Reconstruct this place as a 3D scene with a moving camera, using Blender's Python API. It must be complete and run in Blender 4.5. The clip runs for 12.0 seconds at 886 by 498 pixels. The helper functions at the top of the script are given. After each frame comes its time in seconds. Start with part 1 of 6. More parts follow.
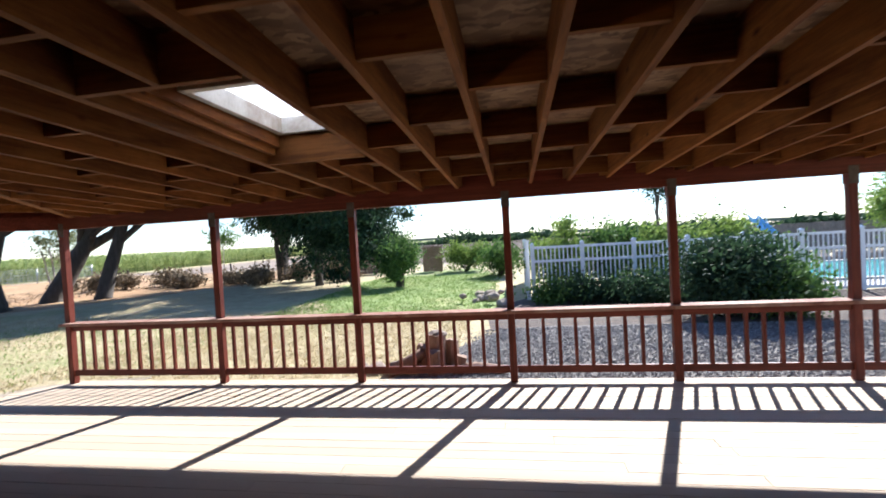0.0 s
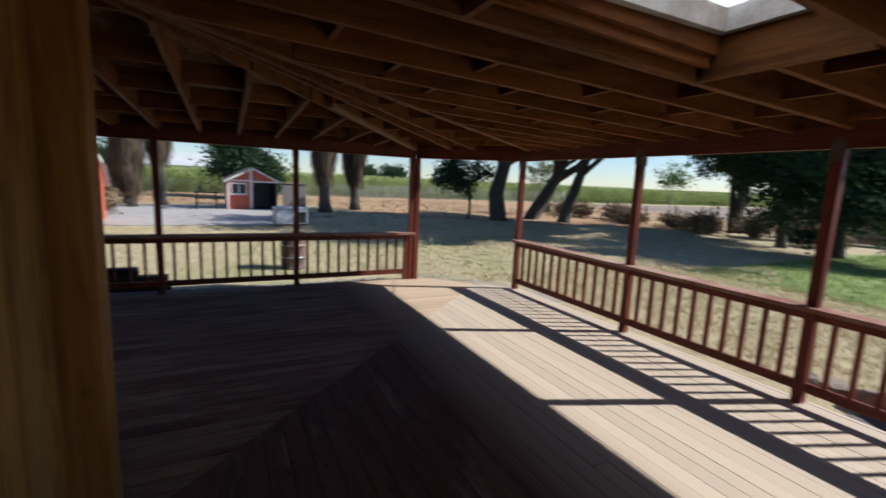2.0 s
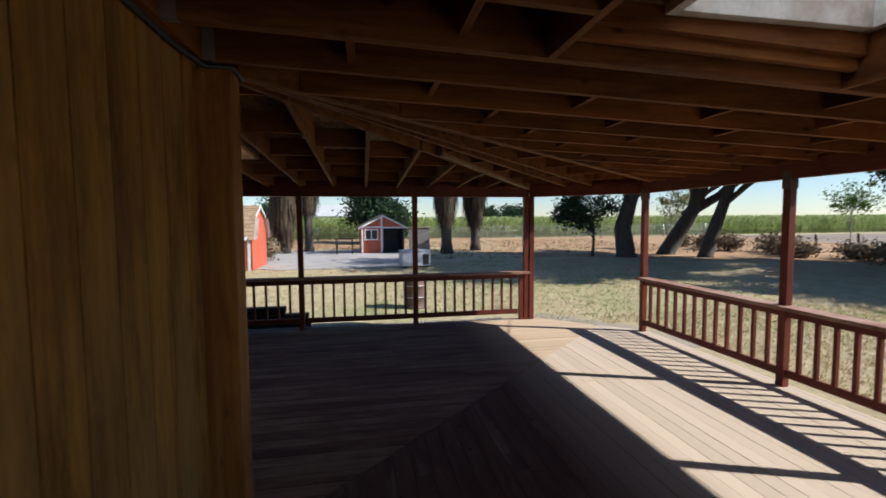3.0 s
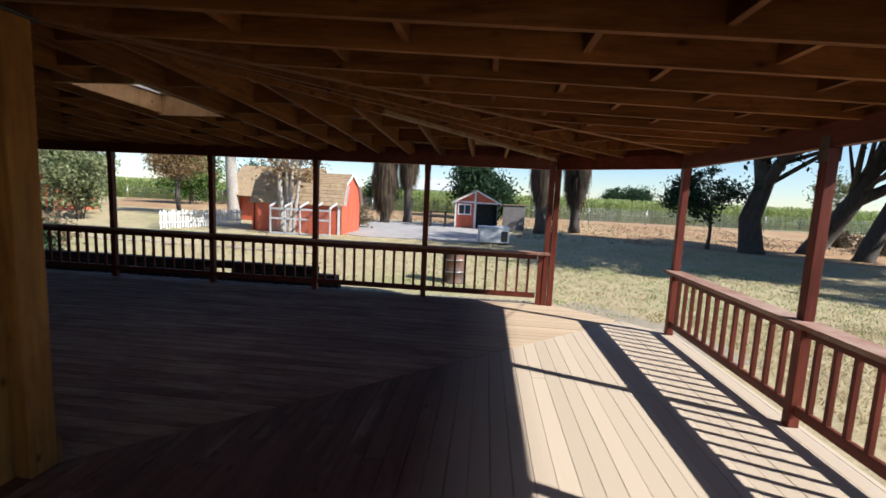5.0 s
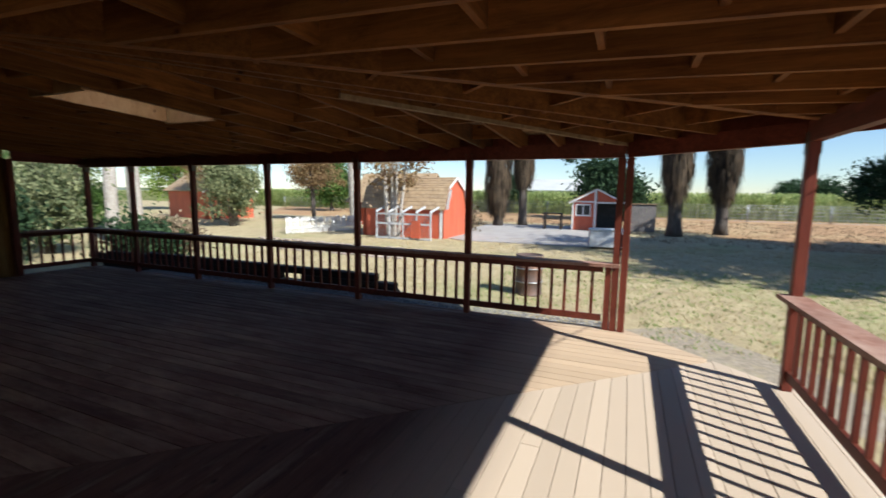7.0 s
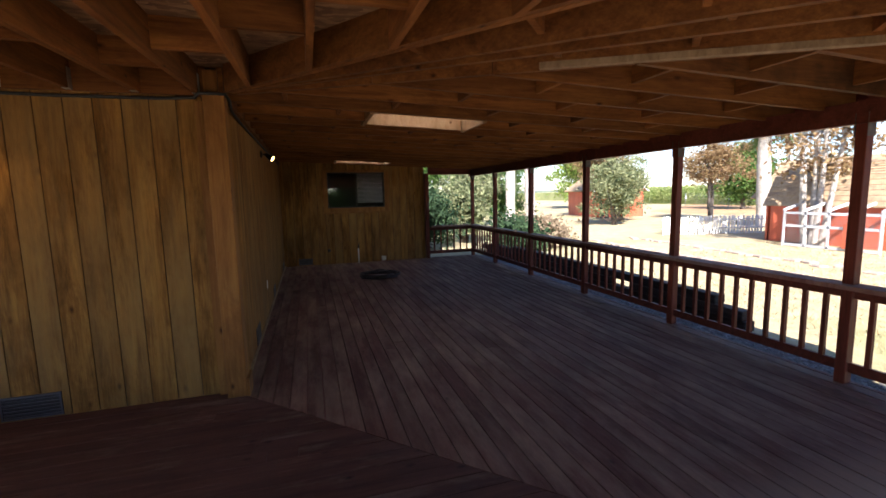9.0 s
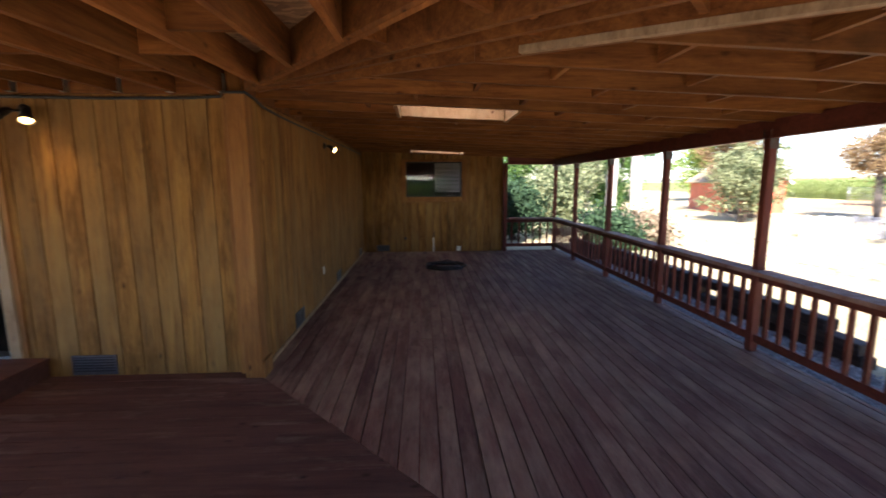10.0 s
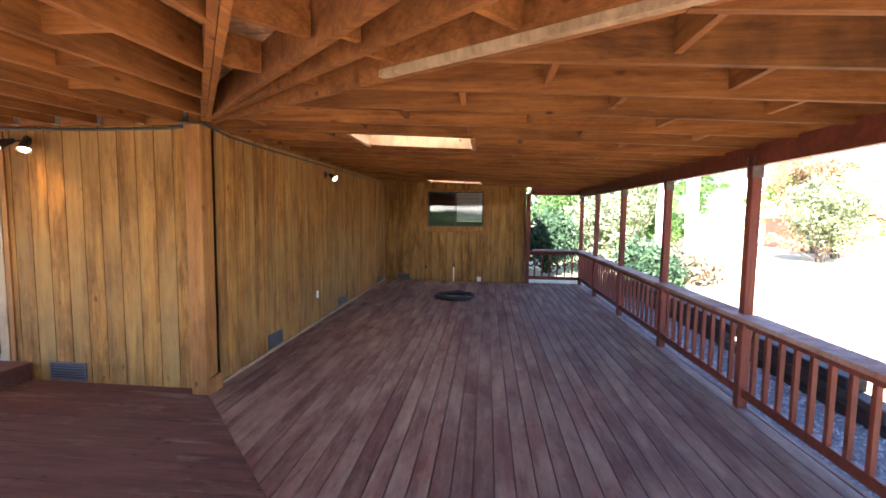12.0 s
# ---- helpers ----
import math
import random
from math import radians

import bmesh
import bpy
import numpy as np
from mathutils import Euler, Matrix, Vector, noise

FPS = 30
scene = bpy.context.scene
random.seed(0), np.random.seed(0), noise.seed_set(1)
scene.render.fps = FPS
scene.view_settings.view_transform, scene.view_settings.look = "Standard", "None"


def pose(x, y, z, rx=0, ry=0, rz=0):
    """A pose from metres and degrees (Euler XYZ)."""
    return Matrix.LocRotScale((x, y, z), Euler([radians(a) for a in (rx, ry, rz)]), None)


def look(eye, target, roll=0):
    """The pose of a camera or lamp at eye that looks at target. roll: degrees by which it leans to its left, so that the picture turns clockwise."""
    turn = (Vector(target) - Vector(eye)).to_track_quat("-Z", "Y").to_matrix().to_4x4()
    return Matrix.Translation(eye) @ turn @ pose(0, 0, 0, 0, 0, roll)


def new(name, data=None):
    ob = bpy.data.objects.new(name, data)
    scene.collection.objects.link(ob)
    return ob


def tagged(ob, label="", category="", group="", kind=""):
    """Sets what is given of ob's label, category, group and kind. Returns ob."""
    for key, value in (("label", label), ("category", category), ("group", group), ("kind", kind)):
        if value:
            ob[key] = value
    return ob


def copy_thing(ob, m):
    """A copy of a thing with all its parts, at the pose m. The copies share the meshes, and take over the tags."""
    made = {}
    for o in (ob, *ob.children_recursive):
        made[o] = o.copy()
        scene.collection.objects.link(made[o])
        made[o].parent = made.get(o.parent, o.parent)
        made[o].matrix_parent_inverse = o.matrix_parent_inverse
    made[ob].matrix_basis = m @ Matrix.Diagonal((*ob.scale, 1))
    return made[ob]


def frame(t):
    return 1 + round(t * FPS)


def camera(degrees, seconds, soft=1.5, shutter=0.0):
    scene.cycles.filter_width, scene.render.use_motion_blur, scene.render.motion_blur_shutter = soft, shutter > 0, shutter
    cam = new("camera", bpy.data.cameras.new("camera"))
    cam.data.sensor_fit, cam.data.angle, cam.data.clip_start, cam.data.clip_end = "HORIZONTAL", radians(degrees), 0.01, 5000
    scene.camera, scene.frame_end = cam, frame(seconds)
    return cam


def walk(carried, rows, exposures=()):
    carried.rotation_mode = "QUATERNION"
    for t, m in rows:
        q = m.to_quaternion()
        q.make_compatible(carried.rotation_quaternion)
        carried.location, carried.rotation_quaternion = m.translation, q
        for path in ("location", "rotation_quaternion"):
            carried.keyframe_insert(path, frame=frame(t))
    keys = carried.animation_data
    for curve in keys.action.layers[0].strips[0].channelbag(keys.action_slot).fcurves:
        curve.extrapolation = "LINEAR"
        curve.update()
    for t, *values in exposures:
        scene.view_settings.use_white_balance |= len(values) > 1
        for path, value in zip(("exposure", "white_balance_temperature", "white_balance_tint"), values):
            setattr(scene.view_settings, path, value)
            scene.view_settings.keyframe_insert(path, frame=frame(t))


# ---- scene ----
cam = camera(90.8, 12.0, soft=1.6, shutter=0.3)
PATH = [
    (0, (0.223, -0.089, 1.864), (-0.1, 1.884, 1.821), -3.3),
    (0.5, (0.194, 0.303, 1.849), (-0.318, 2.227, 1.655), -2.3),
    (1, (0.098, 0.556, 1.827), (-0.658, 2.396, 1.621), 0.8),
    (1.5, (0.011, 0.677, 1.835), (-1.243, 2.225, 1.653), 1.4),
    (2, (0.065, 0.733, 1.9), (-1.706, 1.613, 1.601), 2.5),
    (2.5, (0.064, 0.925, 1.957), (-1.867, 1.433, 1.842), 0.8),
    (3, (0.137, 0.867, 1.904), (-1.827, 1.224, 1.775), -0.4),
    (3.2, (0.181, 0.99, 1.882), (-1.797, 1.253, 1.752), -2.6),
    (4.8, (-0.046, 2.614, 1.845), (-2.028, 2.43, 1.647), 0.5),
    (5, (-0.143, 2.83, 1.813), (-2.12, 2.646, 1.573), 2.7),
    (5.5, (-0.366, 3.258, 1.812), (-2.331, 3.009, 1.539), 0.3),
    (6, (-0.641, 3.556, 1.813), (-2.556, 3.023, 1.592), 0.2),
    (6.5, (-1.043, 3.78, 1.804), (-2.946, 3.24, 1.513), 1.6),
    (7, (-1.498, 4.037, 1.825), (-3.326, 3.264, 1.578), 0.8),
    (7.5, (-1.815, 4.01, 1.85), (-3.372, 2.778, 1.612), 0.5),
    (9.3, (-3.397, 4.461, 1.802), (-3.921, 2.542, 1.591), -1.4),
    (9.5, (-3.549, 4.429, 1.800), (-4.102, 2.514, 1.634), -0.5),
    (10, (-4.104, 4.35, 1.887), (-4.195, 2.375, 1.59), -0.3),
    (10.5, (-4.496, 4.274, 1.811), (-4.265, 2.289, 1.742), -1.1),
    (11, (-4.865, 4.163, 1.858), (-4.72, 2.17, 1.77), 1.0),
    (11.5, (-5.184, 4.193, 1.856), (-4.918, 2.222, 1.648), 0.8),
    (12, (-5.284, 4.227, 1.858), (-5.087, 2.243, 1.698), 0.7),
]
EXPOSURES = [(0, 1.5, 6050, 11), (0.5, 1.05, 5950, 11), (1.0, 0.85, 5950, 10), (1.5, 0.68, 6000, 10), (2.0, 0.56, 6150, 10), (2.5, 0.58, 6250, 10), (5.0, 0.86, 6300, 9), (6.5, 0.86, 6300, 8), (7.5, 0.80, 6300, 7), (7.7, 0.9, 6350, 8), (9.5, 2.2, 6500, 18), (10.0, 2.55, 6400, 18), (10.5, 3.3, 6250, 20), (11.5, 3.85, 6200, 20), (12.0, 4.05, 6200, 20)]
walk(cam, [(t, look(eye, target, roll)) for t, eye, target, roll in PATH], EXPOSURES)

# ---- world and sun ----
SUN = Vector((0.43, 1.13, 1.0)).normalized()
world = bpy.data.worlds.new("sky")
scene.world = world
world.use_nodes = True
wn = world.node_tree
wn.nodes.clear()
sky_node = wn.nodes.new("ShaderNodeTexSky")
sky_node.sky_type, sky_node.sun_disc = "NISHITA", False
sky_node.sun_elevation = math.asin(SUN.z)
sky_node.sun_rotation = math.atan2(SUN.x, SUN.y)
sky_node.dust_density, sky_node.ozone_density = 0.05, 3.2
bg = wn.nodes.new("ShaderNodeBackground")
bg.inputs["Strength"].default_value = 0.08
out_w = wn.nodes.new("ShaderNodeOutputWorld")
haze = wn.nodes.new("ShaderNodeMix")
haze.data_type, haze.blend_type = "RGBA", "MULTIPLY"
haze.inputs[0].default_value = 1.0
haze.inputs[7].default_value = (0.94, 0.985, 1.08, 1)
wn.links.new(sky_node.outputs[0], haze.inputs[6])
wn.links.new(haze.outputs[2], bg.inputs[0])
wn.links.new(bg.outputs[0], out_w.inputs[0])
sun_data = bpy.data.lights.new("sun", "SUN")
sun_data.energy, sun_data.angle, sun_data.color = 4.8, radians(0.55), (1.0, 0.96, 0.90)
sun = new("sun", sun_data)
sun.matrix_world = look(SUN * 50, (0, 0, 0))


# ---- materials ----
def tree_of(name):
    m = bpy.data.materials.new(name)
    m.use_nodes = True
    nt = m.node_tree
    return m, nt, nt.nodes["Principled BSDF"]


def node(nt, kind, **values):
    n = nt.nodes.new(kind)
    for key, value in values.items():
        n.inputs[key].default_value = value
    return n


def ramp(nt, fac, stops):
    r = nt.nodes.new("ShaderNodeValToRGB")
    while len(r.color_ramp.elements) < len(stops):
        r.color_ramp.elements.new(0.5)
    for e, (p, c) in zip(r.color_ramp.elements, stops):
        e.position, e.color = p, (*c, 1) if len(c) == 3 else (c[0], c[0], c[0], 1)
    nt.links.new(fac, r.inputs[0])
    return r.outputs[0]


def blend(nt, kind, fac, a, b):
    n = nt.nodes.new("ShaderNodeMix")
    n.data_type, n.blend_type = "RGBA", kind
    for index, value in ((0, fac), (6, a), (7, b)):
        if isinstance(value, (int, float)):
            n.inputs[index].default_value = value
        elif isinstance(value, tuple):
            n.inputs[index].default_value = (*value, 1)
        else:
            nt.links.new(value, n.inputs[index])
    return n.outputs[2]


def noise_at(nt, vector, scale, detail=4.0, rough=0.6, distort=0.0):
    n = node(nt, "ShaderNodeTexNoise", Scale=scale, Detail=detail, Roughness=rough, Distortion=distort)
    nt.links.new(vector, n.inputs["Vector"])
    return n.outputs["Fac"]


def stretched(nt, vector, sx, sy, sz):
    m = nt.nodes.new("ShaderNodeMapping")
    m.inputs["Scale"].default_value = (sx, sy, sz)
    nt.links.new(vector, m.inputs["Vector"])
    return m.outputs[0]


def place_of(nt, per_object=True):
    """World position, shifted by a random amount for each object."""
    g = nt.nodes.new("ShaderNodeNewGeometry")
    if not per_object:
        return g.outputs["Position"], None, g
    info = nt.nodes.new("ShaderNodeObjectInfo")
    mul = nt.nodes.new("ShaderNodeMath")
    mul.operation = "MULTIPLY"
    mul.inputs[1].default_value = 37.0
    nt.links.new(info.outputs["Random"], mul.inputs[0])
    add = nt.nodes.new("ShaderNodeVectorMath")
    add.operation = "ADD"
    nt.links.new(g.outputs["Position"], add.inputs[0])
    nt.links.new(mul.outputs[0], add.inputs[1])
    return add.outputs[0], info.outputs["Random"], g


def bump_to(nt, bsdf, height, strength, distance=0.01):
    b = node(nt, "ShaderNodeBump", Strength=strength, Distance=distance)
    nt.links.new(height, b.inputs["Height"])
    nt.links.new(b.outputs[0], bsdf.inputs["Normal"])


def wood(name, dark, light, axis, roughness=0.6, vary=0.25, stain=(0.5, 0.5, 0.5), stain_amount=0.3, knots=True, grain=9.0, bump=0.3, worn=None, worn_scale=1.1, sunlit_y=None, wear_to=(0.55, 0.8, 0.3), blotches=0.45, streaks=0.0):
    """Sawn or painted wood with the grain along axis 0, 1, 2, or None for the thing's own mixed directions."""
    m, nt, bsdf = tree_of(name)
    pos, rnd, _ = place_of(nt)
    s = [1.0, 1.0, 1.0]
    if axis is not None:
        s[axis] = 0.06
    else:
        s = [0.7, 0.7, 0.25]
    v = stretched(nt, pos, *s)
    fine = noise_at(nt, v, grain * 6, 5, 0.7, 0.6)
    broad = noise_at(nt, v, grain, 3, 0.6, 1.2)
    mixf = blend(nt, "MIX", 0.45, broad, fine)
    col = ramp(nt, mixf, [(0.34, dark), (0.66, light)])
    bsdf.inputs["Specular IOR Level"].default_value = 0.22
    blotch = ramp(nt, noise_at(nt, stretched(nt, pos, *[q if q == 1.0 else 0.3 for q in s]), 3.2, 6, 0.75, 0.8), [(0.38, (0.58, 0.50, 0.44)), (0.52, (1.0, 1.0, 1.0))])
    col = blend(nt, "MULTIPLY", blotches, col, blotch)
    if streaks:
        st = ramp(nt, noise_at(nt, stretched(nt, pos, 1.0, 1.0, 0.12), 9, 6, 0.8, 0.4), [(0.40, (0.42, 0.36, 0.30)), (0.54, (1, 1, 1))])
        col = blend(nt, "MULTIPLY", streaks, col, st)
    if knots:
        vo = node(nt, "ShaderNodeTexVoronoi", Scale=3.4)
        ks = [1.6, 1.6, 1.6]
        if axis is not None:
            ks[axis] = 0.8
        nt.links.new(stretched(nt, pos, *ks), vo.inputs["Vector"])
        k = ramp(nt, vo.outputs["Distance"], [(0.035, (0.16, 0.10, 0.07)), (0.06, (0.5, 0.4, 0.33)), (0.13, (1.0, 1.0, 1.0))])
        col = blend(nt, "MULTIPLY", 0.9, col, k)
    big = ramp(nt, noise_at(nt, pos, 0.9, 5, 0.65), [(0.4, (1, 1, 1)), (0.7, stain)])
    col = blend(nt, "MULTIPLY", stain_amount, col, big)
    if worn:
        wv = noise_at(nt, stretched(nt, pos, *[q if q == 1.0 else 0.25 for q in s]), worn_scale * 3, 6, 0.72)
        wear_and_sun = ramp(nt, wv, [(0.45, (0,)), (0.68, (0.85,))] if not sunlit_y else [(wear_to[0], (0,)), (wear_to[1], (wear_to[2],))])
        # Paling along Y puts the sunlit strip into the colour, over the wear.
        if sunlit_y:
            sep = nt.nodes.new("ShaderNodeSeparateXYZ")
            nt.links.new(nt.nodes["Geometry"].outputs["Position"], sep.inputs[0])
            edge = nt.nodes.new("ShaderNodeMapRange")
            edge.inputs["From Min"].default_value, edge.inputs["From Max"].default_value, edge.inputs["To Max"].default_value = sunlit_y[0], sunlit_y[1], 0.85
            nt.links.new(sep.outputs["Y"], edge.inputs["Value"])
            wear_and_sun = blend(nt, "LIGHTEN", 1.0, wear_and_sun, edge.outputs[0])
        col = blend(nt, "MIX", wear_and_sun, col, worn)
    hsv = nt.nodes.new("ShaderNodeHueSaturation")
    mr = nt.nodes.new("ShaderNodeMapRange")
    mr.inputs["To Min"].default_value, mr.inputs["To Max"].default_value = 1 - vary, 1 + vary
    nt.links.new(rnd, mr.inputs["Value"])
    nt.links.new(mr.outputs[0], hsv.inputs["Value"])
    nt.links.new(col, hsv.inputs["Color"])
    nt.links.new(hsv.outputs[0], bsdf.inputs["Base Color"])
    bsdf.inputs["Roughness"].default_value = roughness
    bump_to(nt, bsdf, mixf, bump, 0.004)
    return m


def surface(name, dark, light, scale=6.0, roughness=0.8, metallic=0.0, fine=60.0, stain=None, stain_amount=0.4, bump=0.4, distance=0.01, per_object=True, squash=(1, 1, 1), island=0.0):
    m, nt, bsdf = tree_of(name)
    pos, rnd, g = place_of(nt, per_object)
    v = stretched(nt, pos, *squash)
    a = noise_at(nt, v, scale, 4, 0.6)
    b = noise_at(nt, v, fine, 4, 0.7)
    f = blend(nt, "MIX", 0.4, a, b)
    col = ramp(nt, f, [(0.32, dark), (0.7, light)])
    if stain:
        col = blend(nt, "MIX", ramp(nt, noise_at(nt, pos, scale * 0.31, 5, 0.7), [(0.5, (0,)), (0.68, (stain_amount,))]), col, stain)
    if island:
        hsv = nt.nodes.new("ShaderNodeHueSaturation")
        mr = nt.nodes.new("ShaderNodeMapRange")
        mr.inputs["To Min"].default_value, mr.inputs["To Max"].default_value = 1 - island, 1 + island
        nt.links.new(g.outputs["Random Per Island"], mr.inputs["Value"])
        nt.links.new(mr.outputs[0], hsv.inputs["Value"])
        nt.links.new(col, hsv.inputs["Color"])
        col = hsv.outputs[0]
    nt.links.new(col, bsdf.inputs["Base Color"])
    bsdf.inputs["Roughness"].default_value, bsdf.inputs["Metallic"].default_value = roughness, metallic
    if bump:
        bump_to(nt, bsdf, f, bump, distance)
    return m


def leafy(name, dark, light, through_light=0.35):
    """Leaves: tone varies leaf by leaf and clump by clump, and light comes through them."""
    m, nt, bsdf = tree_of(name)
    g = nt.nodes.new("ShaderNodeNewGeometry")
    n = noise_at(nt, g.outputs["Position"], 0.9, 3, 0.6)
    f = blend(nt, "MIX", 0.5, n, g.outputs["Random Per Island"])
    col = ramp(nt, f, [(0.25, dark), (0.75, light)])
    nt.links.new(col, bsdf.inputs["Base Color"])
    bsdf.inputs["Roughness"].default_value = 0.7
    bsdf.inputs["Specular IOR Level"].default_value = 0.15
    tr = nt.nodes.new("ShaderNodeBsdfTranslucent")
    nt.links.new(col, tr.inputs["Color"])
    mx = nt.nodes.new("ShaderNodeMixShader")
    mx.inputs[0].default_value = through_light
    nt.links.new(bsdf.outputs[0], mx.inputs[1])
    nt.links.new(tr.outputs[0], mx.inputs[2])
    nt.links.new(mx.outputs[0], nt.nodes["Material Output"].inputs["Surface"])
    return m


def glowing(name, color, strength):
    m, nt, bsdf = tree_of(name)
    bsdf.inputs["Base Color"].default_value = (*color, 1)
    bsdf.inputs["Emission Color"].default_value = (*color, 1)
    bsdf.inputs["Emission Strength"].default_value = strength
    return m


# Deck colour pales across the roof's shadow edge: part wear, part painted sunlight.
DECK_X = wood("deck_wood_front", (0.062, 0.026, 0.020), (0.125, 0.057, 0.043), 0, 0.75, 0.07, (0.6, 0.5, 0.45), 0.5, True, 8, 0.4, worn=(0.57, 0.47, 0.365), sunlit_y=(2.4, 3.4))
DECK_Y = wood("deck_wood_side", (0.080, 0.030, 0.025), (0.165, 0.073, 0.054), 1, 0.75, 0.08, (0.55, 0.48, 0.5), 0.5, True, 8, 0.4, worn=(0.55, 0.42, 0.29), sunlit_y=(2.4, 3.4), wear_to=(0.40, 0.70, 0.34), blotches=0.4)
RED_WOOD = wood("red_stained_wood", (0.095, 0.021, 0.013), (0.21, 0.050, 0.031), 2, 0.5, 0.12, (0.5, 0.45, 0.4), 0.5, False, 9, 0.25)
RED_WOOD_X = wood("red_stained_rail", (0.088, 0.021, 0.013), (0.20, 0.049, 0.031), 0, 0.5, 0.10, (0.5, 0.45, 0.4), 0.5, False, 9, 0.25)
CAP_WOOD = wood("red_cap_wood", (0.20, 0.08, 0.058), (0.36, 0.20, 0.15), None, 0.8, 0.08, (0.6, 0.5, 0.45), 0.5, False, 6, 0.25, worn=(0.46, 0.34, 0.28))
RAFTER_Y = wood("rafter_wood_front", (0.105, 0.034, 0.007), (0.27, 0.105, 0.025), 1, 0.75, 0.20, (0.55, 0.42, 0.35), 0.6, True, 8, 0.5, blotches=0.75)
# Rafter wood made paler, so that the skylight wells look lit.
LIT_WELL_WOOD = wood("lit_well_wood", (0.27, 0.15, 0.065), (0.42, 0.25, 0.12), None, 0.7, 0.05, (0.6, 0.45, 0.35), 0.5, True, 8, 0.3)
RAFTER_STAINED = wood("water_stained_rafter", (0.09, 0.030, 0.008), (0.24, 0.095, 0.025), 0, 0.75, 0.1, (0.12, 0.09, 0.07), 0.95, True, 8, 0.5, blotches=1.0)
RAFTER_X = wood("rafter_wood_side", (0.105, 0.034, 0.007), (0.27, 0.105, 0.025), 0, 0.75, 0.20, (0.55, 0.42, 0.35), 0.6, True, 8, 0.5, blotches=0.75)
PALE_WOOD = wood("pale_new_wood", (0.26, 0.175, 0.095), (0.44, 0.32, 0.19), None, 0.65, 0.06, (0.5, 0.4, 0.3), 0.4, True, 8, 0.3)
OLD_TIMBER = wood("grey_brown_old_timber", (0.15, 0.095, 0.055), (0.33, 0.23, 0.145), None, 0.75, 0.06, (0.5, 0.4, 0.3), 0.5, True, 8, 0.4)
SIDING = wood("honey_plywood_siding", (0.185, 0.080, 0.015), (0.45, 0.228, 0.052), 2, 0.75, 0.03, (0.42, 0.36, 0.30), 0.8, True, 7, 0.5, worn=(0.29, 0.17, 0.058), worn_scale=0.5, blotches=0.6, streaks=0.75)
GROOVE = surface("siding_groove_shadow_wood", (0.025, 0.012, 0.007), (0.05, 0.025, 0.012), 8)
POST_WOOD = wood("honey_trim_wood", (0.19, 0.075, 0.017), (0.37, 0.175, 0.045), 2, 0.6, 0.05, (0.5, 0.35, 0.25), 0.5, True, 7, 0.3)
STEP_WOOD = wood("red_step_wood", (0.09, 0.035, 0.027), (0.17, 0.075, 0.055), 0, 0.5, 0.10, (0.5, 0.45, 0.4), 0.5, True, 8, 0.3)
WHITE_PAINT = surface("white_paint", (0.62, 0.62, 0.60), (0.82, 0.82, 0.80), 5, 0.5, 0, 60, (0.45, 0.42, 0.38), 0.4, 0.2)
VINYL = surface("white_vinyl", (0.70, 0.71, 0.73), (0.82, 0.83, 0.85), 2, 0.35, 0, 40, (0.55, 0.55, 0.52), 0.3, 0.05)
RED_BARN = surface("red_barn_paint", (0.42, 0.075, 0.035), (0.62, 0.14, 0.07), 2.5, 0.6, 0, 40, (0.35, 0.10, 0.06), 0.6, 0.3, squash=(1, 1, 0.2))
SHINGLE = surface("brown_roof_shingles", (0.26, 0.175, 0.10), (0.50, 0.37, 0.23), 5, 0.85, 0, 70, (0.16, 0.11, 0.08), 0.6, 0.6, island=0.2)
STEEL = surface("galvanised_steel", (0.30, 0.31, 0.33), (0.48, 0.50, 0.52), 9, 0.4, 0.8, 60, None, 0, 0.1)
OLD_WHITE = surface("stained_white_paint", (0.42, 0.39, 0.34), (0.70, 0.67, 0.62), 4, 0.6, 0, 40, (0.24, 0.14, 0.07), 0.75, 0.3)
BRACKET = surface("rust_stained_post_cap", (0.05, 0.035, 0.03), (0.15, 0.125, 0.11), 14, 0.6, 0.3, 60, (0.10, 0.035, 0.02), 0.7, 0.3)
DARK_METAL = surface("bronze_window_frame", (0.03, 0.028, 0.026), (0.06, 0.055, 0.05), 9, 0.4, 0.5, 60, None, 0, 0.05)
BLACK_RUBBER = surface("black_rubber", (0.010, 0.010, 0.011), (0.03, 0.03, 0.032), 20, 0.6, 0, 90, None, 0, 0.3)
VENT_PAINT = surface("grey_vent_metal", (0.06, 0.055, 0.06), (0.12, 0.11, 0.12), 20, 0.5, 0.3, 90, None, 0, 0.3)
RUST = surface("rusty_barrel_steel", (0.07, 0.045, 0.04), (0.17, 0.12, 0.10), 4, 0.65, 0.3, 50, (0.24, 0.10, 0.05), 0.7, 0.4)
CRATE = surface("weathered_white_crate", (0.38, 0.40, 0.42), (0.62, 0.64, 0.66), 3, 0.6, 0, 50, (0.30, 0.29, 0.28), 0.6, 0.2)
CONCRETE = surface("pale_concrete", (0.27, 0.255, 0.245), (0.42, 0.40, 0.385), 1.2, 0.85, 0, 40, (0.30, 0.27, 0.23), 0.6, 0.4)
SLEEPER = wood("black_old_sleeper", (0.022, 0.018, 0.016), (0.07, 0.055, 0.048), 1, 0.8, 0.2, (0.5, 0.5, 0.5), 0.5, False, 6, 0.7)
BARK = surface("dark_bark", (0.035, 0.028, 0.024), (0.12, 0.10, 0.085), 7, 0.9, 0, 45, None, 0, 1.0, 0.05, squash=(1, 1, 0.25))
PALM_BARK = surface("grey_palm_bark", (0.25, 0.22, 0.19), (0.52, 0.48, 0.43), 6, 0.9, 0, 45, None, 0, 1.0, 0.05, squash=(1, 1, 2.5))
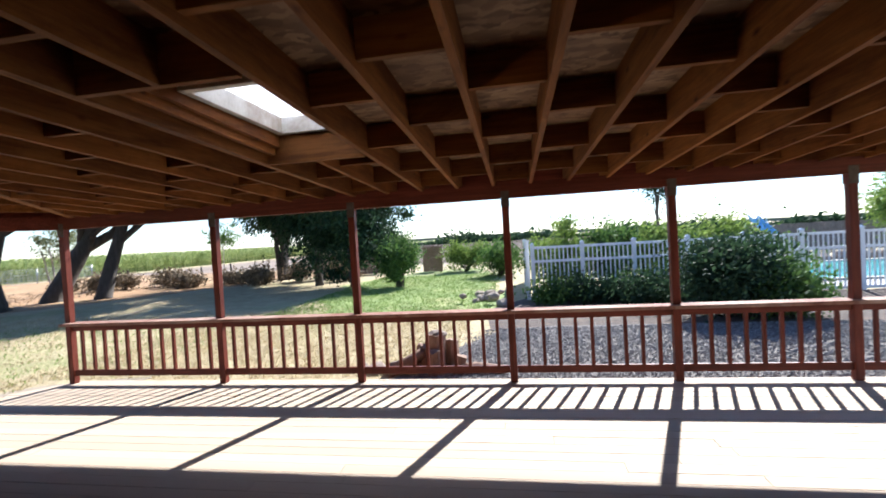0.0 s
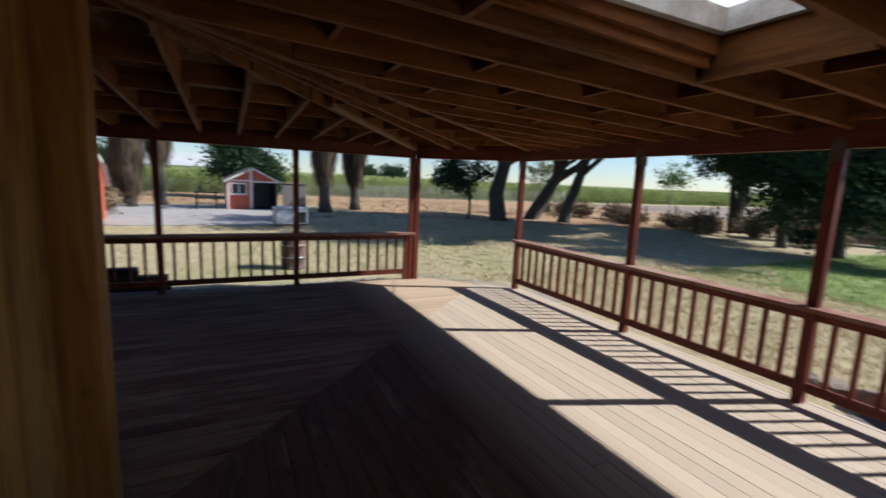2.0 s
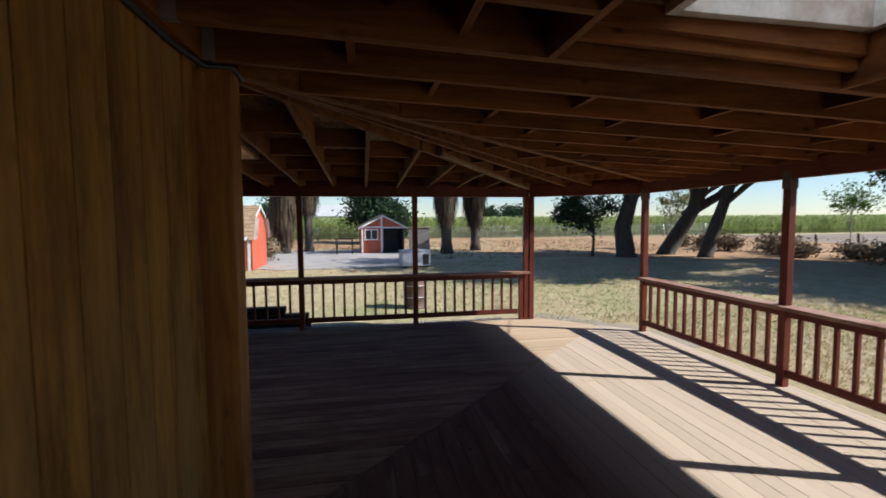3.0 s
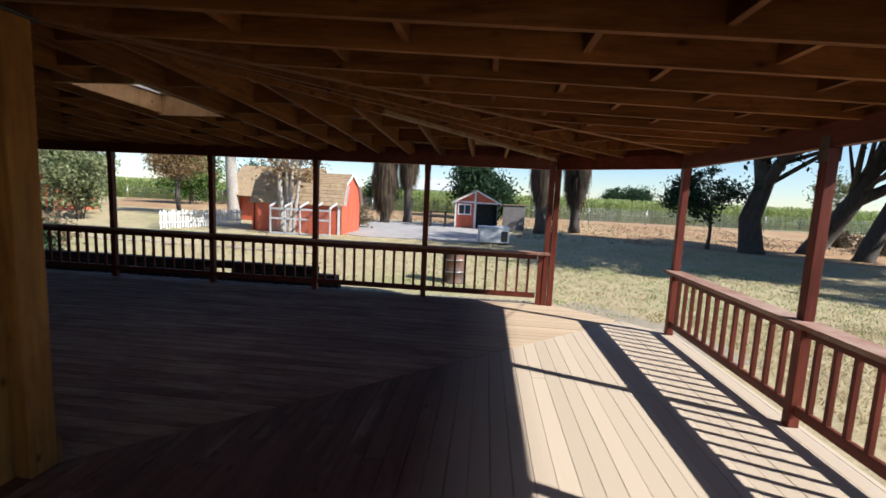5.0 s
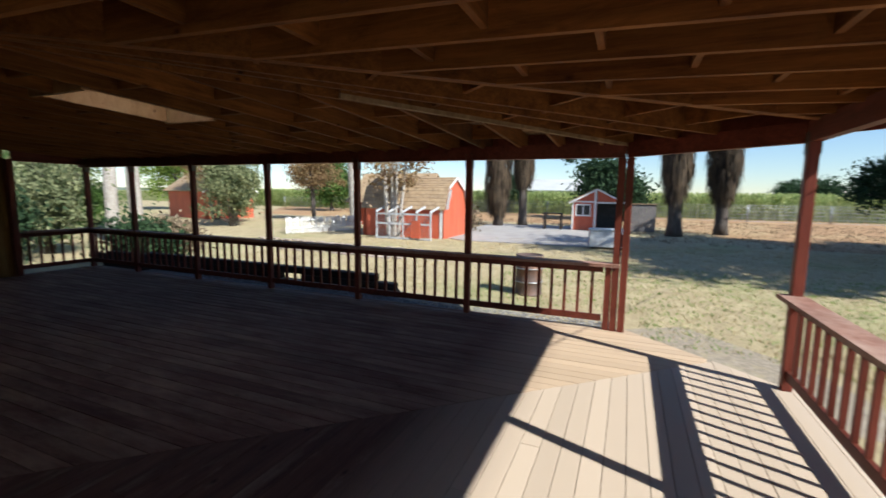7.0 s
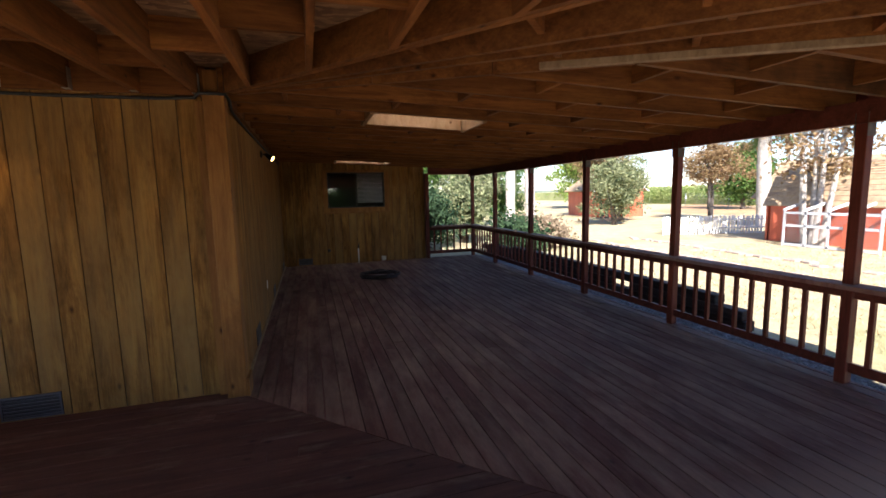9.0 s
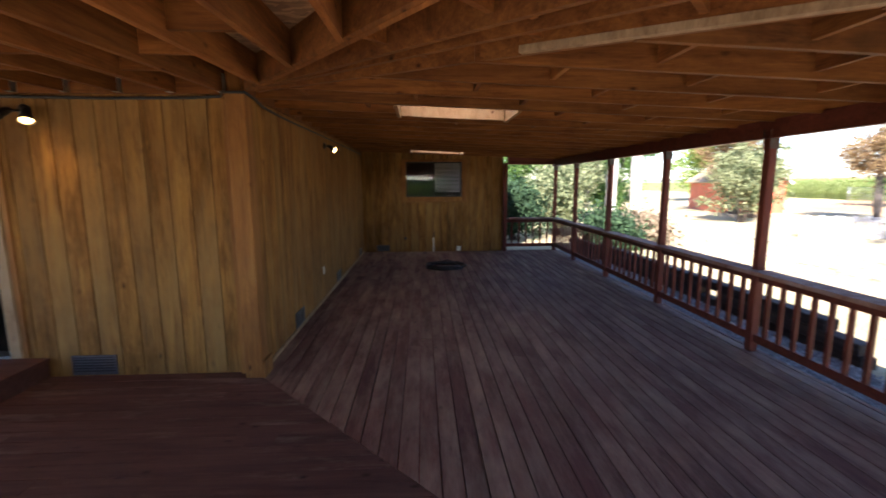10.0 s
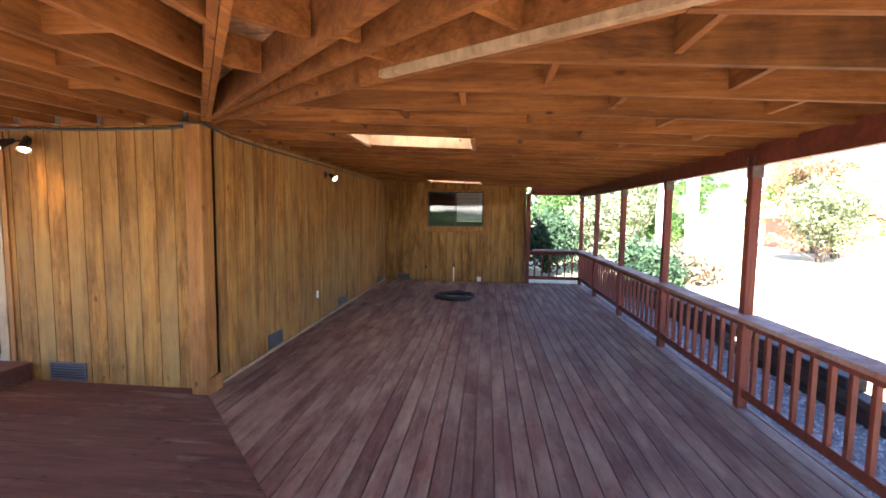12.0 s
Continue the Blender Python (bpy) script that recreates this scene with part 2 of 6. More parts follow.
PALM_SKIRT = leafy("dead_palm_fronds", (0.022, 0.017, 0.013), (0.14, 0.10, 0.065), 0.1)
PALM_GREEN = leafy("green_palm_fronds", (0.05, 0.09, 0.03), (0.16, 0.24, 0.08))
LEAF_DARK = leafy("dark_green_leaves", (0.018, 0.040, 0.022), (0.055, 0.10, 0.045), 0.3)
LEAF_MID = leafy("mid_green_leaves", (0.04, 0.09, 0.025), (0.14, 0.24, 0.06))
LEAF_LIGHT = leafy("yellow_green_leaves", (0.10, 0.17, 0.035), (0.27, 0.36, 0.09))
LEAF_AUTUMN = leafy("autumn_leaves", (0.16, 0.09, 0.05), (0.36, 0.26, 0.13))
LEAF_GREY = leafy("oleander_leaves", (0.07, 0.10, 0.045), (0.32, 0.34, 0.18))
CORN = leafy("corn_leaves", (0.15, 0.23, 0.06), (0.50, 0.55, 0.24), 0.4)
DRY_GRASS = leafy("dry_grass_blades", (0.34, 0.27, 0.14), (0.62, 0.53, 0.33), 0.3)
LAWN_GRASS = leafy("green_grass_blades", (0.11, 0.20, 0.045), (0.30, 0.40, 0.12), 0.3)
DRY_WEED = leafy("dead_weeds", (0.12, 0.09, 0.06), (0.30, 0.23, 0.15), 0.15)
GRAVEL = surface("crushed_grey_rock", (0.11, 0.105, 0.10), (0.33, 0.315, 0.30), 10, 0.85, 0, 60, None, 0, 0.5, 0.01, True, (1, 1, 1), 0.45)
ROCK = surface("brown_field_stone", (0.20, 0.15, 0.12), (0.46, 0.38, 0.31), 3, 0.9, 0, 30, (0.12, 0.09, 0.07), 0.5, 0.8, 0.03)
STUMP_WOOD = surface("old_stump_wood", (0.13, 0.07, 0.05), (0.36, 0.23, 0.16), 5, 0.85, 0, 50, None, 0, 0.8, 0.02, squash=(1, 1, 0.3))
BRICK = surface("weathered_brown_boards", (0.16, 0.10, 0.075), (0.30, 0.20, 0.15), 4, 0.85, 0, 50, None, 0, 0.5)
GREY_BOARD = surface("grey_fence_board", (0.12, 0.11, 0.11), (0.24, 0.22, 0.21), 4, 0.85, 0, 50, None, 0, 0.4)
SLIDE_BLUE = surface("blue_slide_plastic", (0.10, 0.32, 0.62), (0.20, 0.45, 0.75), 3, 0.3, 0, 50, None, 0, 0.05)
# Near black: the darkness of the unlit rooms is put into the colour.
DARK_INSIDE = surface("unlit_room_shade", (0.018, 0.016, 0.014), (0.035, 0.031, 0.027), 2, 0.8)
DOOR_PAINT = surface("dark_door_paint", (0.03, 0.03, 0.029), (0.05, 0.05, 0.048), 2, 0.4, 0, 40, None, 0, 0.1)
BRASS = surface("brass", (0.45, 0.33, 0.14), (0.6, 0.45, 0.2), 12, 0.3, 0.9)
FIXTURE = surface("bronze_lamp_paint", (0.03, 0.025, 0.02), (0.07, 0.055, 0.045), 12, 0.4, 0.4)
WHITE_PLASTIC = surface("white_plastic", (0.72, 0.72, 0.70), (0.8, 0.8, 0.78), 9, 0.4)
BULB = glowing("warm_bulb", (1.0, 0.60, 0.20), 4.0)
# Black sheet by the hose; also painted shade inside the playhouse.
FIBRE = surface("black_sheet_and_shade", (0.012, 0.014, 0.016), (0.05, 0.055, 0.06), 12, 0.5, 0, 70, (0.10, 0.09, 0.09), 0.5, 0.5)


def osb_material():
    """Strand board: flat chips of wood at all angles."""
    m, nt, bsdf = tree_of("strand_board")
    pos, _, _ = place_of(nt, False)
    warped = nt.nodes.new("ShaderNodeVectorMath")
    warped.operation = "ADD"
    n = node(nt, "ShaderNodeTexNoise", Scale=9.0, Detail=2.0)
    nt.links.new(pos, n.inputs["Vector"])
    sc = nt.nodes.new("ShaderNodeVectorMath")
    sc.operation = "SCALE"
    sc.inputs["Scale"].default_value = 0.09
    nt.links.new(n.outputs["Color"], sc.inputs[0])
    nt.links.new(pos, warped.inputs[0])
    nt.links.new(sc.outputs[0], warped.inputs[1])
    vo = node(nt, "ShaderNodeTexVoronoi", Scale=20.0)
    nt.links.new(stretched(nt, warped.outputs[0], 0.5, 1.3, 1), vo.inputs["Vector"])
    sep = nt.nodes.new("ShaderNodeSeparateColor")
    nt.links.new(vo.outputs["Color"], sep.inputs[0])
    col = ramp(nt, sep.outputs[0], [(0.0, (0.12, 0.06, 0.028)), (0.5, (0.22, 0.125, 0.062)), (1.0, (0.36, 0.235, 0.13))])
    big = ramp(nt, noise_at(nt, pos, 0.8, 4, 0.6), [(0.35, (0.75, 0.65, 0.6)), (0.7, (1, 1, 1))])
    col = blend(nt, "MULTIPLY", 0.8, col, big)
    nt.links.new(col, bsdf.inputs["Base Color"])
    bsdf.inputs["Roughness"].default_value = 0.7
    bump_to(nt, bsdf, sep.outputs[0], 0.3, 0.002)
    return m


OSB = osb_material()


def glass_material(name, tint, rough=0.0, frosted=False):
    m, nt, bsdf = tree_of(name)
    bsdf.inputs["Base Color"].default_value = (*tint, 1)
    bsdf.inputs["Roughness"].default_value = rough
    bsdf.inputs["Transmission Weight"].default_value = 1.0
    bsdf.inputs["IOR"].default_value = 1.45 if not frosted else 1.2
    return m


GLASS = glass_material("window_glass", (0.9, 0.93, 0.92))


def skylight_material():
    """Milky acrylic that lets the sky through as a soft white."""
    m, nt, bsdf = tree_of("milky_acrylic")
    tr = nt.nodes.new("ShaderNodeBsdfTranslucent")
    g = nt.nodes.new("ShaderNodeNewGeometry")
    col = ramp(nt, noise_at(nt, g.outputs["Position"], 7, 6, 0.75), [(0.30, (0.74, 0.72, 0.68)), (0.5, (0.92, 0.93, 0.94))])
    nt.links.new(col, tr.inputs["Color"])
    nt.links.new(tr.outputs[0], nt.nodes["Material Output"].inputs["Surface"])
    return m


ACRYLIC = skylight_material()


def water_material():
    m, nt, bsdf = tree_of("pool_water")
    g = nt.nodes.new("ShaderNodeNewGeometry")
    col = ramp(nt, noise_at(nt, g.outputs["Position"], 1.5, 3, 0.6), [(0.3, (0.05, 0.42, 0.45)), (0.7, (0.16, 0.62, 0.62))])
    nt.links.new(col, bsdf.inputs["Base Color"])
    bsdf.inputs["Roughness"].default_value = 0.06
    bump_to(nt, bsdf, noise_at(nt, g.outputs["Position"], 5, 3, 0.6), 0.25, 0.02)
    return m


WATER = water_material()


def ground_material():
    """Dry lawn with greener patches, and bare earth farther off."""
    m, nt, bsdf = tree_of("dry_lawn_ground")
    g = nt.nodes.new("ShaderNodeNewGeometry")
    pos = g.outputs["Position"]
    big = noise_at(nt, pos, 0.22, 5, 0.65)
    mid = noise_at(nt, pos, 2.2, 6, 0.75)
    fine = noise_at(nt, pos, 38, 4, 0.8)
    f = blend(nt, "MIX", 0.55, mid, fine)
    dry = ramp(nt, f, [(0.32, (0.22, 0.165, 0.09)), (0.55, (0.45, 0.37, 0.215)), (0.75, (0.60, 0.52, 0.35))])
    green = ramp(nt, f, [(0.3, (0.10, 0.14, 0.04)), (0.7, (0.30, 0.36, 0.12))])
    col = blend(nt, "MIX", ramp(nt, big, [(0.52, (0,)), (0.68, (0.55,))]), dry, green)
    nt.links.new(col, bsdf.inputs["Base Color"])
    bsdf.inputs["Roughness"].default_value = 0.95
    bump_to(nt, bsdf, f, 0.8, 0.04)
    return m


GROUND = ground_material()
LAWN = surface("green_lawn_soil", (0.10, 0.15, 0.035), (0.32, 0.39, 0.13), 1.2, 0.95, 0, 30, (0.42, 0.37, 0.18), 0.7, 0.8, 0.04)
EARTH = surface("bare_brown_earth", (0.24, 0.13, 0.06), (0.46, 0.29, 0.15), 0.7, 0.95, 0, 12, (0.46, 0.38, 0.20), 0.6, 0.8, 0.06)
FIELD = surface("ploughed_field_soil", (0.16, 0.12, 0.09), (0.30, 0.235, 0.18), 0.35, 0.95, 0, 5, None, 0, 0.8, 0.1, squash=(1, 0.15, 1))
CROP = surface("far_crop_green", (0.17, 0.20, 0.08), (0.34, 0.36, 0.16), 0.35, 0.95, 0, 6, (0.34, 0.38, 0.16), 0.5, 0.8, 0.1)
GRAVEL_SOIL = surface("gravel_bed_soil", (0.085, 0.075, 0.068), (0.22, 0.20, 0.185), 16, 0.95, 0, 90, (0.14, 0.12, 0.10), 0.5, 1.0, 0.03)
DARK_SOIL = surface("dark_brown_soil", (0.035, 0.026, 0.022), (0.13, 0.095, 0.075), 9, 0.95, 0, 50, (0.20, 0.14, 0.09), 0.5, 1.0, 0.04)
STEP_GRAVEL = surface("brown_dusty_gravel", (0.20, 0.165, 0.12), (0.44, 0.375, 0.29), 14, 0.95, 0, 80, (0.42, 0.35, 0.21), 0.7, 1.0, 0.03)
HILL = surface("hazy_far_hills", (0.10, 0.13, 0.11), (0.17, 0.20, 0.16), 0.02, 1.0, 0, 0.2)
FAR_ROOF = surface("grey_far_roof", (0.42, 0.43, 0.42), (0.55, 0.56, 0.54), 0.4, 0.6)


# ---- builders ----
def quad_box(bm, x0, x1, y0, y1, z0, z1):
    v = [bm.verts.new(p) for p in ((x0, y0, z0), (x1, y0, z0), (x1, y1, z0), (x0, y1, z0), (x0, y0, z1), (x1, y0, z1), (x1, y1, z1), (x0, y1, z1))]
    for f in ((3, 2, 1, 0), (4, 5, 6, 7), (0, 1, 5, 4), (1, 2, 6, 5), (2, 3, 7, 6), (3, 0, 4, 7)):
        bm.faces.new([v[i] for i in f])


def box(*b):
    bm = bmesh.new()
    quad_box(bm, *b)
    return bm


def boxes(*bs):
    bm = bmesh.new()
    for b in bs:
        quad_box(bm, *b)
    return bm


def prism(points, z0, z1):
    """A plate with the outline points (anticlockwise from above), from z0 to z1."""
    bm = bmesh.new()
    lo = [bm.verts.new((x, y, z0)) for x, y in points]
    hi = [bm.verts.new((x, y, z1)) for x, y in points]
    bm.faces.new(hi)
    bm.faces.new(lo[::-1])
    n = len(points)
    for i in range(n):
        j = (i + 1) % n
        bm.faces.new((lo[i], lo[j], hi[j], hi[i]))
    return bm


def bar(bm, a, b, w, h):
    """A straight timber from a to b (middle of its underside), w wide and h high."""
    a, b = Vector(a), Vector(b)
    side = Vector((b.y - a.y, a.x - b.x, 0))
    if side.length < 1e-6:
        side = Vector((1, 0, 0))
    side = side.normalized() * w / 2
    up = Vector((0, 0, h)) if abs((b - a).normalized().z) < 0.9 else Vector((0, h, 0))
    v = [bm.verts.new(p) for p in (a - side, a + side, b + side, b - side, a - side + up, a + side + up, b + side + up, b - side + up)]
    for f in ((3, 2, 1, 0), (4, 5, 6, 7), (0, 1, 5, 4), (1, 2, 6, 5), (2, 3, 7, 6), (3, 0, 4, 7)):
        bm.faces.new([v[i] for i in f])
    return bm


def ring_tube(bm, path, radii, sides=8):
    """A tapered tube through the points of path."""
    rings = []
    for i, p in enumerate(path):
        p = Vector(p)
        d = Vector(path[min(i + 1, len(path) - 1)]) - Vector(path[max(i - 1, 0)])
        d.normalize()
        u = d.cross(Vector((0, 0, 1))) if i == 0 else u - d * u.dot(d)
        if u.length < 0.05:
            u = d.cross(Vector((1, 0, 0)))
        u.normalize()
        w = d.cross(u)
        rings.append([bm.verts.new(p + (u * math.cos(a) + w * math.sin(a)) * radii[i]) for a in [2 * math.pi * k / sides for k in range(sides)]])
    for a, b in zip(rings, rings[1:]):
        for k in range(sides):
            f = bm.faces.new((a[k], a[(k + 1) % sides], b[(k + 1) % sides], b[k]))
            f.smooth = True
    bm.faces.new(rings[0][::-1])
    bm.faces.new(rings[-1])
    bmesh.ops.recalc_face_normals(bm, faces=bm.faces)
    return bm


def tube(path, radii, sides=8):
    return ring_tube(bmesh.new(), path, radii, sides)


def lathe(profile, sides=24):
    """A turned body about z; profile is a row of (radius, z), closed at both ends."""
    bm = bmesh.new()
    rings = [[bm.verts.new((r * math.cos(2 * math.pi * k / sides), r * math.sin(2 * math.pi * k / sides), z)) for k in range(sides)] for r, z in profile]
    for a, b in zip(rings, rings[1:]):
        for k in range(sides):
            bm.faces.new((a[k], a[(k + 1) % sides], b[(k + 1) % sides], b[k])).smooth = True
    bm.faces.new(rings[0][::-1])
    bm.faces.new(rings[-1])
    return bm


def to_mesh(name, bm, material, bevel=0.0):
    if bevel:
        bmesh.ops.bevel(bm, geom=bm.edges[:], offset=bevel, segments=1, affect="EDGES")
    me = bpy.data.meshes.new(name)
    bm.to_mesh(me)
    bm.free()
    me.materials.append(material)
    return me


def part(name, bm, material, parent, label="", bevel=0.0, kind=""):
    ob = new(name, to_mesh(name, bm, material, bevel) if isinstance(bm, bmesh.types.BMesh) else bm)
    ob.parent = parent
    return tagged(ob, label, kind=kind)


def thing(name, label, category, group="", at=(0, 0, 0), turn=0.0, kind=""):
    ob = new(name)
    ob.matrix_world = pose(*at, 0, 0, turn)
    ob.empty_display_size = 0.2
    return tagged(ob, label, category, group, kind)


def structure(name, bm, material, label="", category="", kind="structure"):
    ob = new(name, to_mesh(name, bm, material) if isinstance(bm, bmesh.types.BMesh) else bm)
    return tagged(ob, label, category, kind=kind)


def quads_mesh(name, corners, material):
    """A mesh of loose four-cornered faces; corners is an array (n, 4, 3)."""
    n = len(corners)
    me = bpy.data.meshes.new(name)
    me.vertices.add(n * 4)
    me.vertices.foreach_set("co", np.asarray(corners, dtype=np.float32).ravel())
    me.loops.add(n * 4)
    me.loops.foreach_set("vertex_index", np.arange(n * 4, dtype=np.int32))
    me.polygons.add(n)
    me.polygons.foreach_set("loop_start", np.arange(0, n * 4, 4, dtype=np.int32))
    me.update(calc_edges=True)
    me.validate()
    me.materials.append(material)
    return me


def leaves_at(centres, size, rng, aspect=2.2, droop=0.0):
    """Small pointed leaves at the centres, turned at random."""
    n = len(centres)
    d = rng.normal(size=(n, 3))
    d[:, 2] = d[:, 2] * (1 - abs(droop)) - droop * 1.5
    d /= np.linalg.norm(d, axis=1)[:, None]
    e = np.cross(d, rng.normal(size=(n, 3)))
    e /= np.linalg.norm(e, axis=1)[:, None] + 1e-9
    s = size * rng.uniform(0.6, 1.35, (n, 1))
    a, b = d * s * 0.5 * aspect ** 0.5, e * s * 0.5 / aspect ** 0.5
    return np.stack([centres - a, centres - b - a * 0.1, centres + a, centres + b - a * 0.1], axis=1)


def clumped(rng, n, centre, radii, clumps, clump_size, hollow=0.45):
    """Points in clumps within an uneven ellipsoid."""
    c = rng.normal(size=(clumps, 3))
    c /= np.linalg.norm(c, axis=1)[:, None]
    az, ph = np.arctan2(c[:, 1], c[:, 0]), rng.uniform(0, 6.3, 3)
    lobes = 0.86 + 0.22 * np.sin(3 * az + ph[0]) * np.cos(2.5 * c[:, 2] + ph[1]) + 0.14 * np.sin(5 * az + ph[2])
    c *= rng.uniform(hollow, 1.0, (clumps, 1)) * np.asarray(radii) * rng.uniform(0.7, 1.2, (clumps, 1)) * lobes[:, None]
    pick = rng.integers(0, clumps, n)
    sizes = clump_size * rng.uniform(0.5, 1.4, clumps)
    p = c[pick] + rng.normal(size=(n, 3)) * sizes[pick][:, None] * np.array([1, 1, 0.7])
    return p + np.asarray(centre), c + np.asarray(centre)


def tree(name, label, at, height, trunk_r, crown_at, crown_r, leaves, leaf_size, leaf, bark=BARK, seed=1, lean=(0, 0), clumps=40, clump_size=0.45, droop=0.0, forks=(), category="tree", stems=1, hollow=0.45):
    """A tree: tapered trunk with limbs to its clumps, and a crown of single leaves. crown_at is relative to the foot."""
    rng = np.random.default_rng(seed)
    t = thing(name, label, category, at=at)
    pts, cl = clumped(rng, leaves, crown_at, crown_r, clumps, clump_size, hollow)
    pts = pts[pts[:, 2] > 0.05]
    bm = bmesh.new()
    for s in range(stems):
        off = Vector((rng.uniform(-1, 1), rng.uniform(-1, 1), 0)) * (0.25 * min(stems - 1, 1))
        top = Vector((lean[0], lean[1], height * 0.62)) + off * 3
        mids = [off + (top - off) * f + Vector((rng.normal(), rng.normal(), 0)) * trunk_r * 0.35 for f in (0.25, 0.5, 0.75)]
        path = [off + Vector((0, 0, -0.1)), off + Vector((0, 0, 0.15)), *mids, top]
        ring_tube(bm, path, [trunk_r * 1.45, trunk_r * 1.1, trunk_r * 0.95, trunk_r * 0.8, trunk_r * 0.7, trunk_r * 0.5], 10 if trunk_r > 0.12 else 6)
        for c in cl[s::stems * 2][:14]:
            f = rng.uniform(0.45, 1.0)
            base = off + (top - off) * f
            mid = (base + Vector(c)) / 2 + Vector((rng.normal(), rng.normal(), rng.normal())) * 0.12
            r = trunk_r * rng.uniform(0.18, 0.4)
            ring_tube(bm, [base, mid, Vector(c)], [r, r * 0.6, r * 0.2], 5)
    for path, radii in forks:
        ring_tube(bm, path, radii, 9)
    part("trunk", bm, bark, t)
    part("crown", quads_mesh("crown", leaves_at(pts, leaf_size, rng, droop=droop), leaf), None, t)
    return t


def shrub(name, label, at, radii, leaves, leaf_size, leaf, seed, clumps=30, category="shrub", clump_size=0.3):
    rng = np.random.default_rng(seed)
    t = thing(name, label, category, at=at)
    pts, cl = clumped(rng, leaves, (0, 0, radii[2] * 0.95), radii, clumps, clump_size, 0.3)
    pts = pts[pts[:, 2] > 0.02]
    bm = bmesh.new()
    for c in cl[:18]:
        ring_tube(bm, [(0.1 * rng.normal(), 0.1 * rng.normal(), -0.05), tuple((np.array(c) * (0.5, 0.5, 0.6))), tuple(c)], [0.03, 0.02, 0.008], 4)
    part("stem", bm, BARK, t)
    part("crown", quads_mesh("crown", leaves_at(pts, leaf_size, rng), leaf), None, t)
    return t


# ---- the plan ----
WALL_X, WALL_Y, END_Y = -2.46, 0.05, -7.77
POST_X, POST_Y = -7.80, 5.53
EAST_X = 6.3
GROUND_Z = -0.30
WEST_YS = (3.92, 1.79, -0.22, -2.20, -4.19, -6.12, -7.77)
FRONT_XS = (-6.50, -3.97, -1.91, 0.135, 2.10, 4.0, 5.95)
BEAM_Z = 2.34
HOUSE_Z = 2.72
END_WALL_X = -6.33
DOOR = (-0.06, 1.13, 0.22, 2.42)


# ---- ground ----
bm = bmesh.new()
S = 2600
steps = [-S, -600, -150, -60, -30, -15, 0, 15, 30, 60, 150, 600, S]
grid = [[bm.verts.new((x, y, GROUND_Z)) for y in steps] for x in steps]
for i in range(len(steps) - 1):
    for j in range(len(steps) - 1):
        bm.faces.new((grid[i][j], grid[i + 1][j], grid[i + 1][j + 1], grid[i][j + 1]))
structure("ground", bm, GROUND, "dry yellow lawn with green patches", "ground")


def patch(name, points, z, material, label, category, seed=3, rough=0.0, kind="structure"):
    """A thin sheet of ground with an uneven outline."""
    rng = np.random.default_rng(seed)
    pts = []
    for (x0, y0), (x1, y1) in zip(points, points[1:] + points[:1]):
        n = max(1, int(math.hypot(x1 - x0, y1 - y0) / 1.2)) if rough else 1
        for k in range(min(n, 60)):
            f = k / min(n, 60)
            pts.append((x0 + (x1 - x0) * f + rng.normal() * rough, y0 + (y1 - y0) * f + rng.normal() * rough))
    return structure(name, prism(pts, GROUND_Z - 0.05, GROUND_Z + z), material, label, category, kind)


patch("bare_earth", [(-55, -45), (-34.5, -30), (-36, -8), (-36, 7), (-27, 9.5), (-22, 16), (-18, 24), (-13, 33), (-22, 44), (-50, 50), (-56, 20)], 0.006, EARTH, "bare brown earth strip with dead weeds", "earth", 5, 0.5)
patch("green_lawn", [(-6.5, 14), (-1.5, 11), (0.0, 13), (-0.8, 20), (-2, 30), (-6, 30), (-9, 22)], 0.008, LAWN, "greener watered lawn behind the deck", "lawn", 6, 0.3)
patch("gravel_bed", [(-1.9, 6.2), (11, 6.2), (11, 10.0), (0.0, 10.3), (-0.3, 9.8), (-1.0, 8.0)], 0.02, GRAVEL_SOIL, "grey crushed rock bed beside the deck", "gravel", 7, 0.12)
patch("mulch_bed", [(-0.2, 10.1), (5.0, 9.9), (11, 9.8), (13, 14.6), (0.5, 15.0), (-0.6, 12.5)], 0.012, DARK_SOIL, "dark brown ground below the pool fence", "flower bed", 8, 0.12)
patch("gravel_strip", [(-9.6, -9.5), (-7.9, -9.5), (-7.9, 4.2), (-8.6, 4.2), (-9.0, 0), (-9.3, -1)], 0.02, GRAVEL_SOIL, "grey gravel strip along the deck", "gravel", 9, 0.06)
patch("gravel_at_steps", [(-8.6, 4.2), (-7.2, 4.6), (-6.4, 5.6), (-6.5, 6.6), (-8.2, 6.4), (-9.3, 5.2)], 0.006, STEP_GRAVEL, "thin gravel at the foot of the deck", "gravel", 10, 0.28)
patch("concrete_pad", [(-33.5, -5.3), (-22.0, -5.2), (-20.6, -3), (-20.7, 3.2), (-33.5, 4.2)], 0.03, CONCRETE, "pale concrete yard in front of the sheds", "pavement")
patch("ploughed_field", [(-49, 46), (-14, 38), (60, 36), (300, 60), (500, 700), (-45, 700)], 0.008, FIELD, "bare ploughed field", "field")
patch("far_crop", [(-56, 140), (-46, 700), (-900, 700), (-900, 20), (-110, 90)], 0.012, CROP, "green field crop far off", "field")
patch("pool_deck", [(6, 14.9), (22, 14.9), (22, 27), (6, 27)], 0.02, CONCRETE, "pale concrete paving round the pool", "pavement")

# furrows
rng = np.random.default_rng(12)
bm = bmesh.new()
for k in range(60):
    y = 41 + k * 1.5 + k * k * 0.02
    bar(bm, (-12 - k * 1.1, y, GROUND_Z - 0.02), (70, y - 3, GROUND_Z - 0.02), 0.7, 0.13)
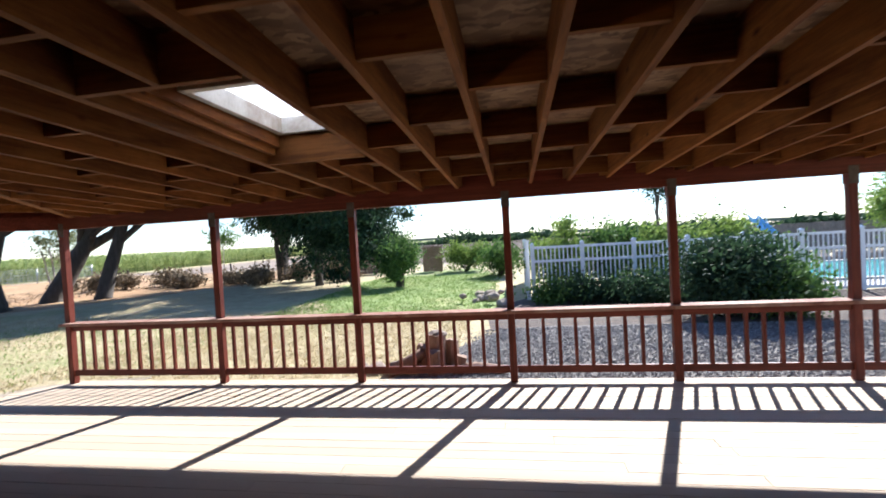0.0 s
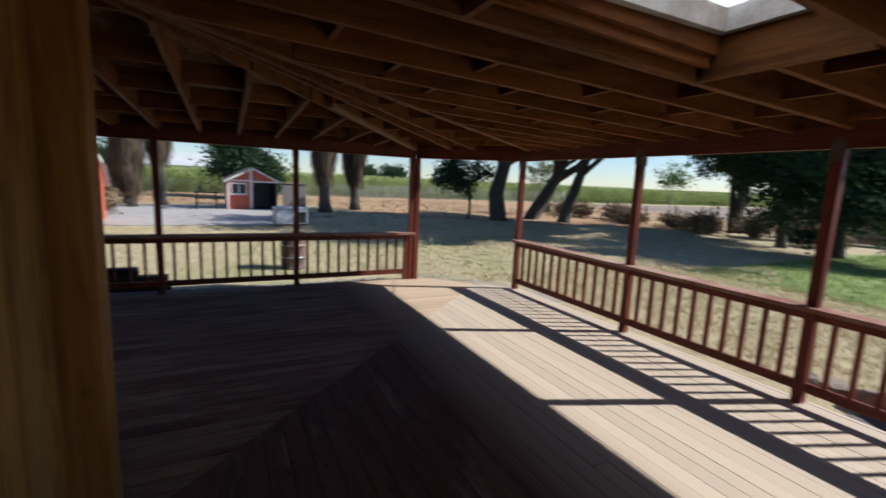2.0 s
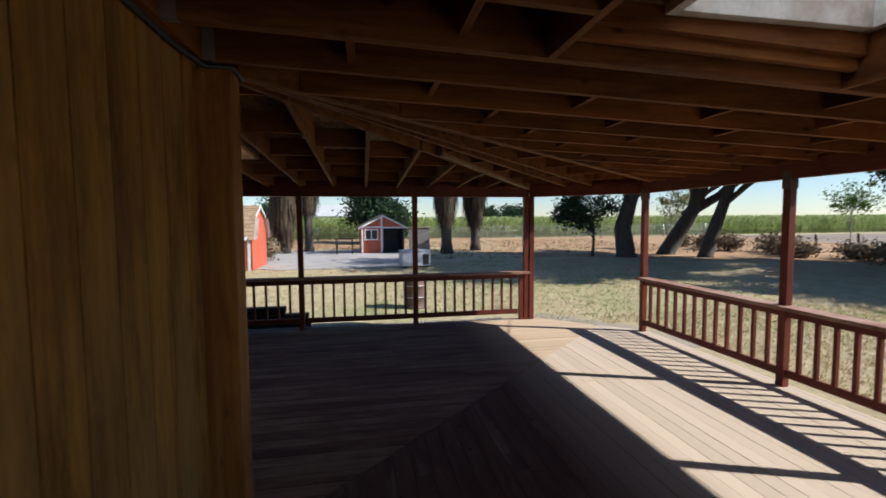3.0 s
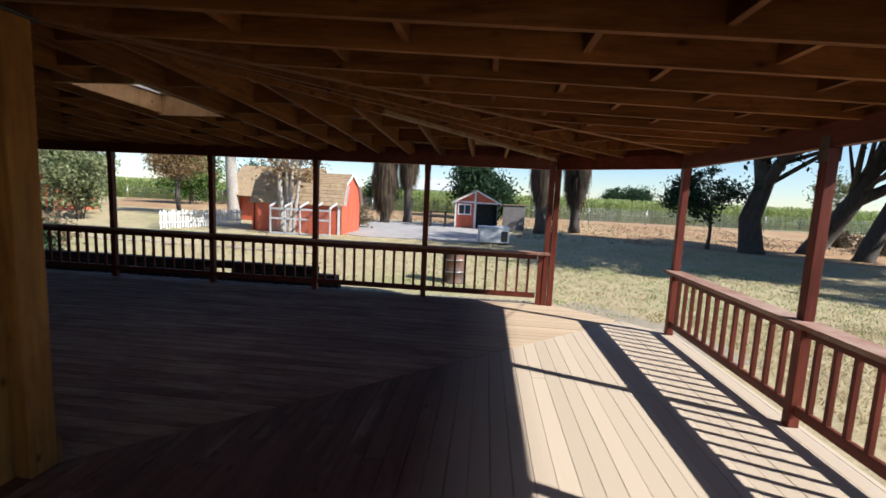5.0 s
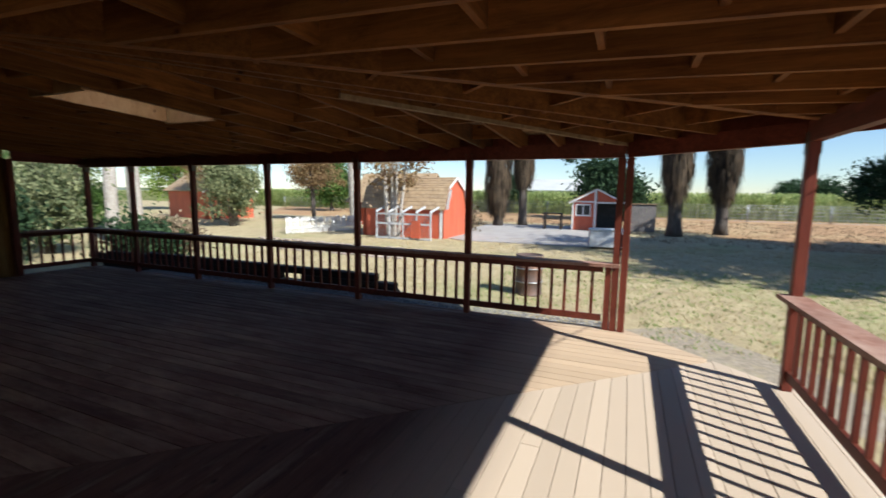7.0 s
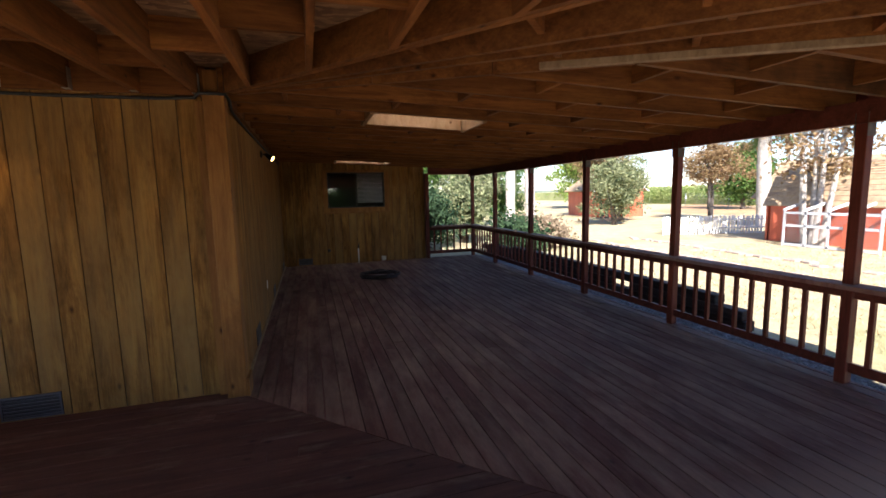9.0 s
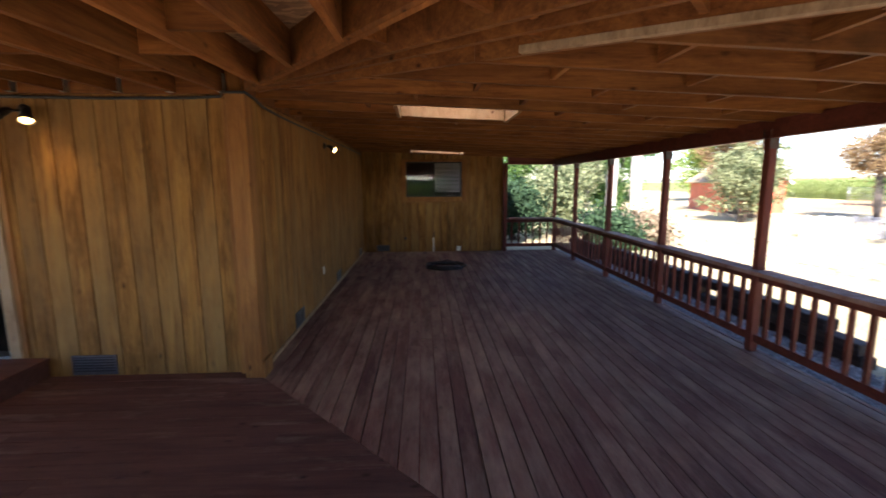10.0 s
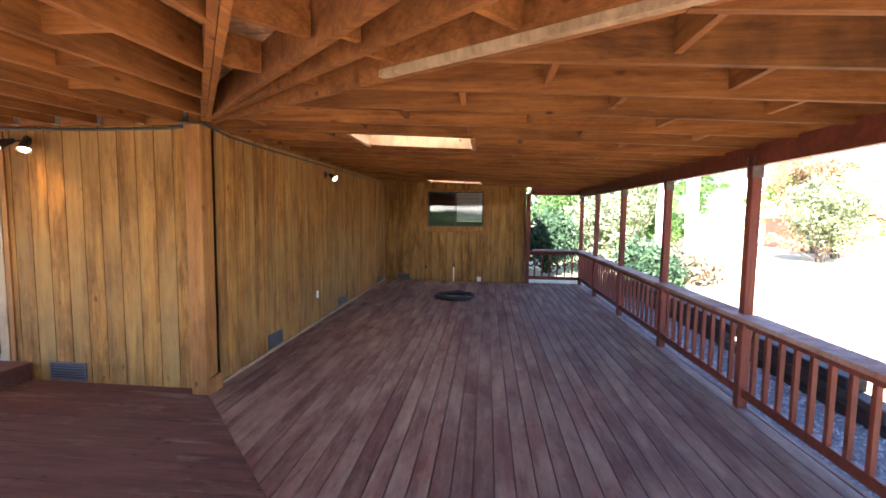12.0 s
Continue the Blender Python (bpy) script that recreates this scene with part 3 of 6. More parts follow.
structure("furrows", bm, FIELD, "rows of ploughed brown soil", "field", "stuff")

# far line of hills and trees
bm = bmesh.new()
for a0 in range(0, 360, 3):
    r = 2300
    h = 14 + 8 * noise.noise(Vector((a0 * 0.08, 0, 0))) + 4 * noise.noise(Vector((a0 * 0.7, 5, 0)))
    h2 = 14 + 8 * noise.noise(Vector(((a0 + 3) % 360 * 0.08, 0, 0))) + 4 * noise.noise(Vector(((a0 + 3) % 360 * 0.7, 5, 0)))
    p, q = radians(a0), radians(a0 + 3)
    bm.faces.new([bm.verts.new(c) for c in ((r * math.cos(p), r * math.sin(p), -2), (r * math.cos(q), r * math.sin(q), -2), (r * math.cos(q), r * math.sin(q), h2), (r * math.cos(p), r * math.sin(p), h))])
structure("backdrop", bm, HILL, "low hazy hills on the horizon", "hills")


rng = np.random.default_rng(3)
n_far = 15000
fx = rng.uniform(-60, 330, n_far)
fc = np.column_stack([fx, 190 + rng.uniform(0, 14, n_far), GROUND_Z + np.abs(rng.normal(size=n_far)) * (1.3 + 1.2 * np.sin(fx * 0.05) * np.sin(fx * 0.13 + 1))])
tagged(new("far_treeline", quads_mesh("far_treeline", leaves_at(fc, 1.6, rng), LEAF_DARK)), "hazy line of distant trees beyond the field", "trees", kind="stuff")

# ---- deck ----
deck = thing("deck", "stained timber deck with mitred boards round the house corner", "deck", kind="structure")
PITCH = 0.1455
DECK_N, DECK_W = POST_Y + 0.10, POST_X - 0.10
CH1, CH2 = (DECK_W, 4.10), (-6.50, DECK_N)      # ends of the cut corner


def chamfer_x(y):
    """Deck edge along the cut corner, at the height y of the plan."""
    return CH1[0] + (y - CH1[1]) * (CH2[0] - CH1[0]) / (CH2[1] - CH1[1])


def chamfer_y(x):
    return CH1[1] + (x - CH1[0]) * (CH2[1] - CH1[1]) / (CH2[0] - CH1[0])


def mitre_x(y):
    return WALL_X - (y - WALL_Y - 0.08) / 1.06


def mitre_y(x):
    return WALL_Y + 0.08 + (WALL_X - x) * 1.06


GAP = 0.005
rng = np.random.default_rng(21)
y = WALL_Y - 0.0
while y < DECK_N - 0.02:
    y0, y1 = y + GAP / 2, min(y + PITCH, DECK_N) - GAP / 2
    l0, l1 = mitre_x(y0), mitre_x(y1)
    if l1 < chamfer_x(y1):
        l0, l1 = chamfer_x(y0), chamfer_x(y1)
    cuts = [None] + sorted(rng.uniform(-4.6, 4.9, 2).tolist()) + [EAST_X]
    for a, b in zip(cuts, cuts[1:]):
        if a is None:
            if b < max(l0, l1) + 0.4:
                b = max(l0, l1) + 0.5
                cuts[1] = b
            pts = [(l0 + GAP, y0), (b - 0.002, y0), (b - 0.002, y1), (l1 + GAP, y1)]
        else:
            a = max(a, cuts[1])
            if b - a < 0.2:
                continue
            pts = [(a + 0.002, y0), (b - 0.002, y0), (b - 0.002, y1), (a + 0.002, y1)]
        dz = rng.uniform(-0.0015, 0.0015)
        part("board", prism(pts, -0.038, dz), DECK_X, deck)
    y += PITCH
x = WALL_X
while x > DECK_W + 0.02:
    x1, x0 = x - 0.0045, max(x - PITCH, DECK_W) + 0.0045
    t0, t1 = mitre_y(x0), mitre_y(x1)
    if t0 > chamfer_y(x0):
        t0 = chamfer_y(x0)
    if t1 > chamfer_y(x1):
        t1 = chamfer_y(x1)
    low = END_Y - (0.12 if x0 < END_WALL_X else 0)
    cut = rng.uniform(-6, 0.2)
    for a, b0, b1 in ((low, cut - 0.002, cut - 0.002), (cut + 0.002, t0 - GAP, t1 - GAP)):
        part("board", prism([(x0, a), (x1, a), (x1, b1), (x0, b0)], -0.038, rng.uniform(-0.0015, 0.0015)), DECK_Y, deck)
    x -= PITCH
sub = prism([(DECK_W + 0.03, END_Y - 0.1), (WALL_X, END_Y - 0.1), (WALL_X, WALL_Y), (EAST_X, WALL_Y), (EAST_X, DECK_N - 0.03), (CH2[0] + 0.02, DECK_N - 0.03), (DECK_W + 0.03, CH1[1] - 0.02)], -0.24, -0.045)
part("joist_frame", sub, RED_WOOD, deck)
skirt = bmesh.new()
for a, b in (((DECK_W, END_Y - 0.12), CH1), (CH1, CH2), (CH2, (EAST_X, DECK_N))):
    bar(skirt, (a[0], a[1], -0.29), (b[0], b[1], -0.29), 0.03, 0.248)
part("skirt_board", skirt, RED_WOOD_X, deck)

# ---- house walls ----
PLANK = 0.2032


def siding(name, label, origin, along, length, z0, z1, holes=(), inward=(0, 1), first=0.0, category="wall"):
    """A wall of grooved plywood: a backing and single planks with grooves between. holes: (s0, s1, z0, z1) along the wall."""
    ax, ay = along
    nx, ny = inward
    ox, oy = origin
    wall = thing(name, label, category, kind="structure")

    def slab(bm, s0, s1, a, b, d0, d1):
        c = [(ox + ax * s + nx * d, oy + ay * s + ny * d) for s, d in ((s0, d0), (s1, d0), (s1, d1), (s0, d1))]
        lo = [bm.verts.new((*p, a)) for p in c]
        hi = [bm.verts.new((*p, b)) for p in c]
        bm.faces.new(hi)
        bm.faces.new(lo[::-1])
        for i in range(4):
            bm.faces.new((lo[i], lo[(i + 1) % 4], hi[(i + 1) % 4], hi[i]))

    def pieces(s0, s1):
        """Height ranges left free by the holes."""
        out = [(z0, z1)]
        for h0, h1, b, t in holes:
            if s1 > h0 + 0.001 and s0 < h1 - 0.001:
                out = [q for a, c in out for q in ((a, min(c, b)), (max(a, t), c)) if q[1] - q[0] > 0.01]
        return out

    stops = sorted({0, length, *[h for q in holes for h in q[:2]]})
    back = bmesh.new()
    for a, b in zip(stops, stops[1:]):
        for lo, hi in pieces(a, b):
            slab(back, a, b, lo, hi, 0.012, 0.15)
    bmesh.ops.recalc_face_normals(back, faces=back.faces)
    part("backing", back, GROOVE, wall)
    s = -first
    while s < length:
        cuts = [max(s, 0) + 0.004, min(s + PLANK, length) - 0.004]
        for q in holes:
            cuts += [h for h in q[:2] if cuts[0] < h < cuts[1]]
        cuts.sort()
        for a, b in zip(cuts, cuts[1:]):
            if b - a < 0.01:
                continue
            for lo, hi in pieces(a, b):
                bm = bmesh.new()
                slab(bm, a, b, lo, hi, 0.0, 0.0115)
                bmesh.ops.recalc_face_normals(bm, faces=bm.faces)
                part("plank", bm, SIDING, wall)
        s += PLANK
    return wall


H = 3.0
siding("wall_north", "honey-coloured grooved plywood house wall beside the doorway", (WALL_X, WALL_Y), (1, 0), EAST_X - WALL_X, 0.0, H, [(DOOR[0] - WALL_X, DOOR[1] - WALL_X, 0.0, DOOR[3])], (0, -1), 0.06)
siding("wall_west", "long honey-coloured grooved plywood house wall with water stains", (WALL_X, WALL_Y), (0, -1), WALL_Y - END_Y, 0.03, H, [], (1, 0), 0.1)
WIN = (-5.19, -3.66, 1.52, 2.47)
siding("wall_south", "honey-coloured grooved plywood end wall round a window", (WALL_X, END_Y), (-1, 0), WALL_X - END_WALL_X, 0.0, H, [(WALL_X - WIN[1], WALL_X - WIN[0], WIN[2], WIN[3])], (0, -1), 0.1)
bm = boxes((END_WALL_X, END_WALL_X + 0.15, -13.0, END_Y - 0.15, GROUND_Z, H), (END_WALL_X + 0.15, EAST_X, -13.15, -13.0, GROUND_Z, H), (EAST_X - 0.15, EAST_X, -13.0, WALL_Y - 0.151, GROUND_Z, H))
structure("wall_outer", bm, SIDING, "plain outer house walls", "wall")
structure("house_roof", boxes((END_WALL_X - 0.3, EAST_X + 0.3, -13.4, END_Y - 0.16, H + 0.01, H + 0.14), (WALL_X - 0.1 + 0.105, EAST_X + 0.3, END_Y - 0.155, WALL_Y - 0.16, H + 0.01, H + 0.14)), SHINGLE, "brown shingled house roof", "roof")
# Unseen rooms added behind the openings, their shade held in the colour.
structure("room_partition", boxes((WALL_X + 0.152, EAST_X - 0.152, -4.2, -4.1, 0.0, H - 0.002), (3.4, 3.5, -4.098, WALL_Y - 0.155, 0, H - 0.002), (END_WALL_X + 0.152, WALL_X + 0.15, -10.4, -10.3, 0, H - 0.002)), DARK_INSIDE, "unseen inner walls coloured near black for the unlit rooms", "wall")
structure("room_ceiling", boxes((WALL_X + 0.152, 3.398, -4.098, WALL_Y - 0.153, 2.5, 2.52), (END_WALL_X + 0.152, WALL_X + 0.15, -10.298, END_Y - 0.153, 2.6, 2.62)), DARK_INSIDE, "plain ceiling coloured near black for the unlit rooms", "ceiling")
structure("room_floor", boxes((WALL_X + 0.152, 3.398, -4.098, WALL_Y - 0.153, 0.10, 0.2), (END_WALL_X + 0.152, WALL_X + 0.15, -10.298, END_Y - 0.153, 0.1, 0.2)), DARK_INSIDE, "room floor coloured near black for the unlit rooms", "floor")

# corner post, trim, ledger
corner = thing("corner_post", "rough honey-coloured timber post at the house corner", "post", at=(-2.43, WALL_Y + 0.06, 0))
part("shaft", box(-0.085, 0.085, -0.09, 0.09, 0.0, HOUSE_Z - 0.004), POST_WOOD, corner, bevel=0.006)
part("head_block", box(-0.03, 0.0845, -0.089, -0.002, HOUSE_Z - 0.003, HOUSE_Z + 0.20), POST_WOOD, corner)
part("trim_board", box(0.088, 0.165, -0.06, -0.02, 0.0, HOUSE_Z - 0.06), POST_WOOD, corner, "narrow cover board of the corner")
part("foot_block", box(-0.110, -0.087, -0.13, 0.09, 0.0, 0.17), POST_WOOD, corner, "short pale block at the foot")
trim = boxes((WALL_X - 0.028, WALL_X - 0.002, END_Y + 0.03, 0.06, 0.002, 0.035))
structure("baseboard", trim, PALE_WOOD, "pale sill strip under the long wall", "trim")
ledger = boxes((WALL_X + 0.10, EAST_X, WALL_Y + 0.002, WALL_Y + 0.04, HOUSE_Z - 0.01, HOUSE_Z + 0.23), (WALL_X - 0.04, WALL_X - 0.002, END_Y + 0.02, 0.09, HOUSE_Z - 0.01, HOUSE_Z + 0.23))
structure("trim_ledger", ledger, RAFTER_X, "orange-brown ledger board along the walls", "trim")

# ---- posts and railings ----
GROUP_POST = "porch posts along the deck edge"


def deck_post():
    p = thing("porch_post", "square red-stained wooden porch post with a steel cap", "post", GROUP_POST)
    part("shaft", box(-0.045, 0.045, -0.045, 0.045, 0.0, BEAM_Z - 0.001), RED_WOOD, p, bevel=0.005)
    b = boxes((-0.052, 0.052, -0.0505, -0.0455, BEAM_Z - 0.11, BEAM_Z + 0.09), (-0.052, 0.052, 0.0455, 0.0505, BEAM_Z - 0.11, BEAM_Z + 0.09))
    part("bracket", b, BRACKET, p, "weathered steel post cap")
    return p


proto = deck_post()
spots = [(POST_X, yy) for yy in WEST_YS] + [(xx, POST_Y) for xx in FRONT_XS]
proto.matrix_world = pose(*spots[0], 0)
for xx, yy in spots[1:]:
    copy_thing(proto, pose(xx, yy, 0))
extra = thing("end_post", "short red-stained post doubling the rail end", "post", at=(POST_X - 0.004, WEST_YS[0] - 0.092, 0))
part("shaft", box(-0.04, 0.04, -0.04, 0.04, 0.0, 0.885), RED_WOOD, extra, bevel=0.004)
twin = thing("twin_post", "square red-stained post doubling the corner post at the steps", "post", at=(POST_X + 0.012, WEST_YS[0] + 0.104, 0))
part("shaft", box(-0.045, 0.045, -0.045, 0.045, 0.0, BEAM_Z - 0.001), RED_WOOD, twin, bevel=0.005)
wallpost = thing("wall_post", "dark red-stained post where the end railing meets the house", "post", at=(END_WALL_X - 0.06, END_Y + 0.02, 0))
part("shaft", box(-0.055, 0.055, -0.06, 0.06, 0.0, BEAM_Z + 0.09), RED_WOOD, wallpost, bevel=0.004)

BAL = to_mesh("baluster", box(-0.019, 0.019, -0.019, 0.019, 0.0, 0.61), RED_WOOD)


def railing(a, b, label="red-stained wooden deck railing with square balusters"):
    """One bay of railing between the post faces a and b."""
    a, b = Vector((*a, 0)), Vector((*b, 0))
    d = (b - a).length
    r = thing("railing_bay", label, "railing", "railing bays round the deck", at=(a.x, a.y, 0), turn=math.degrees(math.atan2(b.y - a.y, b.x - a.x)))
    lo, hi = 0.047, d - 0.047
    part("bottom_rail", box(lo, hi, -0.02, 0.02, 0.115, 0.205), RED_WOOD_X, r, bevel=0.003)
    part("top_rail", box(lo, hi, -0.02, 0.02, 0.80, 0.888), RED_WOOD_X, r, bevel=0.003)
    n = round(d / 0.19) - 1
    for k in range(n):
        ob = part("baluster", BAL, None, r)
        ob.location = (d * (k + 1) / (n + 1), 0, 0.2)
    return r


def cap(pts, out, label="broad red-stained handrail board, worn pale on top"):
    """The flat boards on top of a run of railing; pts are the post places, out the side that looks outward."""
    run = thing("handrail", label, "handrail")
    for (x0, y0), (x1, y1) in zip(pts, pts[1:]):
        bm = bmesh.new()
        dx, dy = x1 - x0, y1 - y0
        ln = math.hypot(dx, dy)
        ux, uy = dx / ln, dy / ln
        side = Vector((out[0], out[1], 0))
        for s0, s1, c0, c1 in ((0.048, ln - 0.048, -0.14, 0.075), (-0.046, 0.046, -0.14, -0.049)):
            vs = []
            for z in (0.889, 0.93):
                for s, c in ((s0, c0), (s1, c0), (s1, c1), (s0, c1)):
                    vs.append(bm.verts.new((x0 + ux * s + side.x * c, y0 + uy * s + side.y * c, z)))
            for f in ((3, 2, 1, 0), (4, 5, 6, 7), (0, 1, 5, 4), (1, 2, 6, 5), (2, 3, 7, 6), (3, 0, 4, 7)):
                bm.faces.new([vs[i] for i in f])
        bmesh.ops.recalc_face_normals(bm, faces=bm.faces)
        part("cap_board", bm, CAP_WOOD, run)


west = [(POST_X, yy) for yy in WEST_YS]
front = [(xx, POST_Y) for xx in FRONT_XS]
railing((POST_X, WEST_YS[0] - 0.11), west[1])
for p, q in list(zip(west, west[1:]))[1:] + list(zip(front, front[1:])):
    railing(p, q)
railing((POST_X, END_Y), (END_WALL_X - 0.07, END_Y), "red-stained railing closing the end of the deck")
cap(west, (-1, 0))
cap(front, (0, 1))
cap([(POST_X + 0.1, END_Y), (END_WALL_X - 0.16, END_Y)], (0, -1))

# ---- roof of the porch ----
roof_frame = thing("porch_roof_frame", "exposed orange-brown rafters with solid blocking under the porch roof", "roof", kind="structure")
RD = 0.235
for a, b, w in (((POST_X, WEST_YS[-1] - 0.2), (POST_X, WEST_YS[0] + 0.04), 0.09), ((FRONT_XS[0] - 0.04, POST_Y), (EAST_X + 0.2, POST_Y), 0.09)):
    part("beam", bar(bmesh.new(), (*a, BEAM_Z), (*b, BEAM_Z), w, 0.19), RED_WOOD_X, roof_frame, "red-stained edge beam on the posts")
part("beam", bar(bmesh.new(), (POST_X + 0.02, WEST_YS[0] + 0.08, BEAM_Z), (FRONT_XS[0] - 0.06, POST_Y - 0.02, BEAM_Z), 0.085, 0.188), RED_WOOD_X, roof_frame, "red-stained edge beam on the posts")
part("beam", bar(bmesh.new(), (POST_X + 0.05, END_Y, BEAM_Z + 0.05), (END_WALL_X - 0.12, END_Y, BEAM_Z + 0.05), 0.085, 0.34), RED_WOOD_X, roof_frame, "red-stained edge beam on the posts")
OUT = 0.36
A0 = Vector((WALL_X - 0.10, WALL_Y + 0.12, HOUSE_Z + 0.002))
HIP_F = Vector((FRONT_XS[0] + 0.12, POST_Y + 0.1, 2.503))
HIP_W = Vector((POST_X - 0.1, WEST_YS[0] + 0.06, 2.503))
SKY_F = (-1.79, -0.94, 1.76, 3.37)       # opening of the front skylight, x0 x1 y0 y1
SKY_W = (-5.10, -3.86, -1.06, -0.30)     # first side skylight
SKY_E = (-5.10, -3.86, -7.10, -6.34)     # second side skylight


def hip_y_at(x):
    return A0.y + (x - A0.x) * (HIP_F.y - A0.y) / (HIP_F.x - A0.x)


def hip_x_at(y):
    return A0.x + (y - A0.y) * (HIP_W.x - A0.x) / (HIP_W.y - A0.y)


def slope_front(y):
    return HOUSE_Z + (2.50 - HOUSE_Z) * (y - WALL_Y) / (POST_Y - WALL_Y)


def slope_west(x):
    return HOUSE_Z + (2.50 - HOUSE_Z) * (WALL_X - x) / (WALL_X - POST_X)


# front rafters, running out from the house
RP = 0.459
xs = [0.002 + RP * k for k in range(-15, 14)]
for xx in xs:
    if xx > EAST_X:
        continue
    y0 = WALL_Y + 0.042 if xx > WALL_X + 0.05 else hip_y_at(xx) + 0.06
    y1 = POST_Y + OUT
    if y0 > y1 - 0.2:
        continue
    runs = [(y0, y1)]
    if SKY_F[0] + 0.1 < xx < SKY_F[1] - 0.1:
        runs = [(y0, SKY_F[2] - 0.04), (SKY_F[3] + 0.04, y1)]
    for a, b in runs:
        part("rafter", bar(bmesh.new(), (xx, a, slope_front(a)), (xx, b, slope_front(b)), 0.040, RD), RAFTER_Y, roof_frame)
for xx in (SKY_F[0] - 0.063, ):
    part("rafter", bar(bmesh.new(), (xx, WALL_Y + 0.042, HOUSE_Z), (xx, POST_Y + OUT, slope_front(POST_Y + OUT)), 0.040, RD), RAFTER_Y, roof_frame)
for yy in (SKY_F[2] - 0.02, SKY_F[3] + 0.02):
    part("header", bar(bmesh.new(), (SKY_F[0] - 0.04, yy, slope_front(yy)), (SKY_F[1] - 0.022, yy, slope_front(yy)), 0.038, RD), RAFTER_X, roof_frame)
# staggered blocking in the front bays
rng = np.random.default_rng(5)
for i, (a, b) in enumerate(zip(xs, xs[1:])):
    if b > EAST_X:
        continue
    for k in range(6):
        yy = (0.30 if i % 2 else 0.82) + k * 1.01
        if yy < WALL_Y + 0.3 or yy > POST_Y - 0.1 or (a < WALL_X and yy < hip_y_at(a) + 0.12):
            continue
        if SKY_F[0] - 0.3 < (a + b) / 2 < SKY_F[1] + 0.05 and SKY_F[2] - 0.2 < yy < SKY_F[3] + 0.2:
            continue
        z = slope_front(yy) + 0.045
        part("block", bar(bmesh.new(), (a + 0.021, yy, z), (b - 0.021, yy, z), 0.038, RD - 0.048), RAFTER_X, roof_frame)

# side rafters
WP = 0.545
ys = [2.56 + WP * k for k in range(-20, 4)]
for yy in ys:
    if yy < END_Y + 0.05:
        continue
    x0 = WALL_X - 0.042 if yy < WALL_Y - 0.05 else hip_x_at(yy) - 0.06
    x1 = POST_X - OUT
    if yy > WEST_YS[0] - 0.1 or x0 < x1 + 0.3:
        continue
    runs = [(x0, x1)]
    for sx0, sx1, sy0, sy1 in (SKY_W, SKY_E):
        if sy0 + 0.1 < yy < sy1 - 0.1:
            runs = [(x0, sx1 + 0.04), (sx0 - 0.04, x1)]
    for a, b in runs:
        part("rafter", bar(bmesh.new(), (a, yy, slope_west(a)), (b, yy, slope_west(b)), 0.040, RD), RAFTER_STAINED if 1.9 < yy < 2.2 else RAFTER_X, roof_frame)
for sx0, sx1, sy0, sy1 in (SKY_W, SKY_E):
    for xx in (sx0 - 0.02, sx1 + 0.02):
        part("header", bar(bmesh.new(), (xx, sy0 - 0.02, slope_west(xx)), (xx, sy1 + 0.02, slope_west(xx)), 0.038, RD), LIT_WELL_WOOD, roof_frame)
# Boards added inside the wells; their pale colour stands for the daylight.
for sx0, sx1, sy0, sy1 in (SKY_W, SKY_E):
    for yy in (sy0 + 0.012, sy1 - 0.012):
        part("well_board", bar(bmesh.new(), (sx0 + 0.003, yy, slope_west(sx0) + 0.02), (sx1 - 0.003, yy, slope_west(sx1) + 0.02), 0.02, RD - 0.022), LIT_WELL_WOOD, roof_frame, "added board, paled for the daylight in the skylight well")
for i, (a, b) in enumerate(zip(ys, ys[1:])):
    if a < END_Y + 0.05:
        continue
    for k in range(8):
        xx = WALL_X - (0.54 if i % 2 else 1.065) - k * 1.05
        if xx < POST_X + 0.1 or (b > WALL_Y and xx > hip_x_at(b) - 0.1) or b > WEST_YS[0]:
            continue
        if any(sx0 - 0.15 < xx < sx1 + 0.15 and sy0 - 0.2 < (a + b) / 2 < sy1 + 0.2 for sx0, sx1, sy0, sy1 in (SKY_W, SKY_E)):
            continue
        z = slope_west(xx) + 0.045
        part("block", bar(bmesh.new(), (xx, a + 0.021, z), (xx, b - 0.021, z), 0.038, RD - 0.048), RAFTER_Y, roof_frame)

# the fan over the corner
n_f = Vector((HIP_F.y - A0.y, A0.x - HIP_F.x, 0)).normalized()
for off in (-0.022, 0.022):
    part("hip_rafter", bar(bmesh.new(), A0 + n_f * off, HIP_F + n_f * off, 0.040, RD), RAFTER_Y, roof_frame)
part("hip_rafter", bar(bmesh.new(), A0 + Vector((-0.05, -0.06, 0)), HIP_W + Vector((0, -0.02, 0)), 0.040, RD), RAFTER_X, roof_frame)
w0 = A0 + (HIP_W - A0) * 0.40
part("hip_rafter", bar(bmesh.new(), w0 + Vector((0.02, 0.03, 0.03)), HIP_W + Vector((0.02, 0.035, 0.022)), 0.042, RD - 0.045), RAFTER_X, roof_frame)
part("hip_batten", bar(bmesh.new(), w0 + Vector((0.02, 0.03, -0.012)), HIP_W + Vector((0.02, 0.035, -0.02)), 0.05, 0.04), OLD_TIMBER, roof_frame, "pale batten under the hip rafter")
FAN = []
for f in (0.46, 0.66):
    e = HIP_F + (HIP_W - HIP_F) * f
    FAN.append(e)
    part("hip_rafter", bar(bmesh.new(), A0 + (e - A0) * 0.03, e, 0.040, RD), RAFTER_X, roof_frame)
ends = [HIP_F, *FAN, HIP_W]
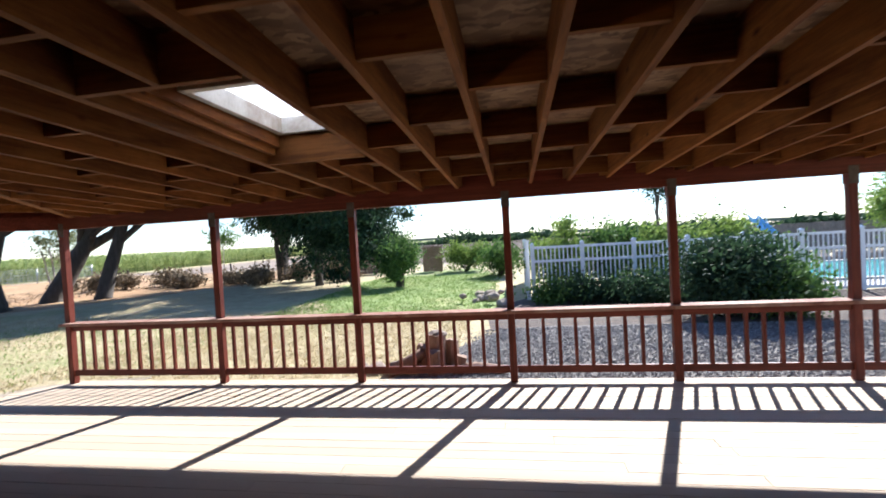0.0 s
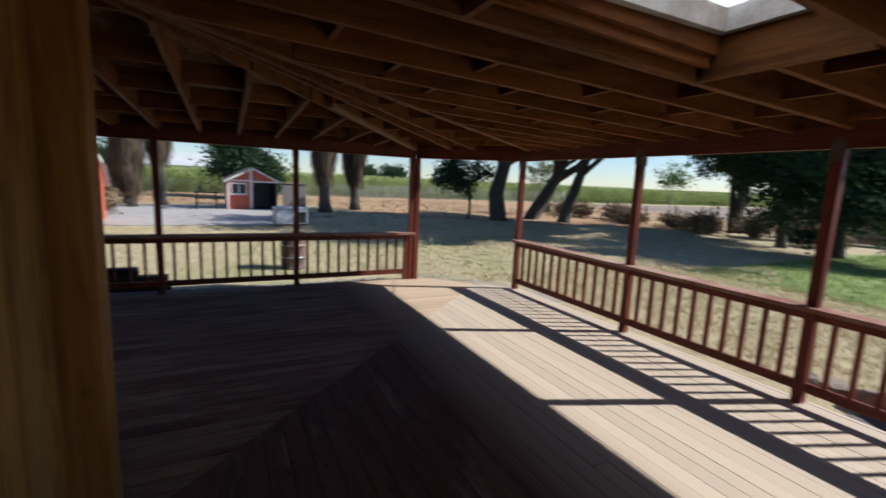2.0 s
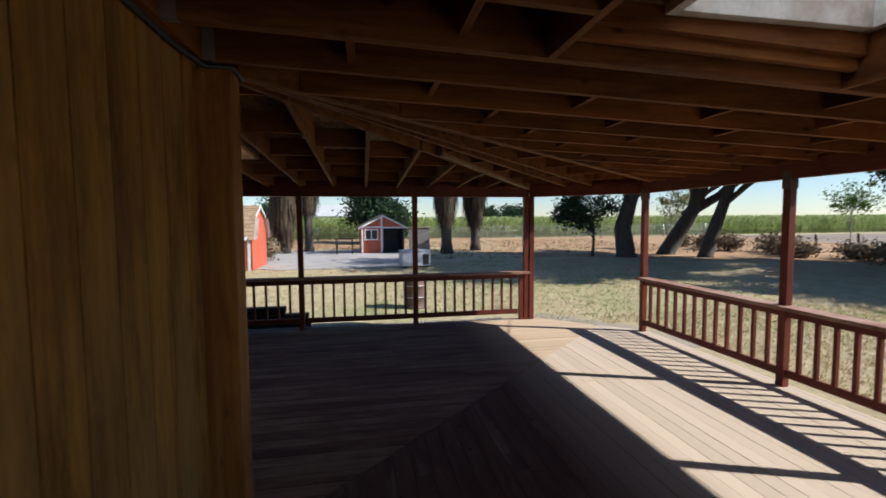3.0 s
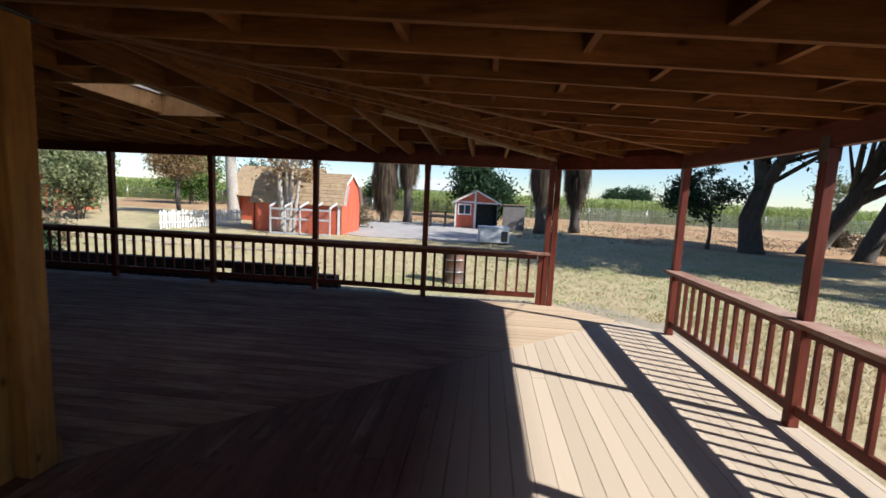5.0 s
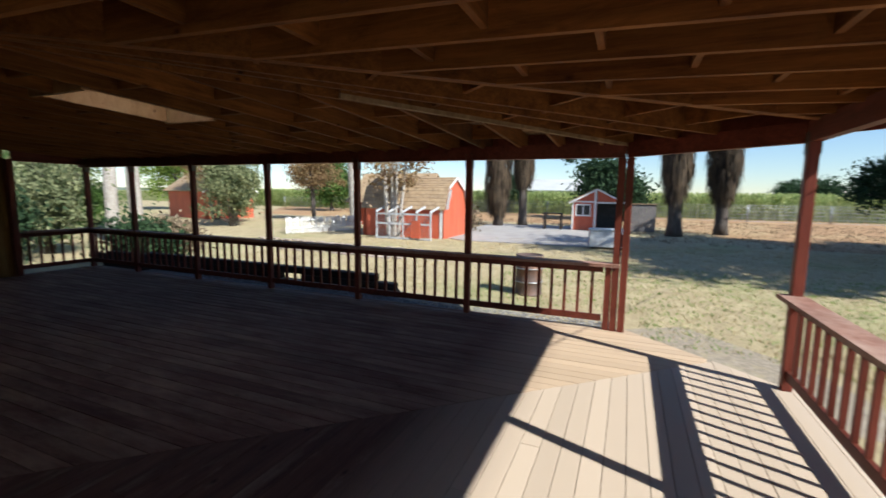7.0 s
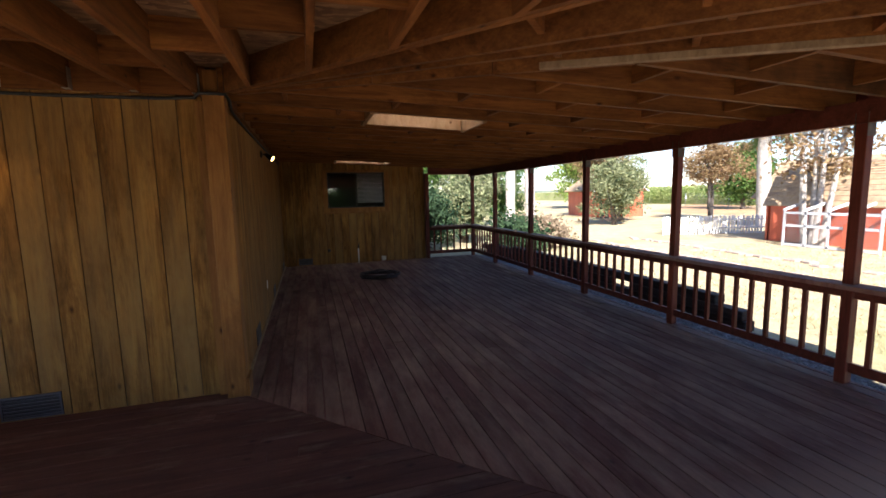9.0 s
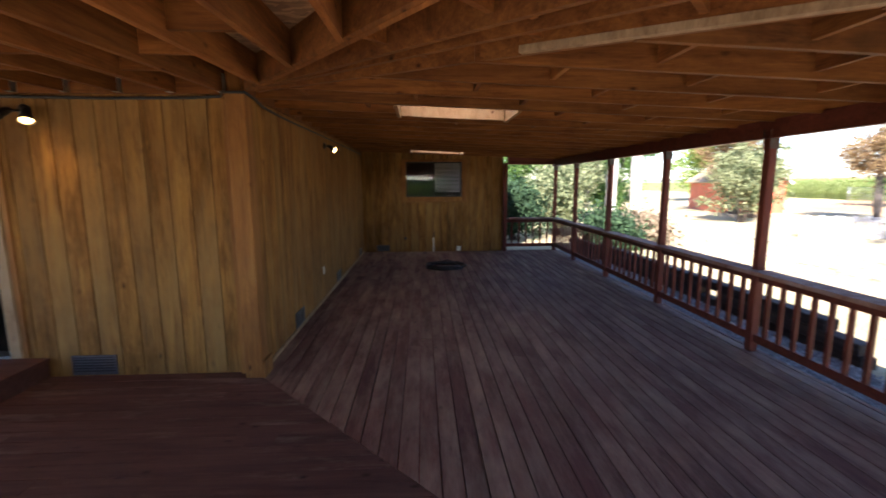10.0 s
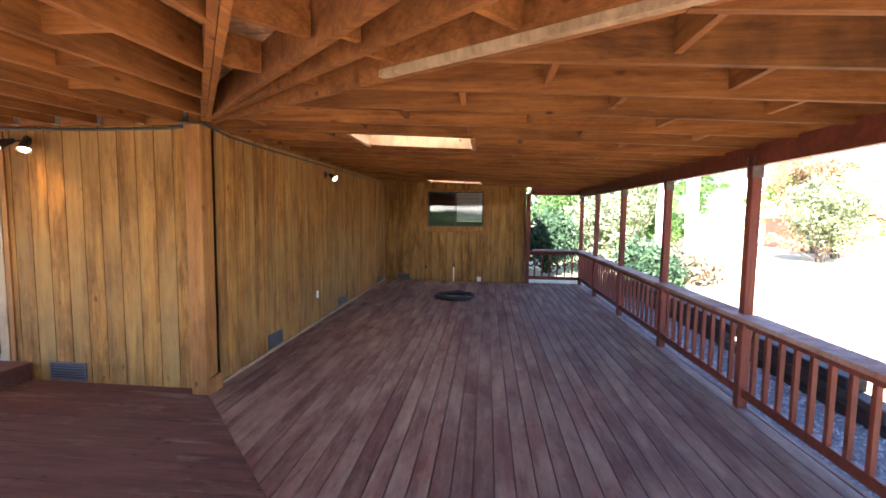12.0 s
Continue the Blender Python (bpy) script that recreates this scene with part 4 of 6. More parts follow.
for i, (p, q) in enumerate(zip(ends, ends[1:])):
    for f in (0.30, 0.42, 0.54, 0.67, 0.80, 0.92):
        f += 0.02 * (i % 2)
        a, b = A0 + (p - A0) * f, A0 + (q - A0) * f
        u = (b - a).normalized() * 0.035
        part("block", bar(bmesh.new(), a + u + Vector((0, 0, 0.045)), b - u + Vector((0, 0, 0.045)), 0.038, RD - 0.05), RAFTER_X, roof_frame)

# roof sheathing, with openings under the skylights
sheath = bmesh.new()


def sheet(bm, pts):
    """A roof panel over the plan points, resting on the rafters."""
    lo = [bm.verts.new((px, py, z + RD + 0.001)) for px, py, z in pts]
    hi = [bm.verts.new((px, py, z + RD + 0.02)) for px, py, z in pts]
    bm.faces.new(hi)
    bm.faces.new(lo[::-1])
    for i in range(len(pts)):
        j = (i + 1) % len(pts)
        bm.faces.new((lo[i], lo[j], hi[j], hi[i]))


def fpt(px, py):
    return (px, py, slope_front(py))


def wpt(px, py):
    return (px, py, slope_west(px))


yo, xo = POST_Y + 0.42, POST_X - 0.42
KERB_F = (-1.68, -0.945, 2.22, 3.36)
for x0, x1, y0, y1 in ((KERB_F[1], EAST_X + 0.2, WALL_Y, yo), (KERB_F[0], KERB_F[1], WALL_Y, KERB_F[2]), (KERB_F[0], KERB_F[1], KERB_F[3], yo), (A0.x, KERB_F[0], WALL_Y, yo)):
    sheet(sheath, [fpt(x0, y0), fpt(x1, y0), fpt(x1, y1), fpt(x0, y1)])
sheet(sheath, [fpt(A0.x, A0.y), fpt(A0.x, yo), fpt(HIP_F.x, yo)])
sheet(sheath, [(A0.x, A0.y, HOUSE_Z), (HIP_F.x, yo, 2.50), (xo, HIP_W.y, 2.50)])
sheet(sheath, [(A0.x, A0.y, HOUSE_Z), (xo, HIP_W.y, 2.50), (xo, A0.y, 2.50)])
yb = END_Y - 0.2
for x0, x1, y0, y1 in ((SKY_W[0], WALL_X, SKY_W[3], A0.y), (SKY_W[1], WALL_X, SKY_W[2], SKY_W[3]), (SKY_W[0], WALL_X, SKY_E[3], SKY_W[2]), (SKY_W[1], WALL_X, SKY_E[2], SKY_E[3]), (SKY_W[0], WALL_X, yb, SKY_E[2]), (xo, SKY_W[0], yb, A0.y)):
    sheet(sheath, [wpt(x0, y0), wpt(x1, y0), wpt(x1, y1), wpt(x0, y1)])
bmesh.ops.recalc_face_normals(sheath, faces=sheath.faces)
structure("ceiling", sheath, OSB, "brown strand board sheathing over the rafters", "ceiling")
fascia = bmesh.new()
for a, b in (((xo, yb), (xo, HIP_W.y)), ((xo, HIP_W.y), (HIP_F.x, yo)), ((HIP_F.x, yo), (EAST_X + 0.2, yo))):
    bar(fascia, (a[0], a[1], 2.42), (b[0], b[1], 2.42), 0.03, 0.34)
structure("trim_fascia", fascia, RED_WOOD_X, "red-stained fascia board at the eaves", "trim")


for off, low in ((0.028, 0.55), (0.072, 0.30)):
    xx = KERB_F[0] - off
    part("trimmer", bar(bmesh.new(), (xx, SKY_F[2] + 0.002, slope_front(SKY_F[2]) + RD * low), (xx, SKY_F[3] - 0.002, slope_front(SKY_F[3]) + RD * low), 0.038, RD * (1 - low) - 0.003), RAFTER_Y, roof_frame, "brown board lining the skylight well")


def skylight(x0, x1, y0, y1, z, label):
    """A white kerb on the roof with a milky pane; the pane slopes with the roof."""
    s = thing("skylight", label, "skylight", "porch skylights", at=((x0 + x1) / 2, (y0 + y1) / 2, z))
    a, b = (x1 - x0) / 2, (y1 - y0) / 2
    for k in ((-a, a, -b, -b + 0.05, 0, 0.13), (-a, a, b - 0.05, b, 0, 0.13), (-a, -a + 0.05, -b + 0.051, b - 0.051, 0, 0.13), (a - 0.05, a, -b + 0.051, b - 0.051, 0, 0.13)):
        part("kerb_board", box(*k), OLD_WHITE, s, "water-stained white kerb board")
    part("pane", box(-a - 0.03, a + 0.03, -b - 0.03, b + 0.03, 0.132, 0.142), ACRYLIC, s, "milky white plastic pane")
    return s


skylight(*KERB_F, slope_front(2.6) + RD - 0.03, "white-framed milky skylight between the front rafters")
skylight(SKY_W[0], SKY_W[1], SKY_W[2], SKY_W[3], slope_west(-4.5) + RD - 0.03, "white-framed milky skylight over the side deck")
skylight(SKY_E[0], SKY_E[1], SKY_E[2], SKY_E[3], slope_west(-4.5) + RD - 0.03, "white-framed milky skylight near the end wall")

# hangers at the house
hang = []
for xx in xs:
    if WALL_X + 0.1 < xx < EAST_X:
        hang.append((xx, 0))
for k, (xx, _) in enumerate(hang):
    h = new("joist_hanger", bpy.data.meshes["joist_hanger"] if k else to_mesh("joist_hanger", boxes((-0.024, -0.021, 0, 0.06, -0.003, 0.16), (0.021, 0.024, 0, 0.06, -0.003, 0.16), (-0.024, 0.024, 0, 0.06, -0.006, -0.003)), STEEL))
    h.parent = roof_frame
    h.location = (xx, WALL_Y + 0.042, HOUSE_Z)

# ---- step, door and things on the walls ----
step = thing("porch_step", "low red-stained timber step in front of the doorway", "step", at=(-0.40, WALL_Y + 0.004, 0))
for k in range(6):
    part("tread_board", box(0.0, 2.1, 0.01 + k * 0.1455, 0.01 + k * 0.1455 + 0.14, 0.165, 0.2), STEP_WOOD, step)
part("riser", boxes((0.01, 2.09, 0.835, 0.865, 0.0, 0.164),), STEP_WOOD, step)
part("side_riser", box(0.01, 0.04, 0.01, 0.83, 0.0, 0.164), STEP_WOOD, step)
part("side_riser", box(2.06, 2.09, 0.01, 0.83, 0.0, 0.164), STEP_WOOD, step)

door = thing("door_1", "grey painted house door standing open inward, with a brass knob", "door", kind="structure", at=(DOOR[1] - 0.04, WALL_Y - 0.13, 0.225))
part("leaf", box(-0.045, 0.0, -0.95, 0.0, 0.0, 2.15), DOOR_PAINT, door, bevel=0.003)
for z0, z1 in ((0.2, 0.95), (1.1, 1.95)):
    part("panel", box(-0.052, -0.0455, -0.82, -0.13, z0, z1), DOOR_PAINT, door, bevel=0.004)
kn = lathe([(0.028, 0.0), (0.028, 0.008), (0.012, 0.012), (0.012, 0.04), (0.028, 0.05), (0.03, 0.07), (0.015, 0.085)], 14)
bmesh.ops.transform(kn, matrix=Matrix.Translation((-0.046, -0.87, 0.95)) @ pose(0, 0, 0, 0, -90, 0), verts=kn.verts)
part("knob", kn, BRASS, door, "brass knob")
jx0, jx1, jz = DOOR[0], DOOR[1], DOOR[3]
frame_1 = thing("door_frame", "honey-coloured timber casing round the house doorway", "door frame", kind="structure")
part("jamb", box(jx0 + 0.002, jx0 + 0.03, WALL_Y - 0.15, WALL_Y + 0.006, 0.205, jz - 0.03), POST_WOOD, frame_1)
part("jamb", box(jx1 - 0.03, jx1 - 0.002, WALL_Y - 0.15, WALL_Y + 0.006, 0.205, jz - 0.03), POST_WOOD, frame_1)
part("head", box(jx0 + 0.002, jx1 - 0.002, WALL_Y - 0.15, WALL_Y + 0.006, jz - 0.029, jz - 0.002), POST_WOOD, frame_1)
part("casing", box(jx0 - 0.10, jx0 + 0.012, WALL_Y + 0.008, WALL_Y + 0.028, 0.205, jz), PALE_WOOD, frame_1, bevel=0.003)
part("casing", box(jx0 - 0.165, jx0 - 0.104, WALL_Y + 0.002, WALL_Y + 0.02, 0.205, HOUSE_Z - 0.06), POST_WOOD, frame_1, bevel=0.003)
part("casing", box(jx1 - 0.012, jx1 + 0.10, WALL_Y + 0.008, WALL_Y + 0.028, 0.205, jz), PALE_WOOD, frame_1, bevel=0.003)
part("head_casing", box(jx0 - 0.103, jx1 + 0.103, WALL_Y + 0.008, WALL_Y + 0.03, jz + 0.002, jz + 0.13), PALE_WOOD, frame_1, bevel=0.003)
part("threshold", box(jx0 + 0.002, jx1 - 0.002, WALL_Y - 0.15, WALL_Y + 0.012, 0.201, 0.222), STEEL, frame_1, "worn metal threshold")

# window in the end wall
wx0, wx1, wz0, wz1 = WIN
window = thing("window_1", "bronze sliding window with a wooden surround and half-drawn white blinds", "window", kind="structure", at=((wx0 + wx1) / 2, END_Y, wz0))
hw, hh = (wx1 - wx0) / 2, wz1 - wz0
for b in ((-hw, hw, 0.0, 0.035), (-hw, hw, hh - 0.035, hh), (-hw, -hw + 0.03, 0.036, hh - 0.036), (hw - 0.03, hw, 0.036, hh - 0.036), (-0.02, 0.02, 0.036, hh - 0.036)):
    part("window_frame", box(b[0] + 0.001, b[1] - 0.001, -0.06, -0.02, b[2] + 0.001, b[3] - 0.001), DARK_METAL, window)
part("pane", box(-hw + 0.031, -0.021, -0.045, -0.04, 0.037, hh - 0.037), GLASS, window, "reflecting window glass")
part("pane", box(0.021, hw - 0.031, -0.035, -0.03, 0.037, hh - 0.037), GLASS, window, "reflecting window glass")
for b in ((-hw - 0.12, -hw - 0.002, -0.11, hh + 0.06), (hw + 0.002, hw + 0.12, -0.11, hh + 0.06), (-hw - 0.0015, hw + 0.0015, -0.11, -0.002), (-hw - 0.0015, hw + 0.0015, hh + 0.002, hh + 0.06)):
    part("surround", box(b[0], b[1], 0.002, 0.026, b[2], b[3]), POST_WOOD, window, "honey wood surround", bevel=0.003)
part("window_sill", box(-hw - 0.16, hw + 0.16, 0.002, 0.05, -0.15, -0.112), POST_WOOD, window, "honey wood sill")
for k in range(22):
    part("blind_slat", box(-hw + 0.04, -0.03, -0.105, -0.09, hh - 0.06 - k * 0.036, hh - 0.045 - k * 0.036), WHITE_PLASTIC, window, "white blind slat")


def vent(at, turn, w, h, label):
    v = thing("wall_vent", label, "vent", "vents at the foot of the walls", at=at, turn=turn)
    part("frame", boxes((-w / 2, w / 2, -0.012, 0.0, 0, 0.015), (-w / 2, w / 2, -0.012, 0.0, h - 0.015, h), (-w / 2, -w / 2 + 0.015, -0.012, 0.0, 0.0151, h - 0.0151), (w / 2 - 0.015, w / 2, -0.012, 0.0, 0.0151, h - 0.0151)), VENT_PAINT, v)
    part("backing", box(-w / 2 + 0.016, w / 2 - 0.016, -0.004, 0.0, 0.016, h - 0.016), BLACK_RUBBER, v, "dark screen behind the slats")
    n = max(3, int(h / 0.028))
    for k in range(1, n):
        bm = box(-w / 2 + 0.016, w / 2 - 0.016, -0.011, -0.005, -0.006, 0.006)
        s = part("slat", bm, VENT_PAINT, v)
        s.location = (0, 0, h * k / n)
        s.rotation_euler = (0.5, 0, 0)
    return v


vent((-0.825, WALL_Y + 0.002, 0.015), 180, 0.43, 0.20, "dark grey metal foundation vent beside the step")
vent((WALL_X - 0.002, -1.33, 0.04), -90, 0.40, 0.20, "dark grey metal foundation vent in the long wall")
vent((WALL_X - 0.002, -4.06, 0.04), -90, 0.42, 0.18, "dark grey metal foundation vent in the long wall")
vent((WALL_X - 0.002, -7.08, 0.03), -90, 0.42, 0.18, "small dark vent near the inner corner")
vent((-3.0, END_Y + 0.002, 0.02), 180, 0.36, 0.17, "black foundation vent in the end wall")


def flood(at, turn, heads, label):
    f = thing("floodlight", label, "wall lamp", at=at, turn=turn)
    bp = lathe([(0.055, 0), (0.058, 0.012), (0.04, 0.03), (0.02, 0.035)], 18)
    bmesh.ops.transform(bp, matrix=pose(0, 0, 0, 90, 0, 0), verts=bp.verts)
    part("base_plate", bp, FIXTURE, f)
    for k, (side, aim) in enumerate(heads):
        a = Vector((0, -0.03, 0))
        b = Vector((side * 0.08, -0.09, -0.01))
        d = Vector(aim).normalized()
        part("arm", tube([a, b], [0.011, 0.011], 8), FIXTURE, f)
        turn_m = d.to_track_quat("Z", "Y").to_matrix().to_4x4()
        sh = bmesh.new()
        outer = [(0.022, -0.03), (0.03, 0.0), (0.04, 0.05), (0.062, 0.115), (0.0635, 0.115), (0.058, 0.112), (0.036, 0.05), (0.02, 0.02)]
        rings = [[sh.verts.new((r * math.cos(2 * math.pi * q / 18), r * math.sin(2 * math.pi * q / 18), z)) for q in range(18)] for r, z in outer]
        for p, q in zip(rings, rings[1:]):
            for i in range(18):
                sh.faces.new((p[i], p[(i + 1) % 18], q[(i + 1) % 18], q[i])).smooth = True
        sh.faces.new(rings[0][::-1])
        m = Matrix.Translation(b) @ turn_m
        bmesh.ops.transform(sh, matrix=m, verts=sh.verts)
        head = part("lamp_head", sh, FIXTURE, f, "bronze bell-shaped lamp head")
        bu = lathe([(0.018, 0.03), (0.035, 0.07), (0.048, 0.095), (0.040, 0.112), (0.018, 0.12)], 16)
        bmesh.ops.transform(bu, matrix=m, verts=bu.verts)
        part("bulb", bu, BULB, head, "glowing warm reflector bulb")
        data = bpy.data.lights.new("flood_beam", "SPOT")
        data.energy, data.color, data.spot_size, data.spot_blend, data.shadow_soft_size = 3.4, (1.0, 0.66, 0.30), radians(125), 0.8, 0.04
        lamp = new("flood_beam", data)
        lamp.matrix_world = f.matrix_world @ Matrix.Translation(b + d * 0.135) @ d.to_track_quat("-Z", "Y").to_matrix().to_4x4()
    return f


flood((-0.495, WALL_Y + 0.003, 2.56), 180, [(-1, (-0.35, -0.6, -0.35)), (1, (0.25, -0.35, -0.8))], "bronze double floodlight, lit, beside the doorway")
flood((WALL_X - 0.003, -3.24, 2.52), -90, [(0.3, (-0.2, -0.7, -0.5))], "bronze single floodlight, lit, high on the long wall")


def cable(name, label, pts, r, material=BLACK_RUBBER, category="cable"):
    t = thing(name, label, category, at=pts[0])
    o = Vector(pts[0])
    part("cord", tube([Vector(p) - o for p in pts], [r] * len(pts), 6), material, t)
    return t


cable("wall_cable", "black cable strung along the top of the house wall", [(EAST_X - 0.2, WALL_Y + 0.02, HOUSE_Z - 0.05), (3.0, WALL_Y + 0.02, HOUSE_Z - 0.045), (1.2, WALL_Y + 0.045, HOUSE_Z - 0.03), (0.0, WALL_Y + 0.045, HOUSE_Z - 0.035), (-1.2, WALL_Y + 0.02, HOUSE_Z - 0.05), (-2.0, WALL_Y + 0.025, HOUSE_Z - 0.045), (-2.27, WALL_Y + 0.05, HOUSE_Z - 0.035), (-2.33, WALL_Y + 0.168, HOUSE_Z - 0.02), (-2.53, WALL_Y + 0.165, HOUSE_Z - 0.02), (-2.535, WALL_Y - 0.03, HOUSE_Z - 0.035), (WALL_X - 0.03, -0.35, HOUSE_Z - 0.055), (WALL_X - 0.025, -1.1, HOUSE_Z - 0.07), (WALL_X - 0.02, -1.9, HOUSE_Z - 0.065), (WALL_X - 0.02, -2.8, HOUSE_Z - 0.06), (WALL_X - 0.02, -5, HOUSE_Z - 0.06), (WALL_X - 0.02, -7.6, HOUSE_Z - 0.06)], 0.014)

# coil of hose on the deck, with its loose end
coil = []
rng = np.random.default_rng(4)
for k in range(150):
    a = k * 0.42
    r = 0.26 + 0.14 * (0.5 + 0.5 * math.sin(k * 0.21)) + 0.02 * rng.normal()
    coil.append((r * math.cos(a) * 1.15, r * math.sin(a) * 1.05, 0.014 + 0.0004 * k + 0.008 * abs(rng.normal())))
for p in ((-0.25, -0.25, 0.08), (-0.1, -0.45, 0.10), (0.05, -0.6, 0.03), (0.02, -0.9, 0.014), (0.05, -1.3, 0.013)):
    coil.append(p)
hose = thing("hose_coil", "dark grey-black hose lying coiled on the deck", "hose", at=(-4.58, -5.35, 0.003))
part("hose", tube(coil, [0.0125] * len(coil), 6), BLACK_RUBBER, hose)
part("inner_mat", lathe([(0.20, 0.001), (0.24, 0.012), (0.12, 0.03), (0.02, 0.034)], 14), FIBRE, hose, "crumpled black sheet inside the coil")

pipe = thing("water_pipe", "pale upright water pipe with a small valve at the end wall", "pipe", at=(-4.40, END_Y + 0.06, 0))
part("pipe", tube([(0, 0, 0), (0, 0, 0.40)], [0.016, 0.016], 10), WHITE_PLASTIC, pipe)
part("valve", tube([(0, 0, 0.401), (0, 0, 0.44), (-0.02, 0.01, 0.52), (-0.05, 0.03, 0.58)], [0.02, 0.022, 0.012, 0.010], 10), DARK_METAL, pipe, "dark tap on top")
part("handle", box(-0.035, 0.035, 0.023, 0.033, 0.44, 0.455), DARK_METAL, pipe)
socket = thing("outlet_box", "white weatherproof outlet box standing at the end wall", "socket", at=(-5.10, END_Y + 0.003, 0.02))
part("housing", box(-0.055, 0.055, 0, 0.05, 0.0, 0.12), WHITE_PLASTIC, socket, bevel=0.004)
part("cover", box(-0.045, 0.045, 0.0505, 0.062, 0.01, 0.11), WHITE_PLASTIC, socket, "hinged cover", bevel=0.003)
hole = thing("pipe_cap", "small dark round fitting on the end wall", "fitting", at=(-3.62, END_Y + 0.002, 0.38))
hc = lathe([(0.045, 0.0), (0.045, 0.012), (0.03, 0.02), (0.01, 0.022)], 16)
bmesh.ops.transform(hc, matrix=pose(0, 0, 0, -90, 0, 0), verts=hc.verts)
part("disc", hc, DARK_METAL, hole)
sock2 = thing("wall_socket", "small white outlet on the long wall", "socket", at=(WALL_X - 0.002, -2.82, 0.42))
part("plate", box(-0.007, 0, -0.04, 0.04, 0, 0.12), WHITE_PLASTIC, sock2, bevel=0.002)

# ---- yard near the deck ----
sleepers = thing("sleeper_wall", "low black wall of stacked old railway sleepers beside the deck", "retaining wall", at=(-9.28, -0.25, GROUND_Z))
rng = np.random.default_rng(8)
for c, (y0, n) in enumerate(((0.0, 4), (-0.04, 4), (-0.5, 3))):
    for k in range(n):
        a = y0 - k * 2.42 - (0.6 if c == 1 and k else 0)
        bm = box(-0.10 + rng.normal() * 0.006, 0.10 + rng.normal() * 0.006, a - 2.4, a, c * 0.152 - 0.02 * (c == 0), c * 0.152 + 0.148)
        part("sleeper", bm, SLEEPER, sleepers, bevel=0.012)
blocks2 = thing("sleeper_stack", "short dark stack of sleepers farther along the deck", "retaining wall", at=(-9.0, -8.2, GROUND_Z))
for c in range(3):
    part("sleeper", box(-0.1, 0.1, -1.2 + 0.1 * c, 0.5, c * 0.152, c * 0.152 + 0.148), SLEEPER, blocks2, bevel=0.012)
edging = thing("stone_edging", "rows of flat pale edging stones in the dry grass", "edging", at=(-15.5, -6, GROUND_Z))
for k in range(46):
    row = k // 23
    j = k % 23
    bm = box(-0.14, 0.14, -0.16, 0.16, 0.0, 0.07 + 0.03 * rng.random())
    o = part("stone", bm, ROCK, edging, bevel=0.02)
    o.location = (-0.5 + row * 2.0 + 0.10 * rng.normal() - j * 0.04, 3.6 - j * 0.42 - row * 0.5 + 0.05 * rng.normal(), -0.03)
    o.rotation_euler = (0, 0, rng.normal() * 0.3)

barrel = thing("barrel", "rusty dark steel drum standing in dry grass", "barrel", at=(-10.85, 2.12, GROUND_Z))
prof = [(0.27, 0.0), (0.29, 0.01), (0.29, 0.03), (0.28, 0.04), (0.28, 0.27), (0.292, 0.285), (0.292, 0.30), (0.28, 0.315), (0.28, 0.56), (0.292, 0.575), (0.292, 0.59), (0.28, 0.605), (0.28, 0.83), (0.29, 0.84), (0.29, 0.87), (0.275, 0.87), (0.27, 0.845), (0.05, 0.842)]
part("drum", lathe(prof, 28), RUST, barrel)
for z in (0.293, 0.583):
    part("hoop", lathe([(0.2925, z - 0.012), (0.298, z - 0.006), (0.298, z + 0.006), (0.2925, z + 0.012)], 28), STEEL, barrel, "bright worn rolling hoop")

crate = thing("white_chest", "weathered white metal chest on the concrete yard", "chest", at=(-20.6, 3.25, GROUND_Z + 0.03), turn=8)
part("body", box(-0.38, 0.38, -0.68, 0.68, 0.06, 0.72), CRATE, crate, bevel=0.02)
part("lid", box(-0.40, 0.40, -0.70, 0.70, 0.724, 0.80), CRATE, crate, "flat lid with rounded edges", bevel=0.02)
for sy in (-1, 1):
    part("foot", box(-0.3, 0.3, sy * 0.55 - 0.04, sy * 0.55 + 0.04, 0.0, 0.06), DARK_METAL, crate)
part("dark_grille", box(0.381, 0.39, 0.30, 0.60, 0.12, 0.60), DARK_METAL, crate)


def rock_mesh(rng, size, squash=0.7):
    bm = bmesh.new()
    bmesh.ops.create_icosphere(bm, subdivisions=2, radius=1.0)
    o = Vector(rng.uniform(0, 50, 3))
    for v in bm.verts:
        v.co *= 1 + 0.35 * noise.noise(v.co * 1.3 + o) + 0.12 * noise.noise(v.co * 4 + o)
        v.co = Vector((v.co.x * size, v.co.y * size * rng.uniform(0.95, 1.05), v.co.z * size * squash))
    return bm


rng = np.random.default_rng(31)
stump = thing("tree_stump", "weathered split tree stump with pale sawn top", "stump", at=(-1.15, 6.95, GROUND_Z))
